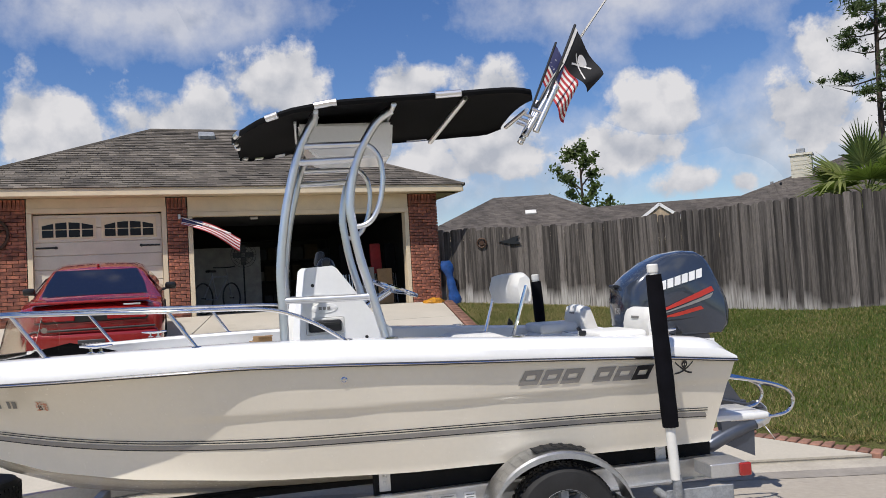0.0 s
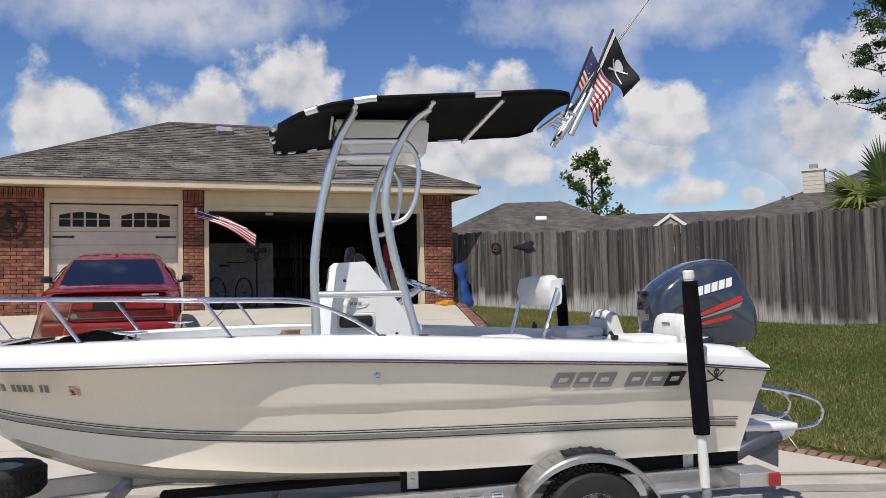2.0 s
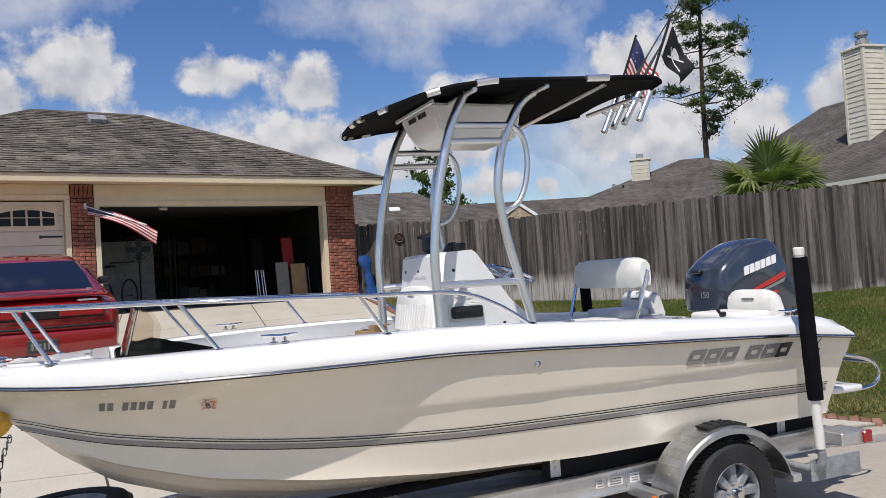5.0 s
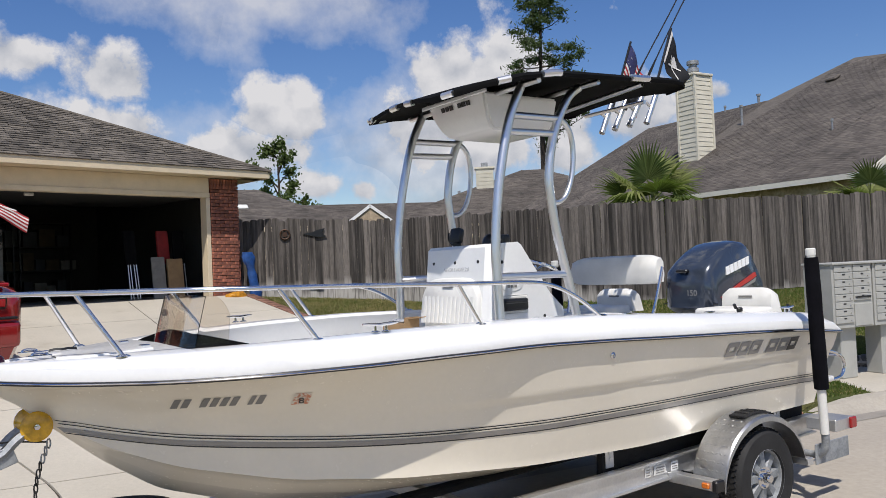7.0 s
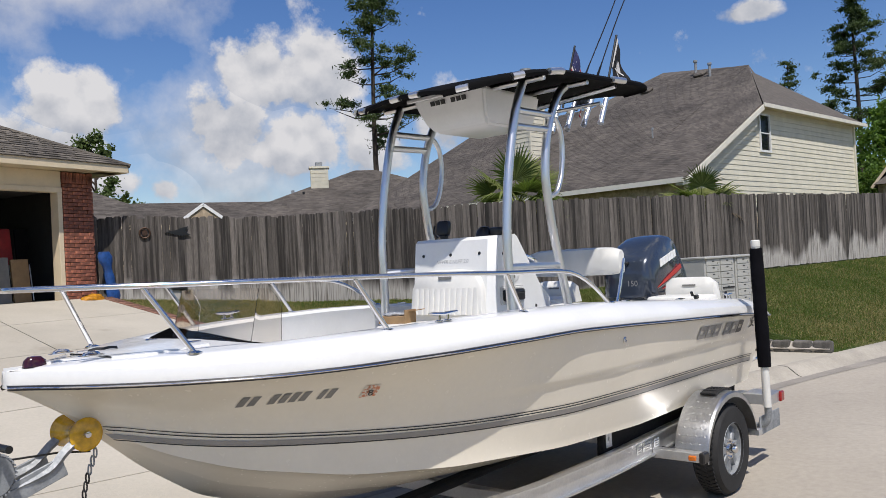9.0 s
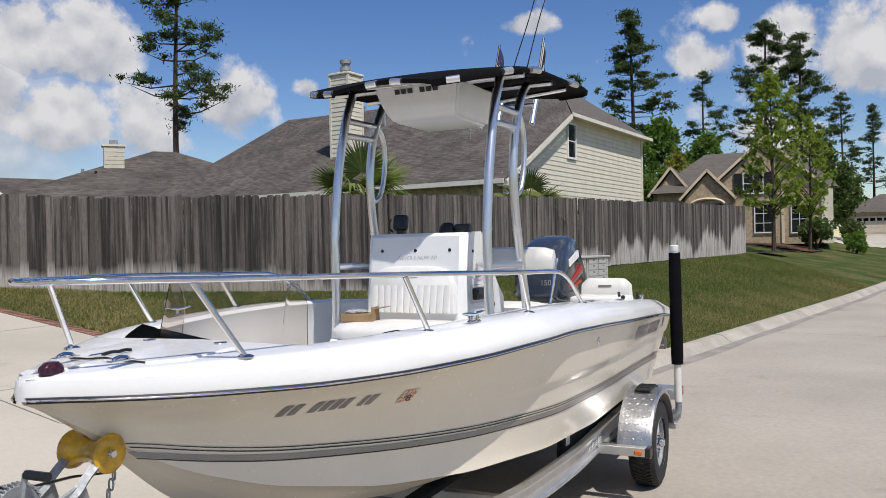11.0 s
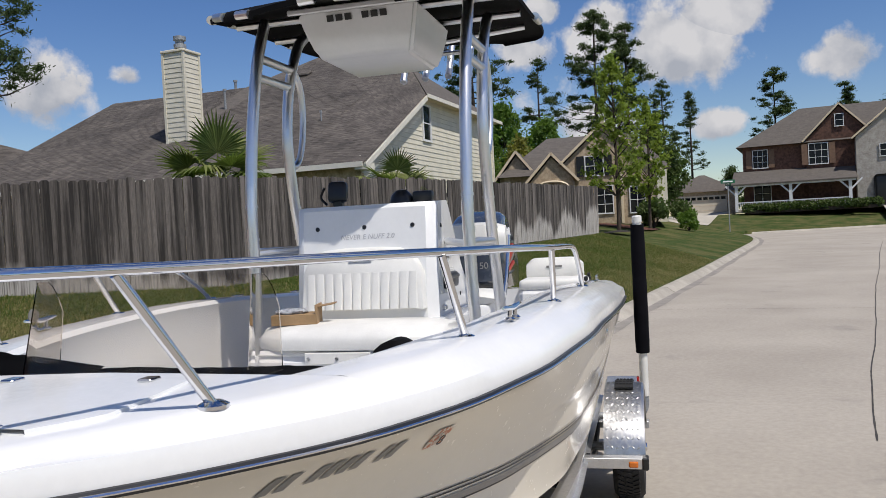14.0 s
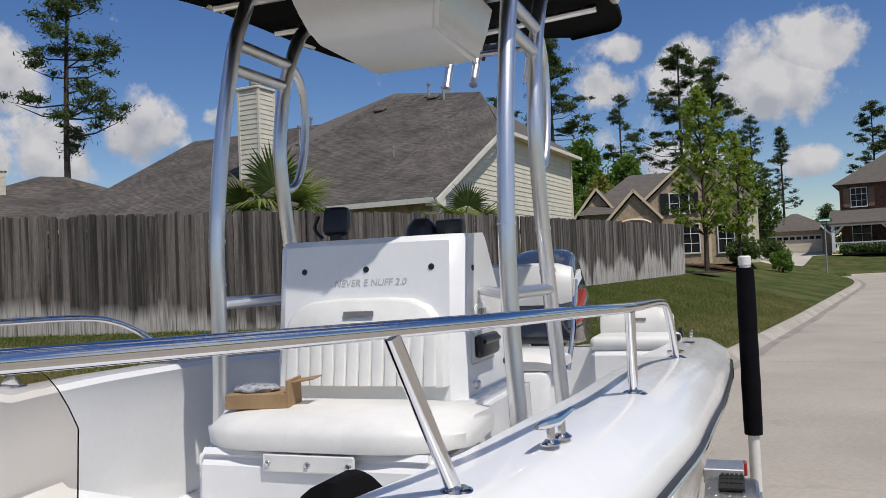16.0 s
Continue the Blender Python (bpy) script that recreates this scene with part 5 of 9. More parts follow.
for side in (1, -1):
    # letter bars and swoosh along the cowling's flank
    for i in range(6):
        x0, z0 = -2.63 - i * 0.062, 1.695 + i * 0.0155
        bb = bmesh.new()
        q = [(x0, z0), (x0 - 0.048, z0 + 0.012), (x0 - 0.058, z0 + 0.082), (x0 - 0.010, z0 + 0.070)]
        loft(bb, [[(x, side * (cowl_y(x, z) + d), z) for x, z in q] for d in (-0.03, 0.008)])
        part("letter_bar", bb, WHITE, motor)
    for q, mat in (([(-2.50, 1.50), (-2.80, 1.615), (-3.06, 1.71), (-3.075, 1.672), (-2.95, 1.627), (-2.76, 1.57)], RED), ([(-2.50, 1.485), (-2.76, 1.56), (-2.96, 1.62), (-3.07, 1.66), (-3.04, 1.62), (-2.88, 1.575)], SILVER), ([(-2.60, 1.485), (-2.95, 1.56), (-2.97, 1.535), (-2.75, 1.49)], RED)):
        bb = bmesh.new()
        loft(bb, [[(x, side * (cowl_y(x, z) + d), z) for x, z in q] for d in (-0.03, 0.006 if mat is RED else 0.004)])
        part("swoosh", bb, mat, motor)
    part("seam", tube(bmesh.new(), [(x, side * (cowl_y(x, z) + 0.002), z) for x, z in ((-2.40, 1.45), (-2.8, 1.465), (-2.98, 1.488), (-3.08, 1.50))], 0.006, 6), BLACK, motor)
    for dz in (0, 0.04):
        part("air_slot", boxed((-3.045, side * 0.155, 1.90 + dz), (0.06, 0.03, 0.018), 0.006, pose(0, 0, 0, 0, 25, 0)), BLACK, motor)
lettering("150", 0.075, pose(-2.325, 0.10, 1.55) @ Matrix(((0, 0, 1, 0), (1, 0, 0, 0), (0, 1, 0, 0), (0, 0, 0, 1))), SILVER, "power_number", motor)
part("front_latch", boxed((-2.345, 0.0, 1.745), (0.05, 0.12, 0.03), 0.01), BLACK, motor)
b = bmesh.new()
loft(b, [[(x - 0.13, -w, z), (x - 0.13, w, z), (x + 0.10, w * 1.0, z), (x + 0.14, 0, z), (x + 0.10, -w, z)] for x, z, w in ((-2.92, 1.40, 0.14), (-3.0, 1.15, 0.10), (-3.12, 0.90, 0.075), (-3.25, 0.72, 0.055))])
part("mid_section", b, ENGINE_LOW, motor, "dark blue mid-section")
b = bmesh.new()
tube(b, smooth_path([(-3.02, 0, 0.395), (-3.08, 0, 0.42), (-3.20, 0, 0.475), (-3.36, 0, 0.53), (-3.48, 0, 0.565)], 4), [0.006] + [0.03, 0.045, 0.055] + [0.06] * 9 + [0.05] * 4, 14)
loft(b, [[(-3.14, -0.012, 0.44), (-3.14, 0.012, 0.44), (-3.46, 0.010, 0.30), (-3.46, -0.010, 0.30)], [(-3.30, -0.014, 0.50), (-3.30, 0.014, 0.50), (-3.47, 0.012, 0.52), (-3.47, -0.012, 0.52)]])
loft(b, [[(-3.18, -0.03, 0.50), (-3.18, 0.03, 0.50), (-3.40, 0.02, 0.58), (-3.40, -0.02, 0.58)], [(-3.15, -0.05, 0.74), (-3.15, 0.05, 0.74), (-3.40, 0.04, 0.76), (-3.40, -0.04, 0.76)]])
box(b, (-3.34, 0, 0.745), (0.42, 0.20, 0.016), 0.005, pose(0, 0, 0, 0, -14, 0))
part("gearcase", b, ENGINE_LOW, motor, "blue-grey gearcase with skeg")
b = bmesh.new()
hub = Matrix.Translation((-3.53, 0, 0.585)) @ Matrix.Rotation(radians(-70), 4, "Y")
lathe(b, [(0.0, 0.10), (0.03, 0.09), (0.055, 0.05), (0.06, -0.06), (0.0, -0.06)], 16, hub)
for k in range(3):
    m = hub @ Matrix.Rotation(2 * math.pi * k / 3 + 0.4, 4, "Z")
    loft(b, [[m @ Vector((r, w * math.cos(t), w * math.sin(t) * 0.7)) for w, t in ((-wd, 0.6), (-wd * 0.3, 0.5), (wd * 0.3, 0.7), (wd, 0.6))] + [m @ Vector((r, w * math.cos(t), w * math.sin(t) * 0.7 + 0.006)) for w, t in ((wd, 0.6), (wd * 0.3, 0.7), (-wd * 0.3, 0.5), (-wd, 0.6))] for r, wd in ((0.05, 0.05), (0.10, 0.085), (0.15, 0.085), (0.185, 0.04))])
part("propeller", b, ALU, motor, "bright three-blade propeller")
part("transom_bracket", boxed((-2.84, 0, 1.10), (0.16, 0.26, 0.40), 0.02, pose(0, 0, 0, 0, -18, 0)), ENGINE_LOW, motor)
part("tilt_ram", rod(bmesh.new(), (-2.80, 0.05, 0.86), (-3.08, 0.02, 1.10), 0.022, 10), STEEL, motor)
# swim platform with its ladder rail at the port quarter
b = boxed((-2.86, 0.72, 0.80), (0.40, 0.44, 0.045), 0.015, None, 2)
platform = part("swim_platform", b, GEL, boat, "small white swim platform")
for y in (0.52, 0.92):
    part("ladder_rail", tube(bmesh.new(), smooth_path([(-2.66, y, 1.10), (-2.95, y, 1.05), (-3.18, y, 0.985), (-3.26, y, 0.90), (-3.21, y, 0.81), (-3.06, y, 0.785), (-2.78, y, 0.785)], 5), 0.013, 8), STEEL, platform)
part("ladder_rung", rod(bmesh.new(), (-3.20, 0.52, 0.975), (-3.20, 0.92, 0.975), 0.011, 8), STEEL, platform)
part("stern_strap", tube(bmesh.new(), [(-2.62, 0.55, 0.72), (-2.72, 0.60, 0.95), (-2.66, 0.72, 0.52)], 0.016, 6), BLACK, boat)

# ---- things lying in the boat ----
parcel = thing("cardboard_box", BOAT @ pose(0.46, -0.265, 1.437, 0, 0, 12) @ Matrix.Scale(0.72, 4), "open brown cardboard box with plastic-wrapped parts, on the seat", "box")
part("tray", boxed((0, 0, 0.035), (0.20, 0.30, 0.07), 0.003), CARDBOARD, parcel)
part("end_flap", boxed((0.0, 0.155, 0.065), (0.20, 0.012, 0.13), 0.002), CARDBOARD, parcel)
part("end_flap", boxed((-0.02, 0.21, 0.12), (0.14, 0.12, 0.008), 0.002, pose(0, 0, 0, 8, 0, 0)), CARDBOARD, parcel)
bag_bm = bmesh.new()
bmesh.ops.create_icosphere(bag_bm, subdivisions=3, radius=1.0)
for v in bag_bm.verts:
    v.co = Vector((v.co.x * 0.075, v.co.y * 0.11, v.co.z * 0.026)) * (1 + 0.25 * noise.noise(v.co * 2.5)) + Vector((0, -0.03, 0.082))
part("plastic_bag", bag_bm, material("clear_wrap", (0.55, 0.56, 0.58), 0.2, vary=0.3, scale=30, fine=90), parcel, "crumpled clear plastic bag", 70)

# ---- trailer, in the boat's own directions ----
trailer = thing("boat_trailer", BOAT, "aluminium boat trailer with diamond-plate fenders, black bunks and yellow roller", "trailer")


def beam(bm, pts, w=0.075, h=0.145, web=0.012):
    """an I-beam swept along pts (the middle of its web)"""
    sec = [(-w / 2, -h / 2), (w / 2, -h / 2), (w / 2, -h / 2 + web), (web / 2, -h / 2 + web), (web / 2, h / 2 - web), (w / 2, h / 2 - web), (w / 2, h / 2), (-w / 2, h / 2), (-w / 2, h / 2 - web), (-web / 2, h / 2 - web), (-web / 2, -h / 2 + web), (-w / 2, -h / 2 + web)]
    pts = [Vector(p) for p in pts]
    rings = []
    for i, p in enumerate(pts):
        d = pts[min(i + 1, len(pts) - 1)] - pts[max(i - 1, 0)]
        s = Vector((-d.y, d.x, 0)).normalized()
        rings.append([p + s * a + Vector((0, 0, c)) for a, c in sec])
    return loft(bm, rings)


for side in (1, -1):
    path = [(-2.62, 0.97, 0.495), (-1.5, 0.97, 0.475), (-0.9, 0.97, 0.46), (-0.4, 0.97, 0.445), (-0.1, 0.955, 0.435), (0.25, 0.92, 0.42), (0.7, 0.85, 0.40), (1.6, 0.60, 0.385), (2.6, 0.22, 0.38), (3.1, 0.06, 0.38)]
    part("frame_beam", beam(bmesh.new(), [(x, side * y, z) for x, y, z in smooth_path(path, 4)]), ALU_DULL, trailer, "extruded aluminium I-beam")
    # carpeted bunk and its brackets
    part("bunk", boxed((-1.45, side * 0.87, 0.558), (2.35, 0.05, 0.25), 0.012, pose(0, 0, 0, 4 * -side, 1.0, 0)), CARPET, trailer, "black carpeted bunk board")
    part("bunk", boxed((-0.30, side * 0.40, 0.50), (3.2, 0.10, 0.05), 0.012, pose(0, 0, 0, 0, 1.2, 0)), CARPET, trailer, "black carpeted bunk board")
    for x in (-2.25, -0.35):
        bb = boxed((x, side * 0.90, 0.61), (0.075, 0.010, 0.17), 0.003)
        for dz in (-0.04, 0.0, 0.045):
            lathe(bb, [(0, 0.004), (0.012, 0.004), (0.014, 0), (0, 0)], 8, pose(x, side * 0.907, 0.62 + dz, -90 * side, 0, 0))
        part("bunk_bracket", bb, ALU_DULL, trailer)
    # axle end: wheel, fender
    HX, HY, HZ = -1.43, 1.235, 0.335
    b = bmesh.new()
    lathe(b, [(0.19, -0.095), (0.255, -0.102), (0.305, -0.098), (0.327, -0.075), (0.333, -0.04), (0.334, 0.0), (0.333, 0.04), (0.327, 0.075), (0.305, 0.098), (0.255, 0.102), (0.19, 0.095)], 48, pose(HX, side * HY, HZ, -90 * side, 0, 0), close=True)
    for k in range(56):
        a = 2 * math.pi * k / 56
        for z0 in (-0.05, 0.0, 0.05):
            m = pose(HX, side * HY, HZ, -90 * side, 0, 0) @ Matrix.Rotation(a + (0.05 if z0 == 0 else 0), 4, "Z")
            box(b, (0, 0, 0), (0.010, 0.022, 0.040), 0, m @ Matrix.Translation((0.3345, 0, z0)) @ Matrix.Rotation(0.4 if z0 > 0 else -0.4, 4, "X"))
    wheel = part("wheel", b, RUBBER, trailer, "black tyre on a galvanised spoke rim")
    b = bmesh.new()
    m = pose(HX, side * HY, HZ, -90 * side, 0, 0)
    lathe(b, [(0.195, 0.098), (0.200, 0.088), (0.185, 0.075), (0.178, 0.02), (0.178, -0.09), (0.19, -0.095)], 36, m, caps=False)
    part("rim", b, GALV, wheel)
    for k in range(8):
        a = 2 * math.pi * k / 8
        b = bmesh.new()
        mm = m @ Matrix.Rotation(a, 4, "Z")
        loft(b, [[mm @ Vector((0.06, -0.028, 0.045)), mm @ Vector((0.06, 0.028, 0.045)), mm @ Vector((0.06, 0.020, 0.070)), mm @ Vector((0.06, -0.020, 0.070))], [mm @ Vector((0.182, -0.040, 0.02)), mm @ Vector((0.182, 0.040, 0.02)), mm @ Vector((0.182, 0.026, 0.055)), mm @ Vector((0.182, -0.026, 0.055))]])
        part("spoke", b, GALV, wheel)
    b = bmesh.new()
    lathe(b, [(0, 0.125), (0.025, 0.12), (0.032, 0.105), (0.034, 0.075), (0.075, 0.07), (0.08, 0.05), (0, 0.05)], 20, m)
    for k in range(5):
        a = 2 * math.pi * k / 5
        rod(b, m @ Vector((0.057 * math.cos(a), 0.057 * math.sin(a), 0.06)), m @ Vector((0.057 * math.cos(a), 0.057 * math.sin(a), 0.09)), 0.009, 6)
    part("hub", b, STEEL, wheel)
    # fender with flat facets, rolled outer lip
    arc = [Vector((-1.40 + 0.475 * math.cos(a), 0, 0.345 + 0.425 * math.sin(a))) for a in span(radians(4), radians(174), 22)]
    b = bmesh.new()
    loft(b, [[(p.x, side * 1.10, p.z), (p.x, side * 1.335, p.z), (p.x, side * 1.35, p.z - 0.012), (p.x, side * 1.353, p.z - 0.045), (p.x, side * 1.347, p.z - 0.045), (p.x, side * 1.343, p.z - 0.014), (p.x, side * 1.33, p.z - 0.006), (p.x, side * 1.10, p.z - 0.006)] for p in arc])
    fender = part("fender", b, PLATE, trailer, "bright diamond-plate fender", 25)
    verts, faces = [], []
    rr_ = random.Random(5)
    for i in range(len(arc) - 1):
        p, q = arc[i], arc[i + 1]
        d = (q - p)
        n = Vector((-d.z, 0, d.x)).normalized()
        if n.z < 0:
            n = -n
        cols = max(1, int(d.length / 0.032))
        for c in range(cols):
            o = p + d * ((c + 0.5) / cols)
            for r in range(7):
                y = 1.12 + r * 0.032
                flip = 1 if (r + c + i) % 2 else -1
                t = (d.normalized() + flip * Vector((0, side, 0))).normalized()
                u = n.cross(t)
                cpt = Vector((o.x, side * y, o.z)) + n * 0.0005
                base = len(verts)
                verts += [cpt - t * 0.017, cpt + u * 0.006, cpt + t * 0.017, cpt - u * 0.006, cpt + n * 0.005]
                faces += [(base, base + 1, base + 4), (base + 1, base + 2, base + 4), (base + 2, base + 3, base + 4), (base + 3, base, base + 4)]
    o = new("tread_relief", raw_mesh("tread_relief", [tuple(v) for v in verts], faces, PLATE, True))
    o.parent = fender
    tagged(o, kind="stuff")
    b = bmesh.new()
    pad = [p for p in arc if -1.60 < p.x < -1.22]
    loft(b, [[(p.x, side * 1.165, p.z + 0.004), (p.x, side * 1.165, p.z + 0.016), (p.x, side * 1.285, p.z + 0.016), (p.x, side * 1.285, p.z + 0.004)] for p in pad])
    for p in pad:
        for y in span(1.18, 1.27, 4):
            box(b, (p.x, side * y, p.z + 0.018), (0.022, 0.016, 0.006))
    part("step_pad", b, RUBBER, fender, "black ribbed step pad")
    part("fender_bracket", boxed((-0.86, side * 1.17, 0.395), (0.075, 0.38, 0.065), 0.004), ALU_DULL, trailer)
    part("marker_lamp", boxed((-0.818, side * 1.28, 0.392), (0.02, 0.055, 0.035), 0.006), material("amber_lens", (0.7, 0.18, 0.02), 0.25, vary=0.1), trailer, "amber side marker")
    part("bracket_cap", boxed((-0.855, side * 1.35, 0.395), (0.09, 0.04, 0.075), 0.008), BLACK, trailer)
    part("fender_bracket", boxed((-1.90, side * 1.17, 0.375), (0.07, 0.40, 0.05), 0.004), ALU_DULL, trailer)
    # guide post
    post = part("guide_post", rod(bmesh.new(), (-2.145, side * 1.345, 0.53), (-2.085, side * 1.345, 1.885), 0.032, 16), PVC, trailer, "white PVC guide post in a black foam sleeve")
    b = tube(bmesh.new(), [(-2.135 + 0.045 * k, side * 1.345, 0.86 + 0.965 * k) for k in span(0, 1, 10)], [0.050, 0.053, 0.052, 0.054, 0.052, 0.053, 0.051, 0.053, 0.052, 0.051, 0.048], 16)
    part("sleeve", b, FOAM, post)
    part("cap", tube(bmesh.new(), [(-2.087, side * 1.345, 1.84), (-2.085, side * 1.345, 1.885), (-2.085, side * 1.345, 1.892)], [0.036, 0.036, 0.028], 16), PVC, post)
    part("elbow", tube(bmesh.new(), smooth_path([(-2.15, side * 1.345, 0.56), (-2.155, side * 1.34, 0.44), (-2.16, side * 1.29, 0.375), (-2.17, side * 1.18, 0.36), (-2.17, side * 0.98, 0.37)], 5), 0.029, 12), GALV, post, "galvanised bent bracket")
    # rear: tail lamp box, plate
    part("tail_box", boxed((-2.55, side * 1.16, 0.535), (0.26, 0.24, 0.09), 0.006), ALU_DULL, trailer)
    part("tail_lamp", boxed((-2.655, side * 1.285, 0.535), (0.08, 0.03, 0.085), 0.008), material("red_lens", (0.30, 0.01, 0.01), 0.2, vary=0.1, coat=0.5), trailer, "red tail lamp")
    part("rear_step", boxed((-2.33, side * 1.29, 0.375), (0.46, 0.012, 0.15), 0.004), GALV, trailer, "dull grey bracket plate")
    part("spring", tube(bmesh.new(), smooth_path([(-0.95, side * 1.0, 0.40), (-1.43, side * 1.0, 0.27), (-1.92, side * 1.0, 0.40)], 5), 0.022, 6), BLACK, trailer)
for x, z in ((-2.60, 0.50), (-2.25, 0.44), (-1.0, 0.42), (0.55, 0.37), (1.7, 0.36)):
    w = lerp_table(x, [(-2.6, 1.0), (-0.2, 0.95), (0.7, 0.85), (1.6, 0.60), (2.6, 0.22)])
    part("cross_member", boxed((x, 0, z), (0.07, 2 * w - 0.06, 0.09), 0.006), ALU_DULL, trailer)
part("axle", rod(bmesh.new(), (-1.43, -1.17, 0.335), (-1.43, 1.17, 0.335), 0.03, 10), GALV, trailer)
part("tongue", boxed((3.6, 0, 0.40), (1.9, 0.09, 0.12), 0.006), ALU_DULL, trailer)
part("coupler", boxed((4.55, 0, 0.43), (0.26, 0.09, 0.08), 0.02), GALV, trailer)
part("tongue_jack", tube(bmesh.new(), [(4.1, 0.14, 0.06), (4.1, 0.14, 0.85)], 0.035, 12), GALV, trailer)
b = lathe(bmesh.new(), [(0, -0.035), (0.07, -0.035), (0.09, -0.02), (0.09, 0.02), (0.07, 0.035), (0, 0.035)], 20, pose(4.1, 0.14, 0.09, 90, 0, 0))
part("jack_wheel", b, BLACK, trailer)
for x, w, mat in ((-0.62, 0.055, PVC), (-0.74, 0.12, PVC), (-0.89, 0.075, WHITE)):
    plate = part("maker_plate", boxed((x, 0.981, 0.458), (w, 0.004, 0.062), 0.001), mat, trailer, "small pale printed label")
    for k in range(3):
        part("print_bar", boxed((x, 0.984, 0.442 + 0.016 * k), (w * 0.7, 0.003, 0.005)), GREYLINE, plate)
# winch stand
b = bmesh.new()
beam(b, [(3.42, 0, 0.45), (3.30, 0, 0.75), (3.16, 0, 1.0)], 0.07, 0.09, 0.02)
part("winch_post", b, GALV, trailer)
for side in (1, -1):
    part("roller_arm", tube(bmesh.new(), smooth_path([(3.20, side * 0.07, 0.98), (3.03, side * 0.085, 1.03), (2.95, side * 0.085, 1.10), (2.87, side * 0.085, 1.155)], 4), 0.022, 4), GALV, trailer)
    part("arm_plate", boxed((3.08, side * 0.085, 1.0), (0.26, 0.012, 0.09), 0.003, pose(0, 0, 0, 0, 18, 0)), GALV, trailer)
b = lathe(bmesh.new(), [(0.0, -0.108), (0.064, -0.108), (0.076, -0.10), (0.073, -0.087), (0.053, -0.052), (0.040, 0.0), (0.053, 0.052), (0.073, 0.087), (0.076, 0.10), (0.064, 0.108), (0.0, 0.108)], 28, pose(2.86, 0, 1.16, 90, 0, 0))
roller = part("bow_roller", b, YELLOW, trailer, "amber polyurethane bow roller")
for side in (1, -1):
    part("roller_bolt", lathe(bmesh.new(), [(0, 0.014), (0.014, 0.012), (0.018, 0.0), (0, 0)], 10, pose(2.86, side * 0.109, 1.16, -90 * side, 0, 0)), STEEL, roller)
b = lathe(bmesh.new(), [(0, -0.012), (0.085, -0.012), (0.092, 0), (0.085, 0.012), (0, 0.012)], 36, pose(3.26, 0.10, 1.06, 90, 0, 0))
for k in range(36):
    a = 2 * math.pi * k / 36
    box(b, (0, 0, 0), (0.010, 0.022, 0.007), 0, pose(3.26, 0.10, 1.06, 0, math.degrees(a), 0) @ Matrix.Translation((0.094, 0, 0)))
winch = part("winch", b, GALV, trailer, "galvanised hand winch")
part("drum", lathe(bmesh.new(), [(0, -0.06), (0.075, -0.06), (0.075, -0.05), (0.045, -0.05), (0.045, 0.05), (0.075, 0.05), (0.075, 0.06), (0, 0.06)], 24, pose(3.26, 0.01, 1.06, 90, 0, 0)), BLACK, winch)
part("crank", tube(bmesh.new(), [(3.26, 0.13, 1.06), (3.245, 0.135, 1.19)], 0.010, 6), GALV, winch)
part("grip", tube(bmesh.new(), [(3.245, 0.14, 1.185), (3.24, 0.24, 1.185)], 0.016, 10), BLACK, winch)
part("frame", boxed((3.26, -0.07, 1.03), (0.18, 0.008, 0.16), 0.003), GALV, winch)
part("winch_strap", tube(bmesh.new(), [(3.22, 0.0, 1.10), (2.95, 0.0, 1.085), (2.80, 0.0, 1.06)], [0.005, 0.005, 0.005], 6), BLACK, trailer)
for i in range(15):
    z = 1.06 - i * 0.036
    b = bmesh.new()
    m = pose(2.80 + 0.03 * math.sin(i * 0.3) + i * 0.006, 0.05, z, 0, 0, 90 * (i % 2) + 20)
    tube(b, [m @ Vector((0.010 * math.cos(a), 0, 0.024 * math.sin(a))) for a in span(0, 2 * math.pi, 10)], 0.0042, 5, False)
    part("chain_link", b, BLACK if i > 2 else GALV, trailer)
# spare wheel lying on the tongue
spare = thing("spare_tyre", BOAT @ pose(2.48, 0.02, 0.445), "black spare tyre lying flat on the trailer tongue", "tyre")
b = lathe(bmesh.new(), [(0.19, 0.0), (0.26, -0.004), (0.305, 0.004), (0.325, 0.03), (0.333, 0.08), (0.333, 0.12), (0.325, 0.17), (0.305, 0.196), (0.26, 0.204), (0.19, 0.195)], 48, pose(0, 0, 0.006), close=True)
for k in range(56):
    a = 2 * math.pi * k / 56
    for z0 in (0.065, 0.11, 0.155):
        box(b, (0, 0, 0), (0.010, 0.022, 0.036), 0, Matrix.Rotation(a, 4, "Z") @ Matrix.Translation((0.333, 0, z0)) @ Matrix.Rotation(0.35, 4, "X"))
part("tyre", b, RUBBER, spare)
b = lathe(bmesh.new(), [(0.0, 0.12), (0.06, 0.12), (0.09, 0.10), (0.15, 0.12), (0.175, 0.17), (0.20, 0.195), (0.20, 0.02), (0, 0.02)], 32, pose(0, 0, 0.006))
part("rim", b, GALV, spare)

# ---- house with the garage: x along its front, y inwards ----
GARAGE = pose(-5.43, 15.70, 0, 0, 0, 22)
FLOOR, LINTEL, SOFFIT = 1.515, 3.50, 3.90
house = thing("garage_house", GARAGE, "red brick house with two garage openings under a hipped roof", "house")
XL, XR, DEPTH = -3.85, 5.44, 6.3
OPEN = [(-2.68, -0.21, 3.62), (0.19, 4.80, LINTEL)]
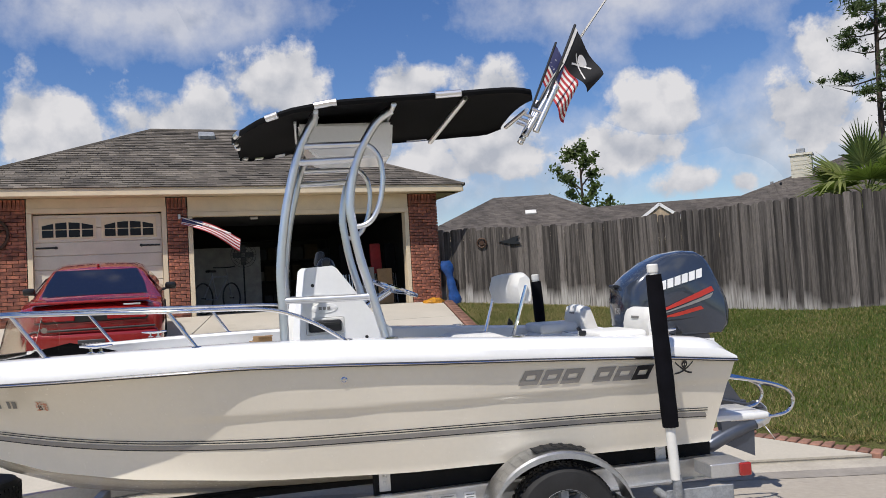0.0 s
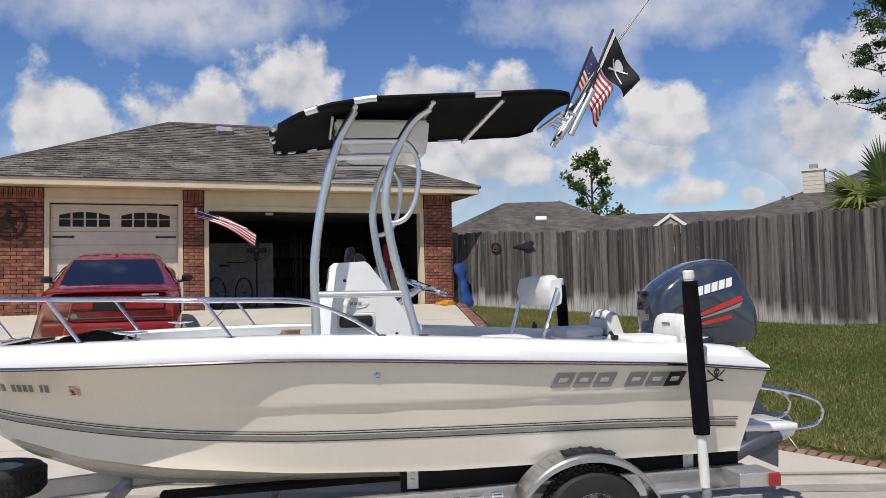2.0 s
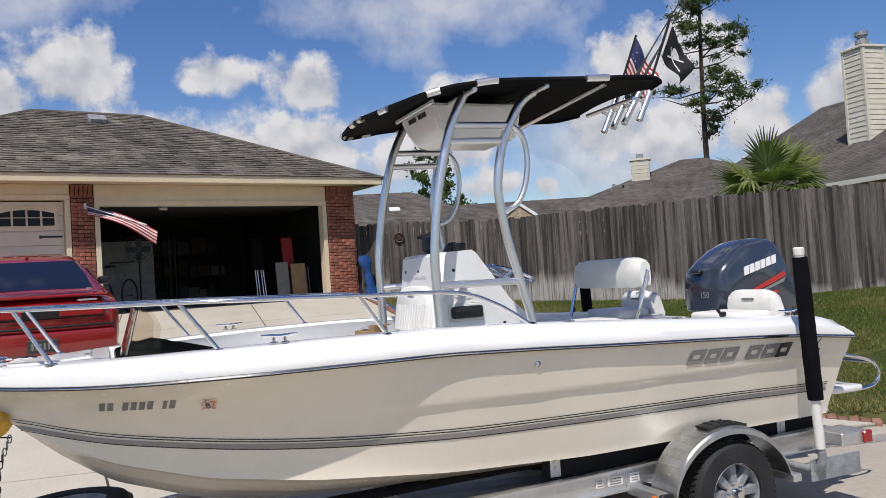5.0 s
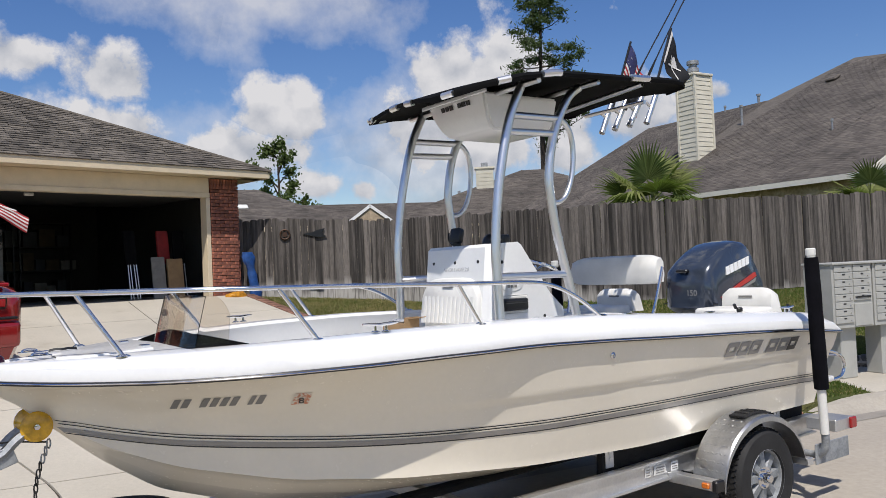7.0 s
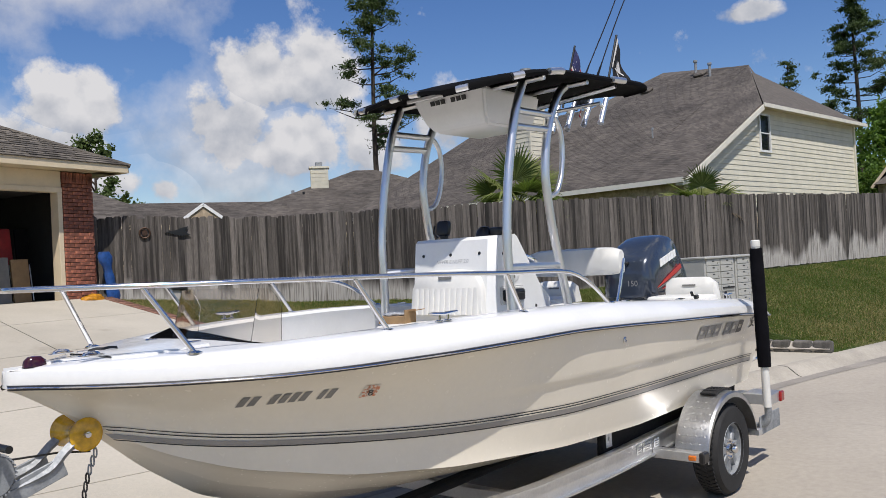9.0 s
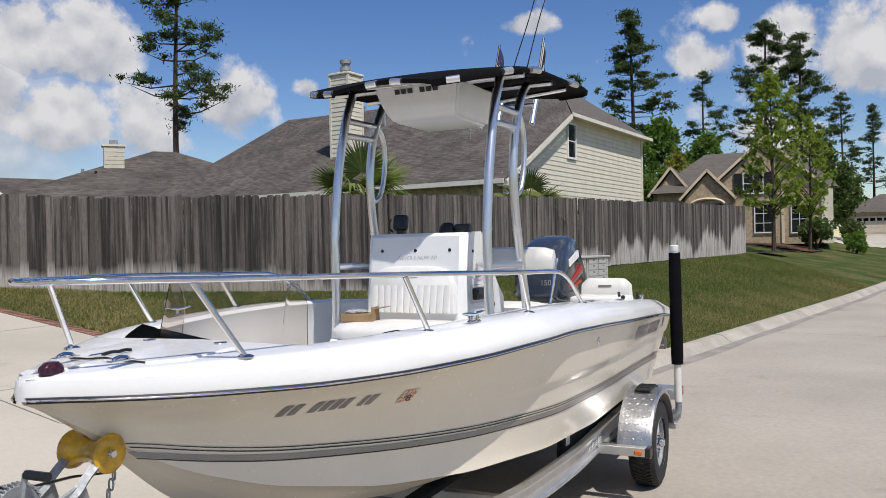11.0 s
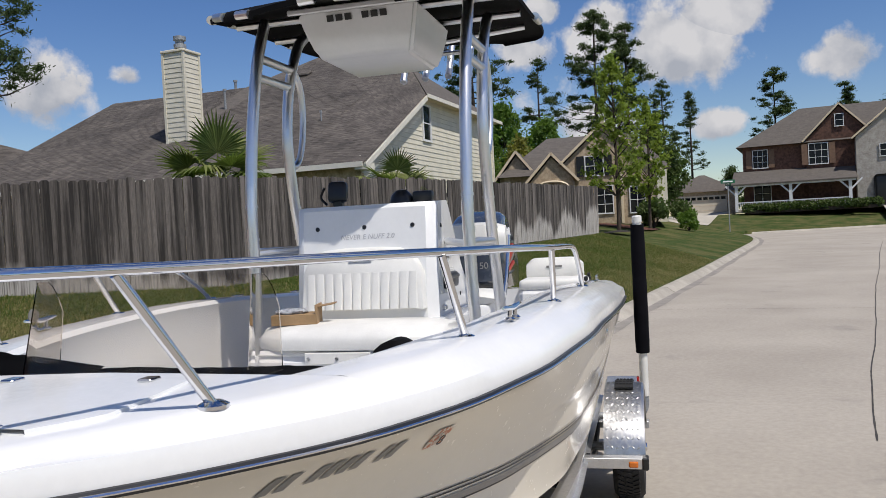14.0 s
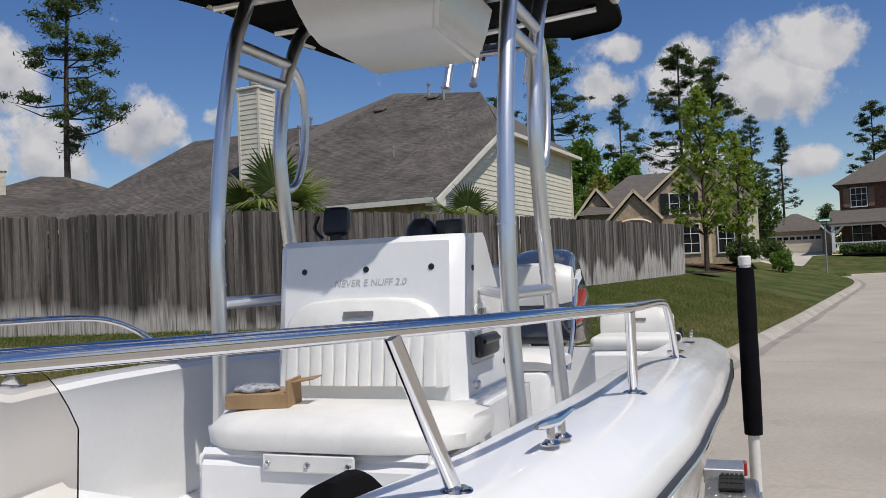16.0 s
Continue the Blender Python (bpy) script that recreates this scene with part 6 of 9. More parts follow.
# walls behind the brick skin
b = bmesh.new()
box(b, ((XL - 2.68) / 2, 0.12, (FLOOR - 0.6 + SOFFIT) / 2), (-2.68 - XL, 0.14, SOFFIT - FLOOR + 0.6))
part("front_wall", b, MORTAR, house)
b = bmesh.new()
box(b, (-0.01, 0.12, (FLOOR - 0.3 + SOFFIT) / 2), (0.38, 0.14, SOFFIT - FLOOR + 0.3))
part("front_wall", b, MORTAR, house)
b = bmesh.new()
box(b, (5.14, 0.12, (FLOOR - 0.3 + SOFFIT) / 2), (0.56, 0.14, SOFFIT - FLOOR + 0.3))
part("front_wall", b, MORTAR, house)
b = bmesh.new()
box(b, (XR - 0.08, DEPTH / 2 + 0.05, (FLOOR - 0.3 + SOFFIT) / 2), (0.14, DEPTH - 0.1, SOFFIT - FLOOR + 0.3))
part("side_wall", b, MORTAR, house)
b = boxed(((XL + XR) / 2, DEPTH, 2.6), (XR - XL, 0.15, 2.6))
part("back_wall", b, MORTAR, house)
b = boxed((XL, DEPTH / 2, 2.6), (0.15, DEPTH, 2.6))
part("side_wall", b, MORTAR, house)
# cream header boards over the openings
for (x0, x1, z0) in OPEN:
    b = boxed(((x0 + x1) / 2, 0.06, (z0 + SOFFIT) / 2), (x1 - x0 - 0.01, 0.16, SOFFIT - z0), 0.004)
    part("header_board", b, TRIM, house, "cream painted header board")
    for x in (x0 + 0.045, x1 - 0.045):
        part("door_jamb", boxed((x, 0.075, (FLOOR + z0) / 2), (0.09, 0.22, z0 - FLOOR), 0.004), TRIM, house)
    part("header_trim", boxed(((x0 + x1) / 2, -0.015, z0 + 0.05), (x1 - x0, 0.05, 0.09), 0.006), TRIM, house)
# eaves
part("soffit", boxed(((XL + XR) / 2, -0.22, SOFFIT + 0.02), (XR - XL + 1.0, 0.50, 0.03)), TRIM, house)
part("soffit", boxed((XR + 0.24, DEPTH / 2, SOFFIT + 0.02), (0.47, DEPTH + 0.5, 0.03)), TRIM, house)
part("fascia", boxed(((XL + XR) / 2, -0.475, SOFFIT + 0.065), (XR - XL + 1.0, 0.03, 0.15), 0.006), TRIM, house, "cream painted fascia")
part("fascia", boxed((XR + 0.485, DEPTH / 2 - 0.24, SOFFIT + 0.065), (0.03, DEPTH + 0.5, 0.15), 0.006), TRIM, house, "cream painted fascia")
# hipped roof; front slope laid with shingle tabs
EX0, EX1, EY0, EY1, EZ = XL - 0.5, XR + 0.52, -0.51, DEPTH + 0.5, SOFFIT + 0.13
SLOPE = 0.5
RIDGE_Y = 3.15
RZ = EZ + SLOPE * (RIDGE_Y - EY0)
RX0, RX1 = -0.38, 1.93
b = bmesh.new()
p = [Vector(q) for q in ((EX0, EY0, EZ), (EX1, EY0, EZ), (EX1, EY1, EZ), (EX0, EY1, EZ), (RX0, RIDGE_Y, RZ), (RX1, RIDGE_Y, RZ))]
v = [b.verts.new(q) for q in p]
for f in ((0, 1, 5, 4), (1, 2, 5), (2, 3, 4, 5), (3, 0, 4)):
    b.faces.new([v[i] for i in f])
roof = part("roof", b, ROOF_FAR, house, "grey-brown asphalt shingle roof")


def shingles(quad, course, tab, name, parent, mat, seed=3, lift=0.012):
    """tabs in courses over a sloping polygon given as left and right edge lines from eave to ridge"""
    (l0, l1), (r0, r1) = quad
    r = random.Random(seed)
    run = ((l1 - l0).length + (r1 - r0).length) / 2
    up_len = (((l1 + r1) / 2) - ((l0 + r0) / 2)).length
    rows = int(up_len / course)
    verts, faces = [], []
    n = ((r0 - l0).cross(l1 - l0)).normalized()
    if n.z < 0:
        n = -n
    for i in range(rows):
        k0, k1 = i / rows, min((i + 1.12) / rows, 1)
        a, c = l0.lerp(l1, k0), r0.lerp(r1, k0)
        a1, c1 = l0.lerp(l1, k1), r0.lerp(r1, k1)
        length = (c - a).length
        x = -r.uniform(0, tab)
        while x < length:
            w = tab * r.uniform(0.75, 1.2)
            s0, s1 = max(x, 0) / length, min(x + w - 0.006, length) / length
            if s1 - s0 > 0.002:
                q0, q1 = a.lerp(c, s0), a.lerp(c, s1)
                L1 = (c1 - a1).length or 1

                def upper(q):
                    d = (q - a).dot((c - a).normalized())
                    e = (a1 - a).dot((c - a).normalized())
                    return a1 + (c - a).normalized() * max(0, min(d - e, L1))
                t = lift * r.uniform(0.7, 1.5)
                base = len(verts)
                verts += [q0 + n * 0.002, q1 + n * 0.002, q1 + n * t, q0 + n * t, upper(q1) + n * 0.004, upper(q0) + n * 0.004]
                faces += [(base, base + 1, base + 2, base + 3), (base + 3, base + 2, base + 4, base + 5)]
            x += w
    o = new(name, raw_mesh(name, [tuple(q) for q in verts], faces, mat))
    o.parent = parent
    return tagged(o, kind="stuff")


shingles(((p[0], p[4]), (p[1], p[5])), 0.125, 0.21, "shingles", roof, ROOF, 3, 0.017)
part("ridge_cap", tube(bmesh.new(), [p[4], p[5]], 0.05, 6), ROOF, roof)
part("ridge_cap", tube(bmesh.new(), [p[1], p[5]], 0.045, 6), ROOF, roof)
part("ridge_cap", tube(bmesh.new(), [p[0], p[4]], 0.045, 6), ROOF, roof)
vx, vy = 0.84, 2.6
part("roof_vent", boxed((vx, vy, EZ + SLOPE * (vy - EY0) + 0.06), (0.36, 0.32, 0.12), 0.02, Matrix.Rotation(math.atan(SLOPE), 4, "X")), GALV, roof, "small grey roof vent")
# bricks of the front: piers singly, the long wall joined
BRICK_MESH = [finish(boxed((0, 0, 0), (w, 0.09, 0.060), 0.004), "brick", BRICK) for w in (0.195, 0.095)]


def brick_courses(x0, x1, z0, z1, place, r):
    z, odd = z0, 0
    while z < z1:
        x = x0 - (0.105 if odd else 0.0)
        while x < x1 - 0.02:
            a, c = max(x, x0), min(x + 0.205, x1)
            if c - a > 0.03:
                place((a + c) / 2, z + 0.035, c - a - 0.010)
            x += 0.205
        z += 0.070
        odd ^= 1


rnd = random.Random(8)


def pier_brick(x, z, w):
    o = new("brick", BRICK_MESH[0])
    o.parent = house
    o.matrix_basis = pose(x, 0.005 + rnd.uniform(-0.003, 0.003), z) @ Matrix.Diagonal((w / 0.195, 1, 1, 1))


brick_courses(-0.20, 0.18, FLOOR - 0.25, SOFFIT - 0.22, pier_brick, rnd)
brick_courses(4.81, 5.43, FLOOR - 0.15, SOFFIT - 0.22, pier_brick, rnd)
verts, faces = [], []


def wall_brick(x, z, w):
    base = len(verts)
    y = 0.005 + rnd.uniform(-0.003, 0.003) - 0.045
    for dx, dz in ((-w / 2, -0.03), (w / 2, -0.03), (w / 2, 0.03), (-w / 2, 0.03)):
        verts.append((x + dx, y, z + dz))
        verts.append((x + dx, y + 0.09, z + dz))
    faces.extend([(base, base + 2, base + 4, base + 6)] + [(base + i, base + i + 1, base + (i + 3) % 8, base + (i + 2) % 8) for i in (0, 2, 4, 6)])


brick_courses(-3.85, -2.69, FLOOR - 0.5, SOFFIT - 0.2, wall_brick, rnd)
BRICK_J = material("red_brick_wall", (0.40, 0.145, 0.085), 0.85, vary=0.22, scale=9, fine=60, bump=0.003, island=0.35, second=(0.16, 0.06, 0.045))
o = new("bricks", raw_mesh("bricks", verts, faces, BRICK_J))
o.parent = house
tagged(o, kind="stuff")
# upright soldier bricks over the piers
for x0, x1 in ((-0.20, 0.18), (4.81, 5.43), (-3.85, -2.69)):
    for i in range(int((x1 - x0) / 0.072)):
        o = new("brick", BRICK_MESH[0])
        o.parent = house
        o.matrix_basis = pose(x0 + 0.036 + i * 0.072, 0.0, SOFFIT - 0.115, 0, 90, 0)
verts, faces = [], []


def side_brick(x, z, w):
    wall_brick(x, z, w)


brick_courses(0.0, 3.4, FLOOR - 0.2, SOFFIT - 0.03, side_brick, rnd)
o = new("bricks", raw_mesh("bricks", [(XR + (-y), x, z) for x, y, z in verts], faces, BRICK_J))
o.parent = house
tagged(o, kind="stuff")
# sectional garage door with arched lights
gd = part("garage_door", boxed((-1.445, 0.13, (FLOOR + 3.60) / 2), (2.30, 0.04, 3.60 - FLOOR)), DOORP, house, "pale sectional garage door with two rows of arched lights")
for i in range(8):
    z0 = FLOOR + 0.01 + i * 0.26
    part("door_panel", boxed((-1.445, 0.10, z0 + 0.126), (2.28, 0.03, 0.25 if i % 2 else 0.256), 0.007), DOORP, gd)
for cx in (-1.99, -0.90):
    part("light_frame", boxed((cx, 0.083, FLOOR + 1.82), (1.00, 0.012, 0.40), 0.004), TRIM, gd)
    for i in range(4):
        x = cx - 0.345 + i * 0.23
        rise = 0.06 * (1 - ((x - cx) / 0.46) ** 2)
        part("pane", boxed((x, 0.074, FLOOR + 1.725), (0.195, 0.012, 0.135), 0.003), WINDOW, gd)
        bb = bmesh.new()
        rise_at = lambda xx: 0.07 * (1 - ((xx - cx) / 0.46) ** 2)
        pts = [(x - 0.0975, FLOOR + 1.81), (x + 0.0975, FLOOR + 1.81), (x + 0.0975, FLOOR + 1.87 + rise_at(x + 0.0975)), (x - 0.0975, FLOOR + 1.87 + rise_at(x - 0.0975))]
        loft(bb, [[(px, y, pz) for px, pz in pts] for y in (0.068, 0.080)])
        part("pane", bb, WINDOW, gd)
for x0, s in ((-2.55, 1), (-0.34, -1)):
    for z in (FLOOR + 1.46, FLOOR + 0.45):
        bb = boxed((x0 + s * 0.17, 0.075, z), (0.34, 0.014, 0.035), 0.004)
        lathe(bb, [(0, -0.008), (0.03, -0.008), (0.03, 0.008), (0, 0.008)], 10, pose(x0 + s * 0.35, 0.073, z, 90, 0, 0))
        part("strap_hinge", bb, BLACK, gd, "black strap hinge")
# inside of the open garage
part("floor_slab", boxed((2.5, 3.15, FLOOR - 0.06), (5.6, 6.1, 0.12)), CURBC, house)
# walls, ceiling and raised door: indoor shade put into their near-black colour
part("inner_wall", boxed((2.5, 6.1, 2.7), (5.6, 0.1, 2.4)), SHADED_IN, house)
part("inner_wall", boxed((-0.25, 3.1, 2.7), (0.1, 5.9, 2.4)), SHADED_IN, house)
# dark lining added over the pale side wall to deepen the shade
part("inner_wall", boxed((5.24, 3.15, 2.7), (0.1, 5.8, 2.4)), SHADED_IN, house)
part("inner_ceiling", boxed((2.5, 3.2, 3.86), (5.6, 5.9, 0.06)), SHADED_IN, house)
part("raised_door", boxed((2.5, 1.6, 3.56), (4.6, 2.4, 0.05), 0.01), SHADED_IN, house, "raised sectional door under the ceiling")

# ---- red coupe on the driveway, seen from behind: x to its right, y ahead ----
CAR = pose(-4.92, 10.75, 0.86, 6.5, 0, 20)
car = thing("car", CAR, "glossy red two-door coupe parked facing the garage door", "car")


def car_ring(y, wb, zb, ww, zw, wr, zr):
    """one cross-section: sill, flank, shoulder, glasshouse or lid"""
    pts = [(wb - 0.06, 0.20), (wb, 0.34), (ww, zb), (ww - 0.005, zw - 0.05), (ww - 0.04, zw), (wr + 0.02, zr - 0.04), (wr - 0.10, zr), (0.0, zr + 0.015)]
    return [(x, y, z) for x, z in pts] + [(-x, y, z) for x, z in pts[-2::-1]]


b = bmesh.new()
loft(b, [car_ring(*r) for r in (
    (-0.02, 0.72, 0.50, 0.76, 0.80, 0.70, 0.84), (0.0, 0.80, 0.50, 0.83, 0.88, 0.74, 0.94), (0.10, 0.87, 0.55, 0.90, 0.93, 0.78, 1.00), (0.30, 0.90, 0.60, 0.925, 0.96, 0.80, 1.015), (0.62, 0.915, 0.62, 0.935, 0.975, 0.80, 1.02),
    (0.78, 0.915, 0.62, 0.935, 0.98, 0.78, 1.04), (1.35, 0.91, 0.62, 0.93, 0.985, 0.62, 1.36), (1.60, 0.91, 0.62, 0.925, 0.985, 0.60, 1.40), (2.1, 0.91, 0.60, 0.92, 0.98, 0.60, 1.42), (2.5, 0.91, 0.6, 0.92, 0.97, 0.61, 1.38),
    (3.05, 0.91, 0.6, 0.92, 0.96, 0.72, 1.03), (3.6, 0.90, 0.6, 0.91, 0.93, 0.70, 0.97), (4.15, 0.86, 0.55, 0.88, 0.86, 0.66, 0.90), (4.30, 0.80, 0.50, 0.80, 0.78, 0.6, 0.80))])
part("body", b, CARRED, car, "glossy red bodywork", 40)
b = bmesh.new()
loft(b, [[(-0.70, 0.79, 1.045), (0.70, 0.79, 1.045)], [(-0.655, 1.05, 1.20), (0.655, 1.05, 1.20)], [(-0.56, 1.34, 1.365), (0.56, 1.34, 1.365)]], closed=False)
for v in b.verts:
    v.co += Vector((0, -0.012, 0.012))
part("rear_window", b, GLASSD, car, "dark tinted rear window")
part("spoiler", boxed((0, 0.10, 1.045), (1.50, 0.20, 0.035), 0.012), CARRED, car)
part("lamp_band", boxed((0, -0.012, 0.84), (1.44, 0.04, 0.15), 0.02), BLACK, car, "black band between the tail lamps")
for s in (1, -1):
    part("tail_lamp", boxed((s * 0.45, -0.036, 0.845), (0.50, 0.02, 0.085), 0.008), material("car_red_lens", (0.35, 0.01, 0.012), 0.15, vary=0.1, coat=0.6), car, "wide red tail lamp")
    b = boxed((s * 1.03, 1.95, 1.03), (0.17, 0.09, 0.11), 0.035, None, 2)
    rod(b, (s * 0.90, 1.97, 0.97), (s * 1.0, 1.95, 1.0), 0.02, 8)
    part("mirror", b, BLACK, car, "black wing mirror")
    for y in (0.85, 3.45):
        b = lathe(bmesh.new(), [(0.20, -0.11), (0.31, -0.11), (0.335, -0.07), (0.335, 0.07), (0.31, 0.11), (0.20, 0.11)], 36, pose(s * 0.83, y, 0.335, 90, 0, 90), close=True)
        wheel = part("wheel", b, RUBBER, car)
        part("rim", lathe(bmesh.new(), [(0, -0.09), (0.22, -0.10), (0.22, 0.10), (0, 0.09)], 24, pose(s * 0.83, y, 0.335, 90, 0, 90)), ALU, wheel)
    part("side_window", boxed((s * 0.78, 1.85, 1.17), (0.012, 1.0, 0.24), 0.004, pose(0, 0, 0, 0, s * -38, 0)), GLASSD, car)
part("bumper", boxed((0, -0.03, 0.50), (1.70, 0.16, 0.30), 0.06, None, 3), CARRED, car)
part("bumper_trim", boxed((0, -0.085, 0.685), (1.62, 0.05, 0.03), 0.01), BLACK, car)
part("number_plate", boxed((0, -0.12, 0.47), (0.34, 0.012, 0.16), 0.006), material("dark_plate", (0.05, 0.05, 0.055), 0.5, vary=0.1), car)
for i in range(6):
    part("plate_bar", boxed((-0.11 + i * 0.044, -0.128, 0.47), (0.024, 0.004, 0.075)), SILVER, car)
part("badge", boxed((0.52, -0.012, 0.985), (0.22, 0.01, 0.022), 0.003), ALU, car)
part("roof_fin", boxed((0, 1.55, 1.43), (0.04, 0.10, 0.035), 0.01), CARRED, car)

# ---- at the garage front ----
# small striped flag on a bracket at the pier
fl = thing("wall_flag", GARAGE @ pose(0.0, -0.06, 3.50), "small striped flag hanging from a slanted staff on the brick pier", "flag")
part("bracket", boxed((0.03, 0.0, 0.0), (0.05, 0.08, 0.10), 0.008), ALU_DULL, fl)
part("staff", rod(bmesh.new(), (0.03, -0.02, 0.0), (0.95, -0.56, -0.40), 0.010, 8), PVC, fl)


def house_flag(u, v):
    p = Vector((0.08, -0.05, -0.03)).lerp(Vector((1.12, -0.60, -0.52)), u)
    sag = math.sin(math.pi * min(u, 0.97)) * 0.09
    return p + Vector((-0.02 * v, 0.05 * math.sin(5 * u + 3 * v) * v, sag - v * (0.13 + 0.12 * u)))


for i in range(9):
    b = bmesh.new()
    sheet(b, house_flag, span(0.0 if i > 4 else 0.36, 1, 10), span(i / 9, (i + 1) / 9, 2))
    part("stripe", b, FLAG_WHITE if i % 2 else FLAG_RED, fl)
part("canton", sheet(bmesh.new(), house_flag, span(0, 0.36, 4), span(0, 5 / 9, 4)), STAR_BLUE, fl, "dark blue canton")
# metal star in a ring on the brick wall
RUST = material("brown_rusty_metal", (0.10, 0.055, 0.035), 0.6, 0.5, vary=0.2, scale=12, fine=60)
star = thing("wall_star", GARAGE @ pose(-3.28, -0.075, 3.24), "rusty brown metal star inside a ring on the brick wall", "wall decoration")
part("ring", tube(bmesh.new(), [(0.30 * math.cos(a), 0, 0.30 * math.sin(a)) for a in span(0, 2 * math.pi, 40)], 0.03, 8, False), RUST, star)
b = bmesh.new()
pts = [((0.25 if k % 2 == 0 else 0.10) * math.sin(math.pi * k / 5), (0.25 if k % 2 == 0 else 0.10) * math.cos(math.pi * k / 5)) for k in range(10)]
tip = b.verts.new((0, -0.05, 0))
ring = [b.verts.new((x, 0, z)) for x, z in pts]
for i in range(10):
    b.faces.new((tip, ring[i], ring[(i + 1) % 10]))
part("star", b, RUST, star)
# folded blue cover leaning at the corner, yellow bag beside it
BLUE = material("blue_tarpaulin", (0.02, 0.10, 0.36), 0.5, vary=0.2, scale=8, fine=60)
b = bmesh.new()
rr = []
for k in span(0, 1, 10):
    w = 0.11 + 0.03 * math.sin(9 * k)
    rr.append([(-0.05 + 0.20 * (1 - k) + w * math.cos(a) + 0.02 * math.sin(17 * k + a), 0.08 * math.sin(a), 0.95 * k) for a in span(0, 2 * math.pi, 10)[:-1]])
loft(b, rr)
solo("folded_chair_bag", b, BLUE, "bright blue folded bag leaning on the wall corner", "bag", m=GARAGE @ pose(5.62, -0.12, 1.44))
b = bmesh.new()
bmesh.ops.create_icosphere(b, subdivisions=3, radius=1)
for v in b.verts:
    v.co = Vector((v.co.x * 0.24, v.co.y * 0.12, max(v.co.z, -0.2) * 0.10)) * (1 + 0.3 * noise.noise(v.co * 2))
solo("yellow_hose", b, material("orange_yellow_plastic", (0.7, 0.30, 0.01), 0.5, vary=0.25, scale=14), "orange-yellow coiled hose on the driveway edge", "hose", m=GARAGE @ pose(5.2, -0.25, 1.50), sharp=70)
# lamp over the opening
b = boxed((0, 0, 0), (0.16, 0.05, 0.06), 0.012)
solo("opener_lamp", b, PVC, "small cream lamp hanging below the header", "lamp", m=GARAGE @ pose(1.55, 0.5, 3.50))
# inside the garage: bicycle, fan, shelves, boards, folded chairs
bike = thing("bicycle", GARAGE @ pose(0.85, 1.6, FLOOR, 0, 0, 50), "dark bicycle parked inside the garage", "bicycle")
for x in (-0.52, 0.52):
    b = bmesh.new()
    tube(b, [(x + 0.33 * math.cos(a), 0, 0.34 + 0.33 * math.sin(a)) for a in span(0, 2 * math.pi, 36)], 0.018, 6, False)
    part("wheel", b, RUBBER, bike)
    part("hub", rod(bmesh.new(), (x, -0.05, 0.34), (x, 0.05, 0.34), 0.02, 8), STEEL, bike)
for a, c in (((-0.52, 0, 0.34), (-0.05, 0, 0.30)), ((-0.52, 0, 0.34), (-0.18, 0, 0.80)), ((-0.05, 0, 0.30), (-0.20, 0, 0.90)), ((-0.18, 0, 0.80), (0.36, 0, 0.82)), ((-0.05, 0, 0.30), (0.36, 0, 0.78)), ((0.52, 0, 0.34), (0.34, 0, 0.98))):
    part("frame_tube", rod(bmesh.new(), a, c, 0.016, 8), GALV, bike)
part("handlebar", tube(bmesh.new(), smooth_path([(0.26, -0.28, 1.03), (0.33, -0.12, 1.02), (0.33, 0.12, 1.02), (0.26, 0.28, 1.03)], 4), 0.013, 8), BLACK, bike)
part("saddle", boxed((-0.22, 0, 0.93), (0.26, 0.13, 0.05), 0.02), BLACK, bike)
fan = thing("pedestal_fan", GARAGE @ pose(1.55, 2.6, FLOOR), "black round pedestal fan at rest", "fan")
part("base", lathe(bmesh.new(), [(0, 0.03), (0.20, 0.02), (0.21, 0), (0, 0)], 20), BLACK, fan)
part("pole", rod(bmesh.new(), (0, 0, 0.02), (0, 0, 1.15), 0.018, 8), BLACK, fan)
b = bmesh.new()
for r in (0.08, 0.15, 0.22, 0.29):
    tube(b, [(r * math.cos(a), 0.06 * (1 - r / 0.3) - 0.06, 1.32 + r * math.sin(a)) for a in span(0, 2 * math.pi, 28)], 0.006, 5, False)
for k in range(12):
    a = math.pi * k / 6
    rod(b, (0, -0.02, 1.32), (0.29 * math.cos(a), -0.06, 1.32 + 0.29 * math.sin(a)), 0.003, 4)
part("grille", b, BLACK, fan)
for k in range(4):
    m = Matrix.Translation((0, 0.0, 1.32)) @ Matrix.Rotation(math.pi / 2 * k, 4, "Y")
    part("blade", boxed(m @ Vector((0.14, 0, 0)), (0.2, 0.01, 0.12), 0.004, m.to_3x3().to_4x4()), BLACK, fan)
rnd = random.Random(21)
# box, board and cupboard colours, darkened to imitate the garage's shade
BOXC = [material("shaded_carton", (0.10, 0.07, 0.04), 0.85), material("grey_tote", (0.05, 0.05, 0.055), 0.6), material("dark_tote", (0.02, 0.024, 0.035), 0.5), material("shaded_off_white", (0.22, 0.21, 0.19), 0.7)]
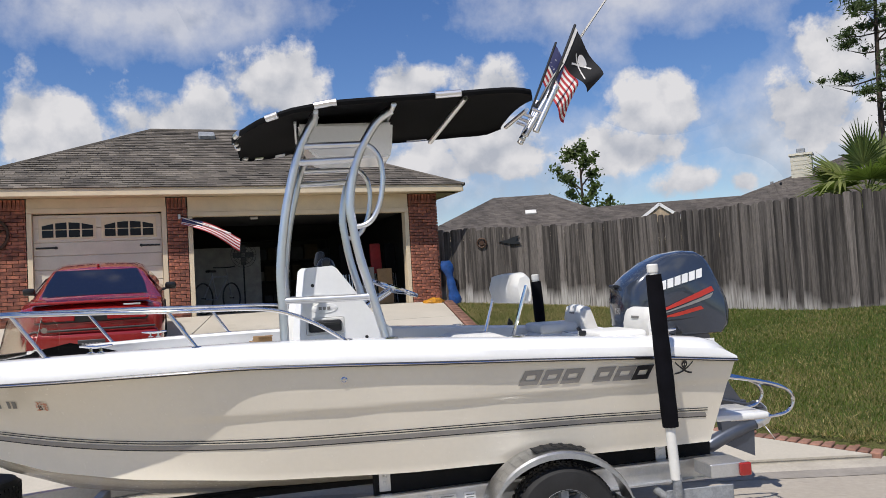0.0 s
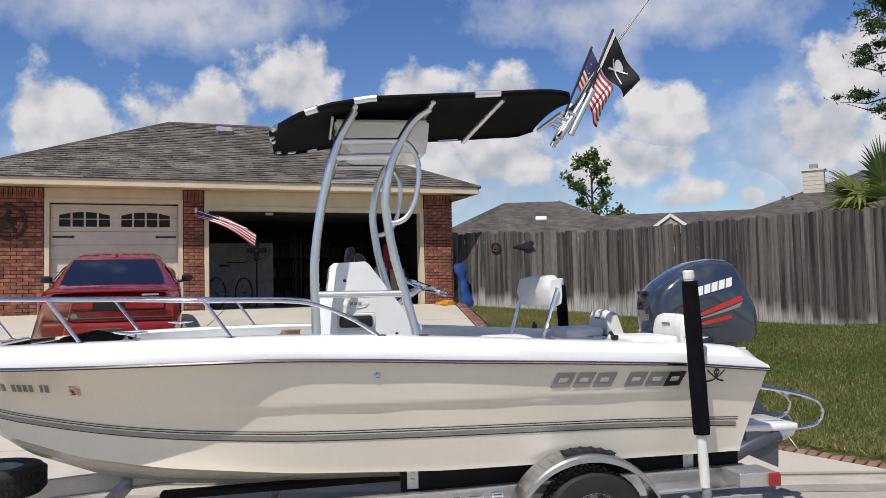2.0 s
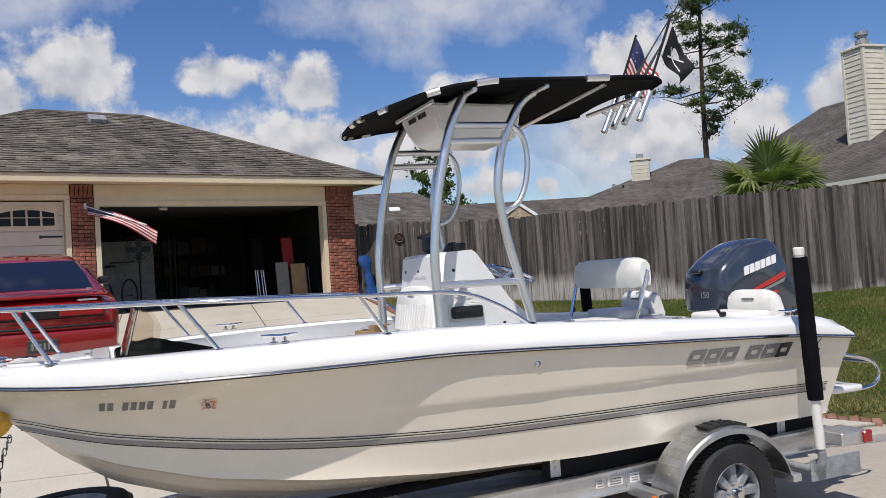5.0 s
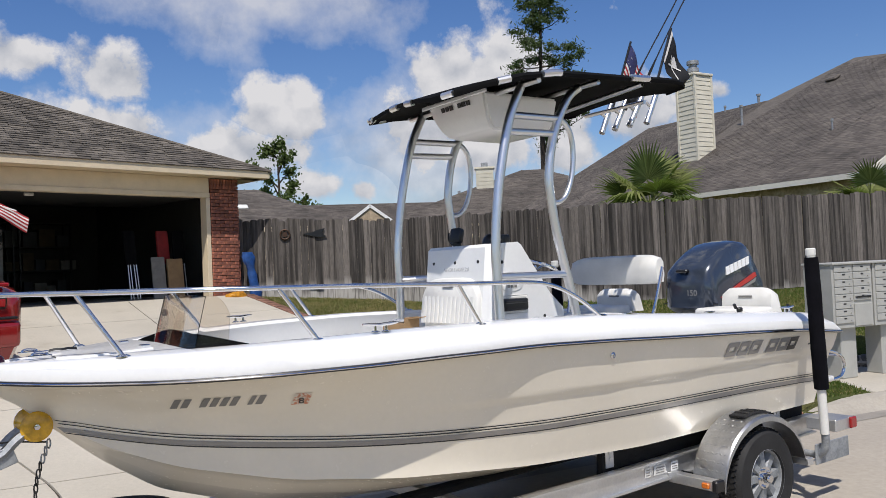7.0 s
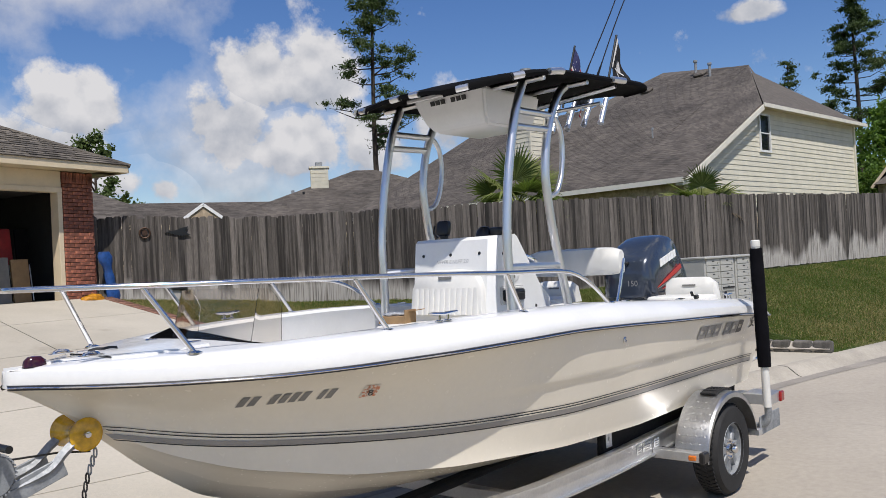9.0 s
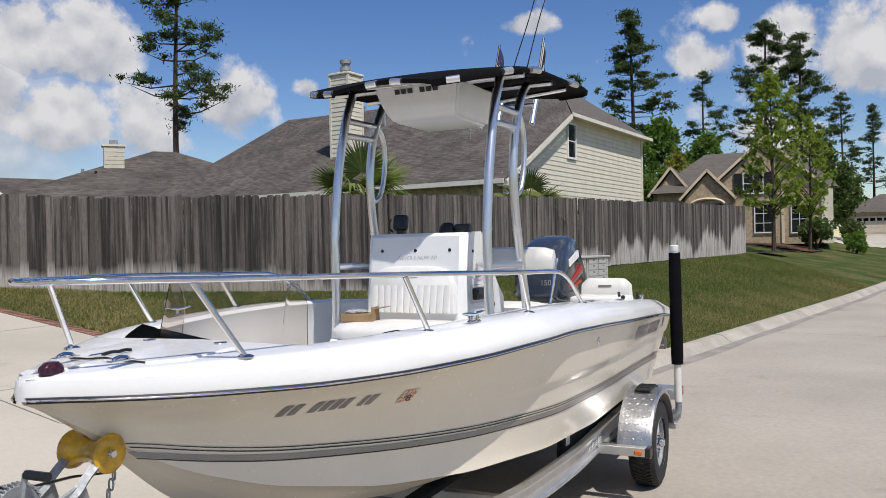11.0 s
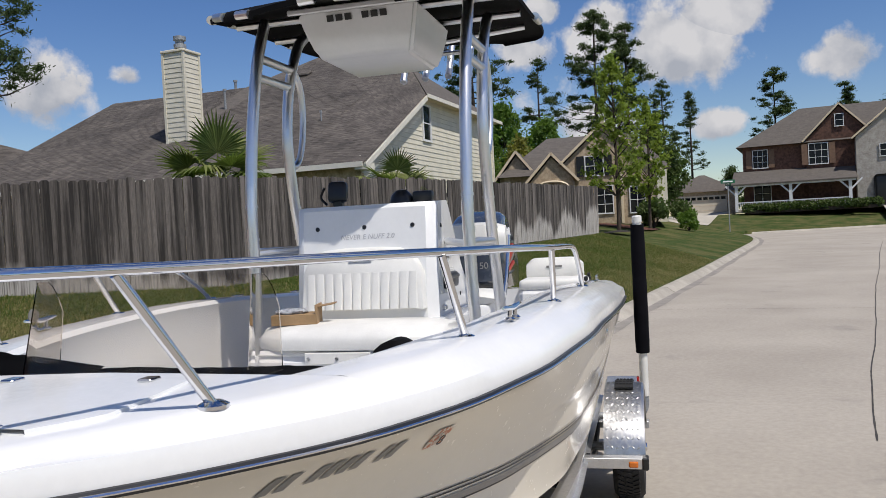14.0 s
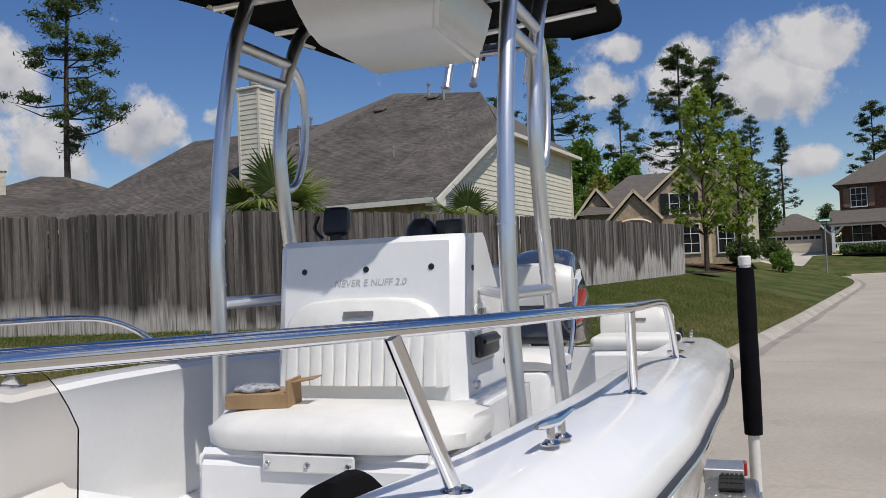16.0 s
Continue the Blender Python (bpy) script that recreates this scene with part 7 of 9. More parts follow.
for sx in (2.4, 3.7):
    shelf = thing("storage_shelf", GARAGE @ pose(sx, 5.7, FLOOR), "tall dark shelf stacked with boxes at the back wall", "shelf", "garage shelves")
    for x in (-0.58, 0.58):
        for y in (-0.2, 0.2):
            part("upright", boxed((x, y, 0.95), (0.04, 0.04, 1.9)), BLACK, shelf)
    for z in (0.15, 0.72, 1.28, 1.85):
        # shelf boards take the same near-black that imitates shade
        part("board", boxed((0, 0, z), (1.2, 0.45, 0.03)), SHADED_IN, shelf)
    for z in (0.165, 0.735, 1.295):
        x = -0.5
        while x < 0.45:
            w, h = rnd.uniform(0.18, 0.38), rnd.uniform(0.18, 0.42)
            bb = boxed((0, 0, h / 2), (w, 0.36, h), 0.008)
            solo("storage_box", bb, rnd.choice(BOXC), "storage box on a garage shelf, colour darkened for shade", "box", "garage boxes", m=GARAGE @ pose(sx + x + w / 2, 5.7, FLOOR + z, 0, 0, rnd.uniform(-4, 4)))
            x += w + 0.03
b = boxed((0, 0, 0.95), (0.62, 0.06, 1.55), 0.01)
solo("leaning_board", boxed((0, 0, 0.42), (0.28, 0.03, 0.84), 0.004), BOXC[3], "white board leaning in the garage opening, darkened for shade", "board", m=GARAGE @ pose(4.02, 0.62, FLOOR, -6, 0, 0))
solo("leaning_carton", boxed((0, 0, 0.40), (0.34, 0.05, 0.80), 0.004), CARDBOARD, "flat brown carton leaning on the garage wall", "carton", m=GARAGE @ pose(4.42, 0.7, FLOOR, -6, 0, 0))
FCH = material("red_canvas", (0.30, 0.02, 0.02), 0.8, vary=0.15)
for i, (x, mat) in enumerate(((3.62, CANVAS), (4.30, FCH), (4.62, CANVAS))):
    fc = thing("folded_chair", GARAGE @ pose(x, 0.85, FLOOR, -7, 0, 8 - 8 * i), "folded camping chair hanging with its pale tubes", "folding chair", "folded chairs")
    for dx in (-0.10, -0.04, 0.05, 0.11):
        part("tube", rod(bmesh.new(), (dx, 0, 0.02), (dx * 0.8, 0.02, 1.15), 0.010, 6), ALU, fc)
    part("canvas", boxed((0, 0.03, 1.05), (0.26, 0.09, 0.70), 0.04, None, 2), mat, fc)
solo("wall_cabinet", boxed((0, 0, 0), (1.3, 0.4, 0.9), 0.01), BOXC[3], "pale cupboard against the inner side wall, darkened for shade", "cabinet", m=GARAGE @ pose(0.9, 5.6, FLOOR + 0.45))
solo("white_sheet", boxed((0, 0, 0.75), (2.0, 0.04, 1.6), 0.005), material("grey_panel", (0.40, 0.39, 0.37), 0.7), "grey panel standing behind the bicycle", "panel", m=GARAGE @ pose(1.05, 3.4, FLOOR))

# ---- fence ornaments ----
b = bmesh.new()
loft(b, [[(-0.26, 0, 0.02), (-0.05, 0, 0.06), (0.05, 0, 0.10), (0.20, 0, 0.13), (0.14, 0, 0.02), (0.24, 0, -0.05), (0.05, 0, -0.06), (-0.10, 0, -0.02)], [(-0.26, 0.02, 0.02), (-0.05, 0.03, 0.06), (0.05, 0.03, 0.10), (0.20, 0.02, 0.13), (0.14, 0.03, 0.02), (0.24, 0.02, -0.05), (0.05, 0.03, -0.06), (-0.10, 0.03, -0.02)]])
solo("metal_bird", b, BLACK, "dark metal flying bird hung on the fence", "ornament", m=pose(1.22, 17.60, 2.72, 0, 0, -13))
b = tube(bmesh.new(), [(0.10 * math.cos(a), 0, 0.10 * math.sin(a)) for a in span(0, 2 * math.pi, 24)], 0.018, 6, False)
lathe(b, [(0, -0.01), (0.055, -0.01), (0.055, 0.01), (0, 0.01)], 12, pose(0, 0, 0, 90, 0, 0))
solo("fence_medallion", b, RUST, "round rusty medallion hung on the fence", "ornament", m=pose(0.60, 17.75, 2.74, 0, 0, -13))
b = boxed((0, 0, 0), (0.30, 0.03, 0.06), 0.01)
loft(b, [[(-0.1, 0, -0.03), (0.1, 0, -0.03), (0.12, 0, 0.07), (-0.02, 0, 0.03)], [(-0.1, 0.02, -0.03), (0.1, 0.02, -0.03), (0.12, 0.02, 0.07), (-0.02, 0.02, 0.03)]])
solo("metal_fish", b, BLACK, "dark metal fish hung low on the fence", "ornament", m=pose(1.20, 17.61, 1.60, 0, 0, -13))

# ---- cluster of letter boxes on its paved stand ----
pad = solo("pavement_pad", boxed((6.5, 8.45, 0.09), (2.4, 1.72, 0.10), 0.01), DRIVEC, "pale concrete pad behind the kerb", "pad", kind="structure")
MAILGREY = material("pale_grey_powder_coat", (0.44, 0.44, 0.41), 0.5, 0.1, vary=0.05, scale=4, fine=60)
for ux in (0.0, 0.80):
    mail = thing("mailbox_cluster", pose(5.62 + ux, 8.40, 0.14), "pale grey cluster of small locked letter boxes on a stand", "mailbox", "letter boxes")
    body = part("cabinet", boxed((0.39, 0.24, 1.12), (0.77, 0.46, 0.86), 0.006), MAILGREY, mail)
    part("roof_lip", boxed((0.39, 0.23, 1.56), (0.80, 0.52, 0.03), 0.006), MAILGREY, mail)
    part("pedestal", boxed((0.39, 0.24, 0.345), (0.30, 0.26, 0.69), 0.01), MAILGREY, mail)
    for c in range(2):
        rows = 8 if c == 0 else 5
        for r in range(rows):
            z = 1.49 - r * 0.098
            d = part("box_door", boxed((0.21 + c * 0.36, 0.002, z), (0.335, 0.018, 0.088), 0.004), MAILGREY, mail)
            part("lock", lathe(bmesh.new(), [(0, 0.006), (0.010, 0.005), (0.012, 0), (0, 0)], 8, pose(0.32 + c * 0.36, -0.007, z - 0.012, 90, 0, 0)), STEEL, d)
            part("number_bar", boxed((0.21 + c * 0.36, -0.008, z + 0.018), (0.05, 0.003, 0.018)), DARKLINE, d)
        if c == 1:
            part("parcel_door", boxed((0.57, 0.002, 0.86), (0.335, 0.018, 0.30), 0.004), MAILGREY, mail)
    part("outgoing_slot", boxed((0.57, -0.01, 1.10), (0.30, 0.02, 0.025), 0.005), BLACK, mail)
STONE = material("grey_edging_stone", (0.15, 0.14, 0.125), 0.9, vary=0.25, scale=7, fine=40, bump=0.006, instance=0.3)
edge_st = thing("stone_edging", pose(0, 0, 0), "low row of rough grey edging stones round the pad", "edging", kind="structure")
STONE_ME = []
for i in range(4):
    bb = boxed((0, 0, 0), (0.27, 0.17, 0.20), 0.03, None, 2)
    for v in bb.verts:
        v.co += Vector((noise.noise(v.co * 9 + Vector((i, 0, 0))), noise.noise(v.co * 9 + Vector((0, i, 3))), noise.noise(v.co * 9 + Vector((0, 5, i))))) * 0.02
    STONE_ME.append(finish(bb, "stone", STONE, 60))
rnd = random.Random(4)
pathst = smooth_path([(5.35, 9.35, 0), (6.3, 9.42, 0), (7.0, 9.28, 0), (7.38, 8.95, 0), (7.46, 8.35, 0), (7.58, 7.85, 0), (7.64, 7.62, 0)], 14)
part("stone_bedding", tube(bmesh.new(), [p + Vector((0, 0, 0.20)) for p in pathst], 0.105, 4), MORTAR, edge_st, "pale mortar between the stones")
acc = 0.0
for a, c in zip(pathst, pathst[1:]):
    acc += (c - a).length
    if acc > 0.285:
        acc = 0
        o = new("stone", rnd.choice(STONE_ME))
        o.parent = edge_st
        o.matrix_basis = pose(c.x, c.y, 0.22, rnd.uniform(-3, 3), rnd.uniform(-3, 3), math.degrees(math.atan2((c - a).y, (c - a).x)) + rnd.uniform(-5, 5))

# ---- neighbouring house with the cream siding ----
N = pose(17.3, 16.9, 0, 0, 0, 5)
nb = thing("neighbour_house", N, "two-storey house with cream clapboard wall and large brown-grey roof", "house")


def west(u, v, up=0.0):
    return (u, v, 4.3 + 0.51 * u + up)


b = bmesh.new()
poly = [west(-0.5, -0.35), west(5.1, -0.35), west(10.4, 2.6), west(12.4, 7.95), west(8.9, 9.96), west(9.1, 17.7), west(-0.5, 17.7)]
vs = [b.verts.new(p) for p in poly]
b.faces.new(vs)
nroof = part("roof", b, ROOF_FAR, nb, "brown-grey shingle roof")
l0, l1, r0, r1 = Vector(west(-0.5, 17.6, 0.01)), Vector(west(8.9, 17.6, 0.01)), Vector(west(-0.5, 9.96, 0.01)), Vector(west(8.9, 9.96, 0.01))
NTRIM = material("off_white_trim", (0.72, 0.69, 0.60), 0.55, vary=0.05, scale=3, fine=40)
ROOF_N = material("brown_shingle", (0.120, 0.103, 0.089), 0.9, vary=0.2, scale=0.7, fine=30, island=0.30, bump=0.004, bump_scale=60)
shingles(((l0, l1), (r0, r1)), 0.145, 0.24, "shingles", nroof, ROOF_N, 5, 0.008)
shingles(((r0, Vector(west(12.0, 8.0, 0.01))), (Vector(west(-0.5, 2.6, 0.01)), Vector(west(10.4, 2.6, 0.01)))), 0.145, 0.24, "shingles", nroof, ROOF_N, 6, 0.008)
shingles(((Vector(west(-0.5, 2.6, 0.01)), Vector(west(10.3, 2.6, 0.01))), (Vector(west(-0.5, -0.33, 0.01)), Vector(west(5.0, -0.33, 0.01)))), 0.145, 0.24, "shingles", nroof, ROOF_N, 7, 0.008)
b = bmesh.new()
e0, e1 = (5.1, -0.40, 6.90), (15.0, -0.40, 6.90)
apex = west(10.4, 2.6)
b.faces.new([b.verts.new(p) for p in (e0, e1, (12.2, 3.2, 9.6), apex)])
b.faces.new([b.verts.new(p) for p in (e1, (15.0, 9, 6.9), (12.4, 7.95, 10.6), (12.2, 3.2, 9.6))])
part("roof", b, ROOF_FAR, nb, "darker shingled hip of the roof")
# clapboard wall facing the street
b = bmesh.new()
wall_pts = [(0, 1.2), (14.5, 1.2), (14.5, 6.9), (5.1, 6.9), (0.0, 4.25)]
loft(b, [[(x, y, z) for x, z in wall_pts] for y in (0.03, 0.2)])
part("wall", b, SIDING, nb)
z = 2.9
while z < 6.85:
    x0 = 0.0 if z < 4.2 else (z - 4.25 + 0.19) / 0.51 + 0.10
    bb = bmesh.new()
    loft(bb, [[(x, 0.028, z + 0.185), (x, 0.012, z + 0.185), (x, -0.006, z), (x, 0.028, z)] for x in (x0, 14.5)])
    part("clapboard", bb, SIDING, nb)
    z += 0.18
part("corner_board", boxed((14.5, -0.01, 4.0), (0.14, 0.10, 5.7)), SIDING, nb)
part("rake_board", boxed((2.33, -0.385, 5.37), (6.25, 0.05, 0.17), 0, Matrix.Rotation(-math.atan2(2.83, 5.55), 4, "Y")), NTRIM, nb, "off-white rake board")
part("fascia", boxed((10.05, -0.42, 6.87), (9.9, 0.05, 0.14)), NTRIM, nb)
part("soffit", boxed((10.05, -0.20, 6.86), (9.9, 0.42, 0.03)), TRIM, nb)
part("eave_return", boxed((-0.15, -0.20, 3.97), (0.62, 0.40, 0.22)), NTRIM, nb)
part("fascia", boxed((-0.52, 8.7, 4.02), (0.05, 18.0, 0.16)), NTRIM, nb)
part("brick_course", boxed((7.2, -0.02, 2.0), (14.3, 0.08, 1.75)), BRICK_TAN, nb)
part("west_wall", boxed((0.10, 8.8, 2.7), (0.2, 17.6, 2.9)), BRICK_TAN, nb)


def window(parent, m, w, h, cols=1, rows=2, frame_mat=WHITE, name="window"):
    """a sash window in the plane y = 0, facing -y"""
    win = part(name, boxed((0, 0.03, 0), (w, 0.02, h)), WINDOW, parent, m=m)
    t = 0.06
    for x, z, sx, sz in ((0, h / 2, w + 2 * t, t), (0, -h / 2, w + 2 * t, t * 1.3), (-w / 2, 0, t, h), (w / 2, 0, t, h)):
        part("frame", boxed((x, -0.005, z), (sx, 0.06, sz)), frame_mat, win)
    for i in range(1, cols):
        part("bar", boxed((-w / 2 + w * i / cols, 0.01, 0), (0.03, 0.03, h)), frame_mat, win)
    for i in range(1, rows):
        part("bar", boxed((0, 0.01, -h / 2 + h * i / rows), (w, 0.03, 0.035)), frame_mat, win)
    return win


window(nb, pose(5.85, -0.03, 5.95), 0.78, 1.35)
window(nb, pose(9.3, -0.06, 2.75), 0.9, 0.5, 2, 1)
for u, v, h, r in ((10.0, 4.2, 0.55, 0.06), (10.6, 5.2, 0.65, 0.06), (6.2, 9.2, 0.8, 0.05), (5.3, 10.3, 0.55, 0.05), (9.1, 10.6, 0.3, 0.06), (3.5, 3.2, 0.35, 0.03), (8.7, 12.2, 0.25, 0.04)):
    x, y, z = west(u, v)
    b = rod(bmesh.new(), (x, y, z - 0.1), (x, y, z + h), r, 8)
    tube(b, [(x, y, z + h - 0.04), (x, y, z + h + 0.05)], r * 1.6, 8)
    part("vent_pipe", b, GALV, nroof, "grey roof vent pipe")
for u, v in ((9.6, 7.2), (10.4, 4.9)):
    x, y, z = west(u, v)
    part("turtle_vent", boxed((x, y, z + 0.10), (0.5, 0.5, 0.14), 0.05, Matrix.Rotation(-0.47, 4, "Y")), ROOF_FAR, nroof)
# chimney in the same siding
cx, cy = 3.35, 9.15
chim = part("chimney", boxed((cx, cy, 7.15), (0.95, 0.95, 4.2)), SIDING, nb, "square chimney clad in cream siding")
z = 5.6
while z < 9.2:
    for s, r in ((0, 0), (1, 90), (2, 180), (3, 270)):
        bb = bmesh.new()
        loft(bb, [[(x, -0.478, z + 0.18), (x, -0.485, z + 0.18), (x, -0.50, z), (x, -0.478, z)] for x in (-0.46, 0.46)])
        part("clapboard", bb, SIDING, chim, m=pose(cx, cy, 0, 0, 0, r))
    z += 0.19
for sx in (-1, 1):
    for sy in (-1, 1):
        part("corner_board", boxed((cx + sx * 0.47, cy + sy * 0.47, 7.35), (0.10, 0.10, 3.8)), SIDING, chim)
part("chimney_top", boxed((cx, cy, 9.28), (1.10, 1.10, 0.10), 0.02), SIDING, chim)
part("flue_cap", lathe(bmesh.new(), [(0, 0.62), (0.24, 0.60), (0.24, 0.45), (0.17, 0.44), (0.17, 0.30), (0.24, 0.29), (0.24, 0.14), (0.17, 0.13), (0.17, 0.0), (0, 0)], 14, pose(cx, cy, 9.33)), GALV, chim, "round metal flue cap")

# ---- hipped roofs of the houses behind the fence ----


def hip_house(name, m, w, d, eave, rise, hip, label, wallm=BRICK_TAN, roofm=ROOF_FAR, base=1.2, over=0.45):
    h = thing(name, m, label, "house")
    b = bmesh.new()
    loft(b, [[(-w / 2, -d / 2, z), (w / 2, -d / 2, z), (w / 2, d / 2, z), (-w / 2, d / 2, z)] for z in (base, eave)])
    part("wall", b, wallm, h)
    b = bmesh.new()
    W, D = w / 2 + over, d / 2 + over
    q = [(-W, -D, eave), (W, -D, eave), (W, D, eave), (-W, D, eave), (-W + hip, 0, eave + rise), (W - hip, 0, eave + rise)]
    v = [b.verts.new(p) for p in q]
    for f in ((0, 1, 5, 4), (1, 2, 5), (2, 3, 4, 5), (3, 0, 4), (3, 2, 1, 0)):
        b.faces.new([v[i] for i in f])
    r = part("roof", b, roofm, h, "shingled hip roof")
    P = [Vector(p) for p in q]
    shingles(((P[0] + Vector((0, 0, 0.01)), P[4] + Vector((0, 0, 0.01))), (P[1] + Vector((0, 0, 0.01)), P[5] + Vector((0, 0, 0.01)))), 0.15, 0.26, "shingles", r, ROOF_N, 9, 0.009)
    for y, a in ((-D, 0),):
        part("fascia", boxed((0, y - 0.01, eave - 0.06), (2 * W, 0.04, 0.2)), TRIM, h)
    return h, r


h, r = hip_house("brick_house", pose(3.2, 38.8, 0, 0, 0, -3), 9.0, 8.0, 3.9, 2.05, 3.6, "low brick house with brown-grey hip roof behind the fence")
part("roof_vent", boxed((0.3, -2.2, 4.95), (0.5, 0.4, 0.15), 0.03, Matrix.Rotation(0.45, 4, "X")), PVC, r)
h, r = hip_house("brick_house", pose(11.0, 39.5, 0, 0, 0, -12), 17.0, 9.0, 3.4, 1.95, 4.0, "long low house with a small white-edged gable")
b = bmesh.new()
loft(b, [[(-0.95, y, 3.9), (0.95, y, 3.9), (0, y, 4.62)] for y in (-4.3, -1.0)])
g = part("gable", b, BRICK_TAN, h, m=pose(-1.2, 0, 0.22))
for s in (1, -1):
    part("gable_trim", boxed((s * 0.52, -4.33, 4.30), (1.32, 0.06, 0.13), 0, Matrix.Rotation(s * 0.63, 4, "Y")), WHITE, g)
for x, z in ((-5.5, 5.4), (4.5, 5.45)):
    part("vent_pipe", rod(bmesh.new(), (x, -0.4, z - 0.4), (x, -0.4, z + 0.35), 0.06, 8), BLACK, r)
h, r = hip_house("brick_house", pose(20.0, 39.6, 0, 0, 0, -28), 16.0, 14.0, 3.9, 3.3, 7.9, "house with a tall brown hip roof and small cream chimney")
c = part("chimney", boxed((-2.6, -2.3, 6.35), (0.92, 0.7, 1.5), 0.02), SIDING, h, "small cream chimney")
part("chimney_cap", boxed((-2.6, -2.3, 7.13), (1.06, 0.84, 0.09)), SIDING, c)
for k in range(5):
    part("clapboard", boxed((-2.6, -2.66, 6.1 + 0.2 * k), (0.90, 0.024, 0.17), 0, pose(0, 0, 0, 5, 0, 0)), SIDING, c)
part("flue_cap", boxed((-2.6, -2.3, 7.31), (0.36, 0.36, 0.27), 0.03), GALV, c)
part("vent_pipe", rod(bmesh.new(), (-4.0, -2.3, 4.8), (-4.0, -2.3, 6.0), 0.08, 8), GALV, r)

# ---- tan brick house beyond the fence's end ----
t3 = thing("tan_brick_house", pose(45.2, 16.6, 1.75, 0, 0, -76), "tan brick house with gables and a white-framed window", "house")
# local x to the right along the front, y inwards
part("wall", boxed((-0.85, 4.0, 1.6), (9.9, 8.0, 3.4)), BRICK_TAN, t3)
b = bmesh.new()
loft(b, [[(-6.2, -0.5, 3.2), (4.5, -0.5, 3.2), (4.5, 8.5, 3.2), (-6.2, 8.5, 3.2)], [(-3.2, 3.9, 5.9), (2.4, 3.9, 5.9), (2.4, 4.1, 5.9), (-3.2, 4.1, 5.9)]])
part("roof", b, ROOF_FAR, t3, "grey-brown shingled hip roof")


def front_gable(parent, x, w, y0, eave, peak, depth, wallm, trim=TRIM, roofm=ROOF_FAR):
    b = bmesh.new()
    loft(b, [[(x - w / 2, y, -0.1), (x + w / 2, y, -0.1), (x + w / 2, y, eave), (x, y, peak), (x - w / 2, y, eave)] for y in (y0, y0 + depth)])
    part("gable_wall", b, wallm, parent)
    sl = math.atan2(peak - eave, w / 2)
    for s in (1, -1):
        ln = math.hypot(w / 2, peak - eave) + 0.5
        mid = Vector((x + s * (w / 4 + 0.15), 0, (peak + eave) / 2 - 0.0))
        part("gable_roof", boxed((mid.x, y0 + depth / 2 - 0.1, mid.z + 0.10), (ln, depth + 0.2, 0.08), 0, Matrix.Rotation(s * sl, 4, "Y")), roofm, parent)
        part("rake_board", boxed((mid.x, y0 - 0.225, mid.z + 0.05), (ln, 0.05, 0.15), 0, Matrix.Rotation(s * sl, 4, "Y")), trim, parent)


front_gable(t3, 0.5, 6.2, -0.8, 3.2, 6.0, 5, BRICK_TAN)
front_gable(t3, -2.65, 2.6, -1.5, 2.8, 4.2, 3, BRICK_TAN)
front_gable(t3, -5.0, 2.2, 0.4, 3.2, 4.6, 3, BRICK_TAN)
part("entry_arch", boxed((-2.65, -1.53, 1.2), (1.7, 0.08, 2.4), 0.05), BLACK, t3)
part("arch_stone", tube(bmesh.new(), [(-2.65 + 0.95 * math.cos(a), -1.56, 2.35 + 0.35 * math.sin(a)) for a in span(0.1, 3.04, 10)], 0.09, 6), TRIM, t3)
window(t3, pose(0.45, -0.85, 1.45), 1.0, 1.7, 2, 3)
window(t3, pose(2.4, -0.85, 1.35), 0.9, 1.6, 2, 2)
window(t3, pose(-0.1, -0.85, 3.55), 1.1, 1.2, 2, 2)
for x in (-0.95, 0.75):
    part("shutter", boxed((x, -0.86, 3.55), (0.45, 0.06, 1.25)), BLACK, t3)
part("corner_trim", boxed((1.5, -0.84, 1.5), (0.16, 0.07, 3.1)), TRIM, t3)
part("side_wing", boxed((3.95, 3.0, 1.5), (0.5, 7.0, 3.2)), SIDING, t3, "narrow cream siding wing")
part("downspout", boxed((3.62, -0.86, 1.5), (0.10, 0.08, 3.1)), SIDING, t3)
solo("mulch_bed", sheet(bmesh.new(), lambda x, y: (x, y, max(lawn_z(x, y), 1.2) + 0.05 + 0.05 * noise.noise(Vector((x, y, 0)))), span(40.6, 43.3, 6), span(12.5, 20, 12)), material("red_mulch", (0.16, 0.055, 0.03), 0.95, vary=0.3, fine=30), "red-brown mulch bed along the tan house", "flower bed", kind="structure")

# detached garage with its drive
g3 = thing("far_garage", pose(85.3, 15.6, 1.95, 0, 0, -83), "small house-end garage with pale door and hip roof", "garage")
part("wall", boxed((0, 3, 1.3), (6.6, 6, 2.6)), BRICK_TAN, g3)
b = bmesh.new()
loft(b, [[(-3.8, -0.5, 2.5), (3.8, -0.5, 2.5), (3.8, 6.5, 2.5), (-3.8, 6.5, 2.5)], [(-0.3, 2.9, 4.4), (0.3, 2.9, 4.4), (0.3, 3.1, 4.4), (-0.3, 3.1, 4.4)]])
part("roof", b, ROOF_FAR, g3)
d3 = part("garage_door", boxed((0, -0.06, 1.05), (4.9, 0.08, 2.1)), DOORP, g3, "pale cream garage door")
for i in range(8):
    part("pane", boxed((-2.1 + i * 0.6, -0.11, 1.78), (0.45, 0.02, 0.30)), WINDOW, d3)
for zz in (0.5, 1.0, 1.5):
    part("panel_joint", boxed((0, -0.105, zz), (4.9, 0.012, 0.03)), TRIM, d3)
drv = bmesh.new()
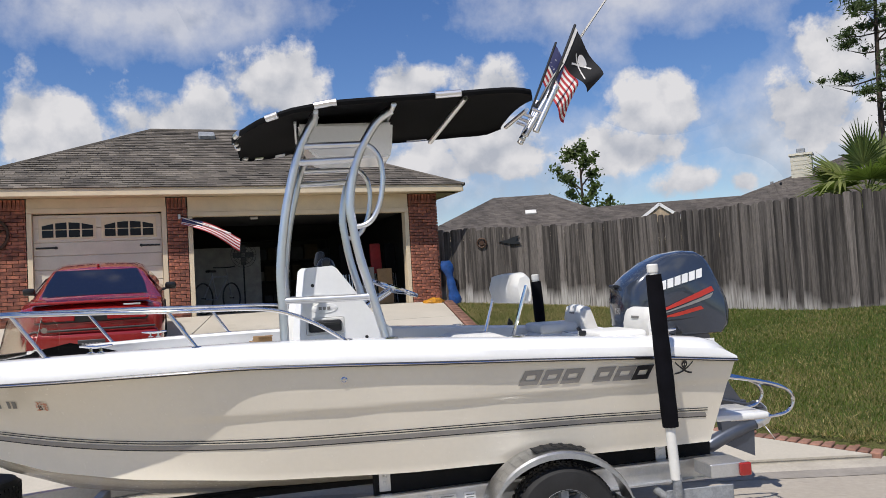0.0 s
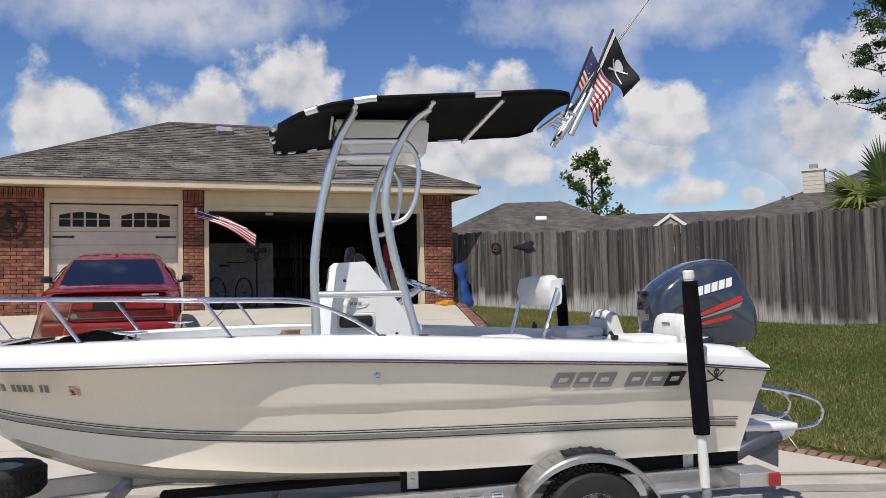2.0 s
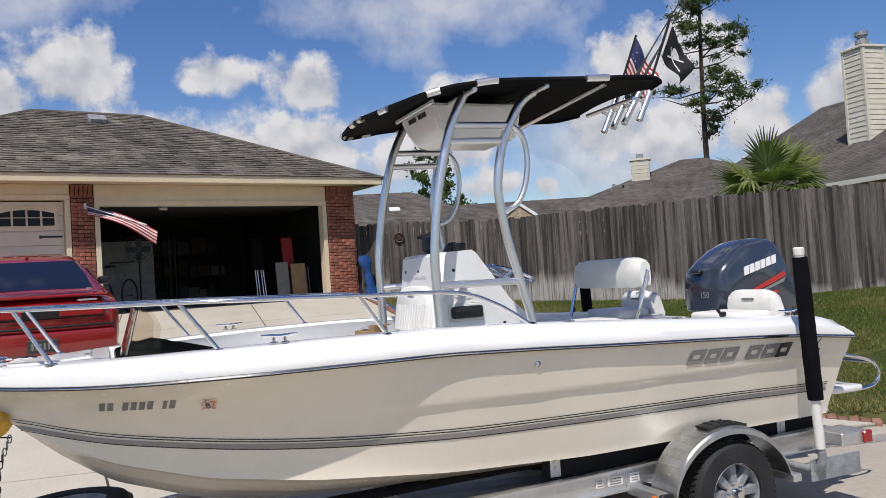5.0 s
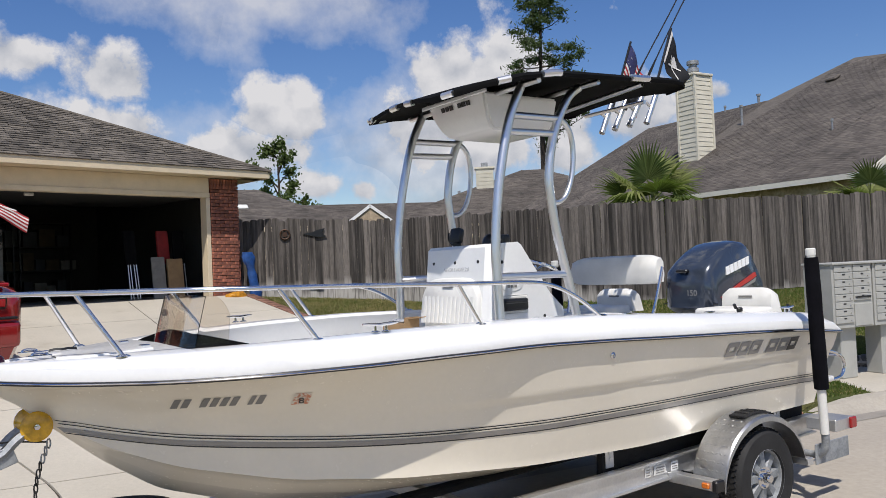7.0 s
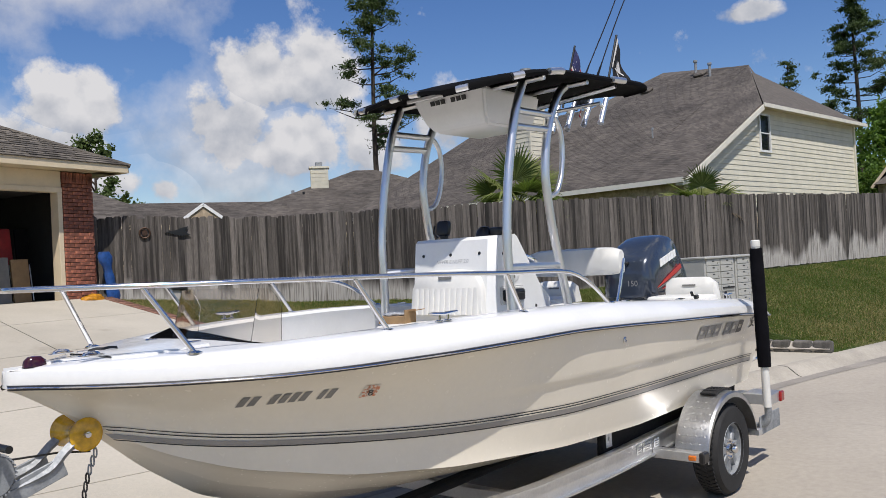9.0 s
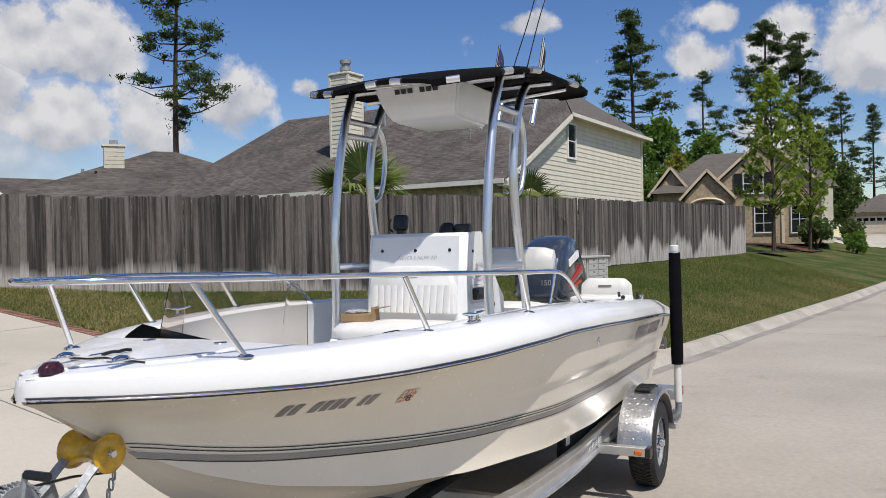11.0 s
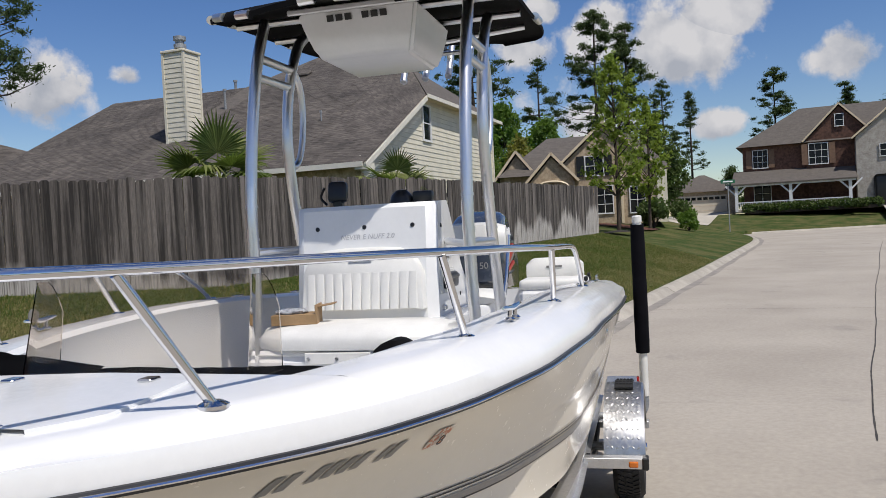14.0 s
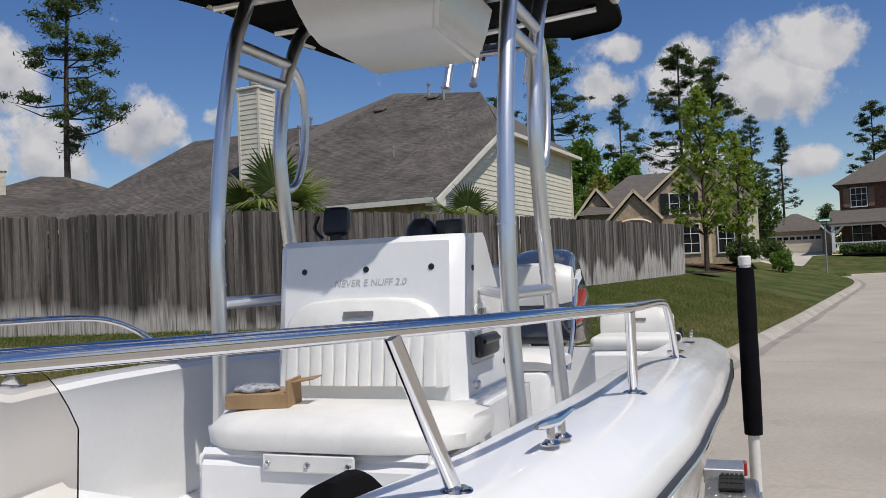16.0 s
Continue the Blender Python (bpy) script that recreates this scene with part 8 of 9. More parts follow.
sheet(drv, lambda s, k: (lerp_table(k, [(0, 54.5), (1, 85.0)]), 14.2 + 1.4 * k + (s - 0.5) * (3.4 + 2.0 * k), max(ground_z(54.5 + 30.5 * k, 14.2 + 1.4 * k + (s - 0.5) * 4), street_z(60) + 0.15 + 1.75 * k) + 0.04), span(0, 1, 4), span(0, 1, 24))
solo("far_driveway", drv, DRIVEC, "pale concrete drive to the far garage", "driveway", kind="structure")

# ---- two-storey brick house across the end of the street ----
f4 = thing("two_storey_house", pose(77.4, 1.2, 1.95, 0, 0, -89), "two-storey dark brick house with white porch and grey roof", "house")
part("wall", boxed((0.2, 5.0, 3.1), (19.5, 9.0, 6.4)), BRICK_FAR, f4)
b = bmesh.new()
loft(b, [[(-10.1, -0.1, 6.2), (10.6, -0.1, 6.2), (10.6, 10.1, 6.2), (-10.1, 10.1, 6.2)], [(-4.5, 4.9, 9.9), (6.0, 4.9, 9.9), (6.0, 5.1, 9.9), (-4.5, 5.1, 9.9)]])
part("roof", b, ROOF_FAR, f4)
front_gable(f4, -1.2, 5.6, 0.1, 6.4, 9.3, 4.5, BRICK_FAR, TRIM)
STONEW = material("pale_stone_wall", (0.46, 0.43, 0.38), 0.9, vary=0.2, scale=2.5, fine=9, second=(0.34, 0.31, 0.27), bump=0.02, bump_scale=5)
front_gable(f4, 2.6, 5.2, -1.6, 6.2, 8.4, 3.5, STONEW, TRIM)
part("porch_floor", boxed((-5.1, -1.4, 0.15), (10.0, 3.0, 0.3)), CURBC, f4)
b = bmesh.new()
loft(b, [[(x, -3.1, 2.65), (x, 0.6, 3.95), (x, 0.6, 3.80), (x, -3.1, 2.52)] for x in (-10.4, -0.05)])
part("porch_roof", b, ROOF_FAR, f4)
part("porch_beam", boxed((-5.2, -2.85, 2.5), (10.1, 0.14, 0.24)), WHITE, f4)
for x in (-10.0, -5.4, -0.6):
    p4 = part("porch_post", boxed((x, -2.8, 1.35), (0.26, 0.26, 2.4)), WHITE, f4)
    for s in (-1, 1):
        part("brace", boxed((x + s * 0.5, -2.8, 2.1), (1.3, 0.10, 0.14), 0, Matrix.Rotation(s * -0.8, 4, "Y")), WHITE, p4)
rl = part("porch_railing", boxed((-5.3, -2.8, 0.95), (9.4, 0.08, 0.09)), WHITE, f4)
part("lower_rail", boxed((-5.3, -2.8, 0.35), (9.4, 0.06, 0.07)), WHITE, rl)
BAL = finish(boxed((0, 0, 0), (0.06, 0.05, 0.6)), "baluster", WHITE)
for i in range(52):
    o = new("baluster", BAL)
    o.parent, o.matrix_basis = rl, pose(-9.9 + i * 0.18, -2.8, 0.65)
for x in (-7.9, -2.9):
    window(f4, pose(x, 0.42, 1.75), 1.5, 1.7, 2, 2)
SHUT = material("brown_shutter", (0.22, 0.13, 0.08), 0.7)
for x, z, w, hh in ((-8.0, 5.0, 1.3, 1.7), (-3.0, 5.1, 1.6, 1.9)):
    window(f4, pose(x, 0.42 if x < -4 else 0.0, z), w, hh, 3, 3)
    for s in (-1, 1):
        part("shutter", boxed((x + s * (w / 2 + 0.35), 0.40 if x < -4 else -0.02, z), (0.5, 0.08, hh)), SHUT, f4)
window(f4, pose(-1.2, 0.0, 8.0), 0.7, 1.1, 1, 2)
window(f4, pose(2.5, -1.68, 4.9), 1.3, 1.1, 2, 2)
part("entry_arch", boxed((2.5, -1.63, 1.4), (2.4, 0.10, 2.8), 0.3, None, 4), BLACK, f4)
part("front_walk", boxed((2.6, -8.2, -0.75), (1.3, 13.5, 0.1), 0, Matrix.Rotation(0.115, 4, "X")), DRIVEC, f4)
# corner street sign
sg = thing("street_sign", pose(55.3, 9.9, 0.42), "thin steel post with green street name blades", "sign")
part("post", rod(bmesh.new(), (0, 0, 0), (0, 0, 3.6), 0.04, 8), GALV, sg)
for r in (25, 115):
    part("blade", boxed((0, 0, 3.55 + r * 0.002), (1.0, 0.03, 0.24), 0, Matrix.Rotation(radians(r), 4, "Z")), material("sign_green", (0.01, 0.13, 0.06), 0.5), sg)
    part("name_bar", boxed((0, 0, 3.55 + r * 0.002), (0.7, 0.036, 0.09), 0, Matrix.Rotation(radians(r), 4, "Z")), WHITE, sg)

# ---- trees ----


def leaf_material(name, a, b, island=0.35, trans=0.25):
    m = material(name, a, 0.6, vary=0.15, scale=0.5, fine=6, second=b, island=island, spec=0.2)
    nt = m.node_tree
    bsdf = nt.nodes["Principled BSDF"]
    tr = nt.nodes.new("ShaderNodeBsdfTranslucent")
    tr.inputs[0].default_value = (a[0] * 1.6, a[1] * 1.7, a[2] * 0.9, 1)
    mx = nt.nodes.new("ShaderNodeMixShader")
    mx.inputs[0].default_value = trans
    nt.links.new(bsdf.outputs[0], mx.inputs[1])
    nt.links.new(tr.outputs[0], mx.inputs[2])
    nt.links.new(mx.outputs[0], nt.nodes["Material Output"].inputs[0])
    return m


PINE_LEAF = leaf_material("pine_needles", (0.060, 0.092, 0.040), (0.088, 0.118, 0.046), 0.35, 0.3)
MAPLE_LEAF = leaf_material("fresh_maple_leaves", (0.22, 0.28, 0.06), (0.14, 0.19, 0.045), 0.4, 0.45)
OAK_LEAF = leaf_material("dark_oak_leaves", (0.065, 0.105, 0.034), (0.10, 0.13, 0.04), 0.4, 0.3)
GREEN_LEAF = leaf_material("bright_spring_leaves", (0.12, 0.20, 0.04), (0.085, 0.15, 0.035), 0.35, 0.35)
YELLOW_LEAF = leaf_material("yellow_green_leaves", (0.22, 0.21, 0.045), (0.15, 0.16, 0.035), 0.35, 0.35)
PALM_LEAF = leaf_material("palm_fan_leaves", (0.09, 0.13, 0.035), (0.25, 0.26, 0.09), 0.5, 0.35)
PALM_DRY = material("dry_palm_leaves", (0.22, 0.15, 0.07), 0.85, vary=0.25, island=0.3)


def leaf_cloud(clumps, count, size, seed, flat=0.7, narrow=0.55, loose=False):
    """small leaves scattered through clumps of (centre, radius)"""
    r = np.random.RandomState(seed)
    verts, faces = [], []
    weights = np.array([c[1] ** 2 for c in clumps])
    weights = weights / weights.sum()
    pick = r.choice(len(clumps), count, p=weights)
    for k in pick:
        c, rad = clumps[k]
        d = r.normal(size=3)
        d /= np.linalg.norm(d)
        far = abs(r.normal(0, 0.56)) if loose else r.uniform(0.35, 1.0) ** 0.6
        p = np.array(c) + d * rad * far * np.array((1, 1, flat))
        a = r.normal(size=3)
        a /= np.linalg.norm(a)
        b = np.cross(a, r.normal(size=3))
        b /= np.linalg.norm(b) + 1e-6
        s = size * r.uniform(0.6, 1.4)
        base = len(verts)
        verts += [tuple(p - a * s), tuple(p + b * s * narrow), tuple(p + a * s), tuple(p - b * s * narrow)]
        faces.append((base, base + 1, base + 2, base + 3))
    return verts, faces


def pine(seed, height, crown_from, spread, count=5200, trunk=0.22, leaf=0.28, density=1.0, lean=0.0):
    r = random.Random(seed)
    b = bmesh.new()
    top = Vector((lean, 0, height))
    path = [Vector((lean * k * k + 0.12 * math.sin(5 * k + seed), 0.10 * math.sin(4 * k + 2 * seed), height * k)) for k in span(0, 1, 10)]
    tube(b, path, [trunk * (1 - 0.85 * k) + 0.015 for k in span(0, 1, 10)], 8)
    clumps = []
    z = crown_from
    while z < height - 0.3:
        k = (z - crown_from) / (height - crown_from)
        reach = spread * (0.55 + 0.6 * math.sin(math.pi * min(1, 0.25 + 0.8 * k))) * (1.05 - 0.75 * k)
        for _ in range(r.choice((1, 2, 2, 3))):
            if r.random() > density:
                continue
            a = r.uniform(0, 2 * math.pi)
            ln = reach * r.uniform(0.45, 1.15)
            root = Vector((lean * (z / height) ** 2, 0, z))
            tipv = root + Vector((ln * math.cos(a), ln * math.sin(a), ln * r.uniform(0.05, 0.45)))
            mid = (root + tipv) / 2 - Vector((0, 0, ln * 0.08))
            tube(b, [root, mid, tipv], [0.06 * (1 - 0.5 * k), 0.04 * (1 - 0.5 * k), 0.012], 5)
            for q in (0.5, 0.72, 0.88, 1.0):
                pnt = root.lerp(tipv, q) + Vector((r.uniform(-0.5, 0.5), r.uniform(-0.5, 0.5), r.uniform(-0.1, 0.6)))
                clumps.append((tuple(pnt), r.uniform(0.35, 0.70) * (0.8 + 0.3 * spread / 3)))
        z += r.uniform(0.35, 0.8)
    clumps.append(((top.x, 0, height), 0.6))
    tm = finish(b, "trunk", BARK)
    lv, lf = leaf_cloud(clumps, int(count * 3.0), leaf * 0.48, seed, 0.48, 0.26, True)
    return tm, raw_mesh("crown", lv, lf, PINE_LEAF)


def leafy(seed, height, trunk_h, spread, mat, count=5000, leaf=0.16, trunk=0.10, gaps=1.0, narrow=0.6, tuft=1.0):
    r = random.Random(seed)
    b = bmesh.new()
    tube(b, [(0.05 * math.sin(3 * k), 0.05 * math.sin(2 * k + seed), height * 0.86 * k) for k in span(0, 1, 8)], [trunk * (1 - 0.82 * k) + 0.01 for k in span(0, 1, 8)], 8)
    clumps = []
    n = int(26 * gaps)
    for i in range(n):
        k = (i + 0.5) / n
        z = trunk_h + (height - trunk_h) * k
        reach = spread * math.sin(math.pi * min(1.0, 0.16 + 0.84 * k ** 0.8)) ** 0.8
        a = i * 2.4 + r.uniform(-0.5, 0.5)
        ln = reach * r.uniform(0.5, 1.05)
        root = Vector((0, 0, max(trunk_h * 0.85, z - ln * 0.9)))
        tipv = Vector((ln * math.cos(a), ln * math.sin(a), z))
        tube(b, [root, root.lerp(tipv, 0.5) + Vector((0, 0, 0.1)), tipv], [trunk * 0.35, trunk * 0.2, 0.01], 5)
        for q in (0.5, 0.78, 1.0):
            clumps.append((tuple(root.lerp(tipv, q) + Vector((r.uniform(-.2, .2), r.uniform(-.2, .2), r.uniform(-.1, .3)))), spread * r.uniform(0.16, 0.34) * tuft))
    clumps.append(((0, 0, height * 0.97), spread * 0.2))
    tm = finish(b, "trunk", BARK)
    lv, lf = leaf_cloud(clumps, count, leaf, seed, 1.0, narrow, True)
    return tm, raw_mesh("crown", lv, lf, mat)


def plant(name, meshes, m, label, category="tree", group=""):
    t = thing(name, m, label, category, group)
    for n, me in zip(("trunk", "crown"), meshes):
        if me:
            o = new(n, me)
            o.parent = t
    return t


P_NEAR = pine(3, 18.6, 7.6, 2.9, 6500, 0.20, 0.25, 0.9)
P_TALL = pine(3, 21.5, 8.0, 3.0, 5200, 0.26, 0.30, 0.8)
P_FULL = pine(8, 22.0, 9.0, 4.2, 9000, 0.30, 0.34, 1.0)
P_THIN = pine(12, 19.0, 10.5, 2.6, 3600, 0.22, 0.28, 0.7)
P_WIDE = pine(17, 23.0, 9.5, 4.6, 9000, 0.28, 0.34, 0.95)
for kind, x, y, z, s, turn, lab in (
        (P_NEAR, 21.75, 40.8, 1.2, 1.0, 0, "tall pine with a bare dark trunk and sparse crown"),
        (P_FULL, 68.0, 34.3, 1.8, 1.0, 40, "tall dense dark green pine beyond the houses"), (P_THIN, 60.5, 36.5, 1.8, 0.80, 100, "slender half-bare pine beyond the houses"), (P_THIN, 78.0, 30.8, 1.8, 0.92, 10, "slender pine with tufted limbs"),
        (P_WIDE, 81.5, 25.5, 1.8, 0.98, 200, "tall wide-crowned dark pine beyond the houses"), (P_FULL, 83.5, 22.6, 1.8, 0.95, 300, "tall dense dark green pine beyond the houses"), (P_TALL, 98, 21.5, 2, 0.78, 80, "sparse tall pine behind the far garage"),
        (P_TALL, 101, 18.8, 2, 0.72, 190, "sparse tall pine behind the far garage"), (P_WIDE, 103, 9.0, 2, 0.76, 20, "dark pine behind the brick house"), (P_FULL, 112, 1.0, 2, 0.72, 60, "dark pine behind the brick house"),
        (P_WIDE, 108, -6.0, 2, 0.76, 120, "dark pine behind the brick house"), (P_THIN, 63.0, 63.0, 1.6, 0.62, 0, "thin half-bare pine far behind the roofs")):
    plant("pine_tree", kind, pose(x, y, z, 0, 0, turn) @ Matrix.Scale(s, 4), lab, "pine", "pines")
M1 = leafy(4, 8.6, 2.1, 1.9, MAPLE_LEAF, 7500, 0.085, 0.10, gaps=1.5, tuft=0.62)
M2 = leafy(9, 6.7, 1.9, 1.6, MAPLE_LEAF, 6000, 0.08, 0.08, gaps=1.4, tuft=0.62)
plant("maple_tree", M1, pose(35.4, 13.1, 1.30), "young maple with fresh yellow-green leaves", "tree", "street trees")
plant("maple_tree", M2, pose(39.7, 12.35, 1.36), "smaller young maple with fresh leaves", "tree", "street trees")
solo("mulch_ring", lathe(bmesh.new(), [(0.0, 0.10), (0.35, 0.07), (0.75, 0.0), (0.0, 0.0)], 20, pose(35.4, 13.1, 1.30)), material("dark_mulch", (0.045, 0.035, 0.028), 0.95, vary=0.3, fine=30), "dark mulch ring round the young maple", "flower bed", kind="structure")
OAK = leafy(14, 7.8, 2.4, 2.5, OAK_LEAF, 5200, 0.10, 0.16, gaps=0.75, tuft=0.62)
plant("oak_tree", OAK, pose(6.95, 44.6, 1.4), "round dark green oak behind the low roofs")
plant("oak_tree", leafy(15, 6.0, 3.4, 2.0, OAK_LEAF, 2600, 0.2, 0.12), pose(-4.5, 60, 1.4), "small dark green tree far behind the garage")
G1 = leafy(21, 9.6, 2.4, 3.6, GREEN_LEAF, 15000, 0.15, 0.2, gaps=1.5, tuft=0.75)
G2 = leafy(23, 8.0, 2.0, 3.2, YELLOW_LEAF, 9500, 0.14, 0.16, gaps=1.4, tuft=0.75)
G3 = leafy(25, 8.6, 1.5, 3.4, OAK_LEAF, 14000, 0.15, 0.2, gaps=1.4, tuft=0.85)
for kind, x, y, s, turn, lab in ((G1, 58, 27.5, 1.0, 0, "bright green leafy tree behind the fence"), (G1, 66, 26.5, 0.95, 90, "bright green leafy tree behind the fence"), (G2, 54.5, 24.8, 0.8, 30, "yellow-green budding tree behind the fence"), (G3, 50, 23.5, 0.55, 60, "dark green tree by the fence"),
                                 (G1, 46.0, 23.8, 0.45, 160, "green shrub-like tree by the tan house"), (G3, 60.5, 15.7, 0.80, 10, "dark evergreen by the far drive"), (G1, 92, 20, 0.7, 200, "green tree behind the far garage"), (G3, 96, 13.5, 0.62, 20, "dark tree behind the far garage"),
                                 (G1, 118, -2, 1.3, 70, "green tree behind the brick house"), (G1, 96, -8.5, 1.35, 250, "green tree behind the brick house"), (G3, 104, 26, 0.95, 140, "dark tree in the far woods"), (G3, 88, 36, 1.1, 20, "dark tree in the far woods"), (G3, 76, 40, 1.1, 220, "dark tree in the far woods")):
    plant("leafy_tree", kind, pose(x, y, max(1.4, ground_z(x, y)), 0, 0, turn) @ Matrix.Scale(s, 4), lab, "tree", "far trees")


def shrub(seed, w, h, mat, count=900, leaf=0.09):
    r = random.Random(seed)
    cl = [((r.uniform(-w, w) * 0.5, r.uniform(-w, w) * 0.5, r.uniform(0.25, 0.8) * h), r.uniform(0.25, 0.45) * w) for _ in range(14)]
    b = bmesh.new()
    for c, _ in cl[:8]:
        tube(b, [(0, 0, 0), (c[0] * 0.5, c[1] * 0.5, c[2] * 0.6), c], [0.03, 0.02, 0.008], 5)
    lv, lf = leaf_cloud(cl, count, leaf, seed, 1.0)
    return finish(b, "trunk", BARK), raw_mesh("crown", lv, lf, mat)


S1, S2 = shrub(2, 1.0, 1.6, OAK_LEAF, 1500, 0.10), shrub(5, 0.8, 1.3, GREEN_LEAF, 1200, 0.09)
for kind, x, y, s, lab in ((S1, 43.6, 12.9, 1.25, "dark shrub by the tan house"), (S2, 46.2, 11.3, 1.0, "clipped green shrub by the tan house"), (S1, 58.0, 13.6, 1.1, "dark round shrub by the drive"), (S2, 43.5, 19.5, 0.8, "green shrub by the entry")):
    plant("shrub", kind, pose(x, y, lawn_z(x, y) + 0.02) @ Matrix.Scale(s, 4), lab, "shrub", "shrubs")
hv, hf = leaf_cloud([((74.0 + 0.2 * math.sin(i), 10.2 - i * 0.5, 2.35), 0.5) for i in range(22)], 5000, 0.12, 31, 0.9)
hedge = thing("hedge", pose(0, 0, 0), "low clipped dark hedge before the porch", "hedge")
part("branch", boxed((74.0, 5.0, 2.0), (0.3, 10.5, 0.3)), BARK, hedge)
o = new("leaves", raw_mesh("leaves", hv, hf, OAK_LEAF))
o.parent = hedge

# ---- fan palms behind the fence ----


def palm(seed, up, size, leaves):
    """a short trunk and pleated fans on stalks; leaves: azimuth, elevation in degrees, whether dry"""
    r = random.Random(seed)
    out = [("trunk", finish(tube(bmesh.new(), [(0, 0, 0), (0.02, 0.02, up * 0.5), (0, 0, up)], [0.16, 0.15, 0.13], 10), "trunk", BARK))]
    for az, el, dry in leaves:
        az, el = radians(az + r.uniform(-8, 8)), radians(el + r.uniform(-5, 5))
        d = Vector((math.cos(az) * math.cos(el), math.sin(az) * math.cos(el), math.sin(el)))
        ln = size * r.uniform(0.42, 0.60)
        o = Vector((0, 0, up)) + d * ln
        stalk = tube(bmesh.new(), [(0, 0, up - 0.05), Vector((0, 0, up)) + d * ln * 0.5 + Vector((0, 0, 0.04)), o], [0.020, 0.014, 0.009], 5)
        flat = d.cross(Vector((0, 0, 1)))
        side = Matrix.Rotation(r.uniform(-0.55, 0.55), 3, d) @ flat.normalized()
        nrm = side.cross(d).normalized()
        rad = size * r.uniform(0.62, 0.78)
        n = 34
        verts, faces = [], []
        for k in range(n):
            t = (k / (n - 1) - 0.5) * 2
            a = t * 1.95
            dirv = (d * math.cos(a) + side * math.sin(a)).normalized()
            across = dirv.cross(nrm).normalized()
            ln_k = rad * (1 - 0.22 * t * t) * r.uniform(0.9, 1.06)
            half = ln_k * 0.50 * math.sin(1.95 / (n - 1)) * 1.2
            cup = nrm * (0.10 * rad * (1 - math.cos(a)) * 0.5)
            fold = nrm * 0.012
            tip = o + dirv * ln_k + cup + Vector((0, 0, -1)) * ln_k * (r.uniform(0.0, 0.16) + (0.26 if dry or el < 0.35 else 0.0) * r.uniform(0.5, 1.4))
            mid = o + dirv * ln_k * 0.50 + cup * 0.6
            knee = mid.lerp(tip, 0.55) + Vector((0, 0, 0.02 * rad))
            base = len(verts)
            verts += [tuple(q) for q in (o, mid - across * half, mid + fold, mid + across * half, knee - across * half * 0.55, knee + across * half * 0.55, tip)]
            faces += [(base, base + 1, base + 2), (base, base + 2, base + 3), (base + 1, base + 4, base + 5, base + 2), (base + 2, base + 5, base + 3), (base + 4, base + 6, base + 5)]
        mat = PALM_DRY if dry else PALM_LEAF
        out.append(("dry_frond" if dry else "frond", raw_mesh("frond", verts, faces, mat)))
        out.append(("stalk", finish(stalk, "stalk", mat)))
    return out


CROWN = [(205, 78, 0), (290, 52, 0), (150, 42, 0), (20, 62, 0), (330, 35, 0), (250, 22, 0), (195, 12, 0), (120, 20, 0), (60, 30, 0), (0, 15, 0), (305, 5, 0), (225, -8, 0), (165, -5, 0), (275, -12, 0), (340, -15, 1), (140, -20, 1), (240, -32, 1)]
LOW_CROWN = [(225, 62, 0), (190, 22, 0), (160, 35, 0), (330, 18, 0), (300, 30, 0), (250, 8, 0), (100, 25, 0), (30, 30, 0), (210, -5, 0), (345, -8, 0), (280, -15, 1), (320, -28, 1), (170, -18, 1)]
for seed, up, size, leaves, x, y in ((2, 1.82, 1.15, CROWN, 7.2, 13.95), (6, 1.72, 1.0, LOW_CROWN, 12.85, 13.3)):
    pm = thing("fan_palm", pose(x, y, 1.2), "fan palm with pleated green fans behind the fence", "palm", "palms")
    for nm, me in palm(seed, up, size, leaves):
        o = new(nm, me)
        o.parent = pm

# dry ornamental stalks over the fence
gv, gf = [], []
rr = np.random.RandomState(4)
for i in range(420):
    x = rr.uniform(8.6, 11.6)
    y = 12.9 + rr.uniform(-0.2, 0.3)
    h = rr.uniform(1.4, 2.05)
    dx, dy = rr.uniform(-0.25, 0.25, 2)
    b0 = len(gv)
    gv += [(x, y, 1.2), (x + 0.012, y, 1.2), (x + dx, y + dy, 1.2 + h)]
    gf.append((b0, b0 + 1, b0 + 2))
tagged(new("dry_stalks", raw_mesh("dry_stalks", gv, gf, PALM_DRY)), "brown dry grass stalks standing behind the fence", "stalks", kind="stuff")

# ---- grass blades on the near lawn ----
BLADE = leaf_material("grass_blades", (0.085, 0.132, 0.026), (0.135, 0.165, 0.04), 0.5, 0.3)
DRY_BLADE = leaf_material("dry_grass_blades", (0.25, 0.22, 0.095), (0.36, 0.30, 0.14), 0.45, 0.3)
r = np.random.RandomState(11)


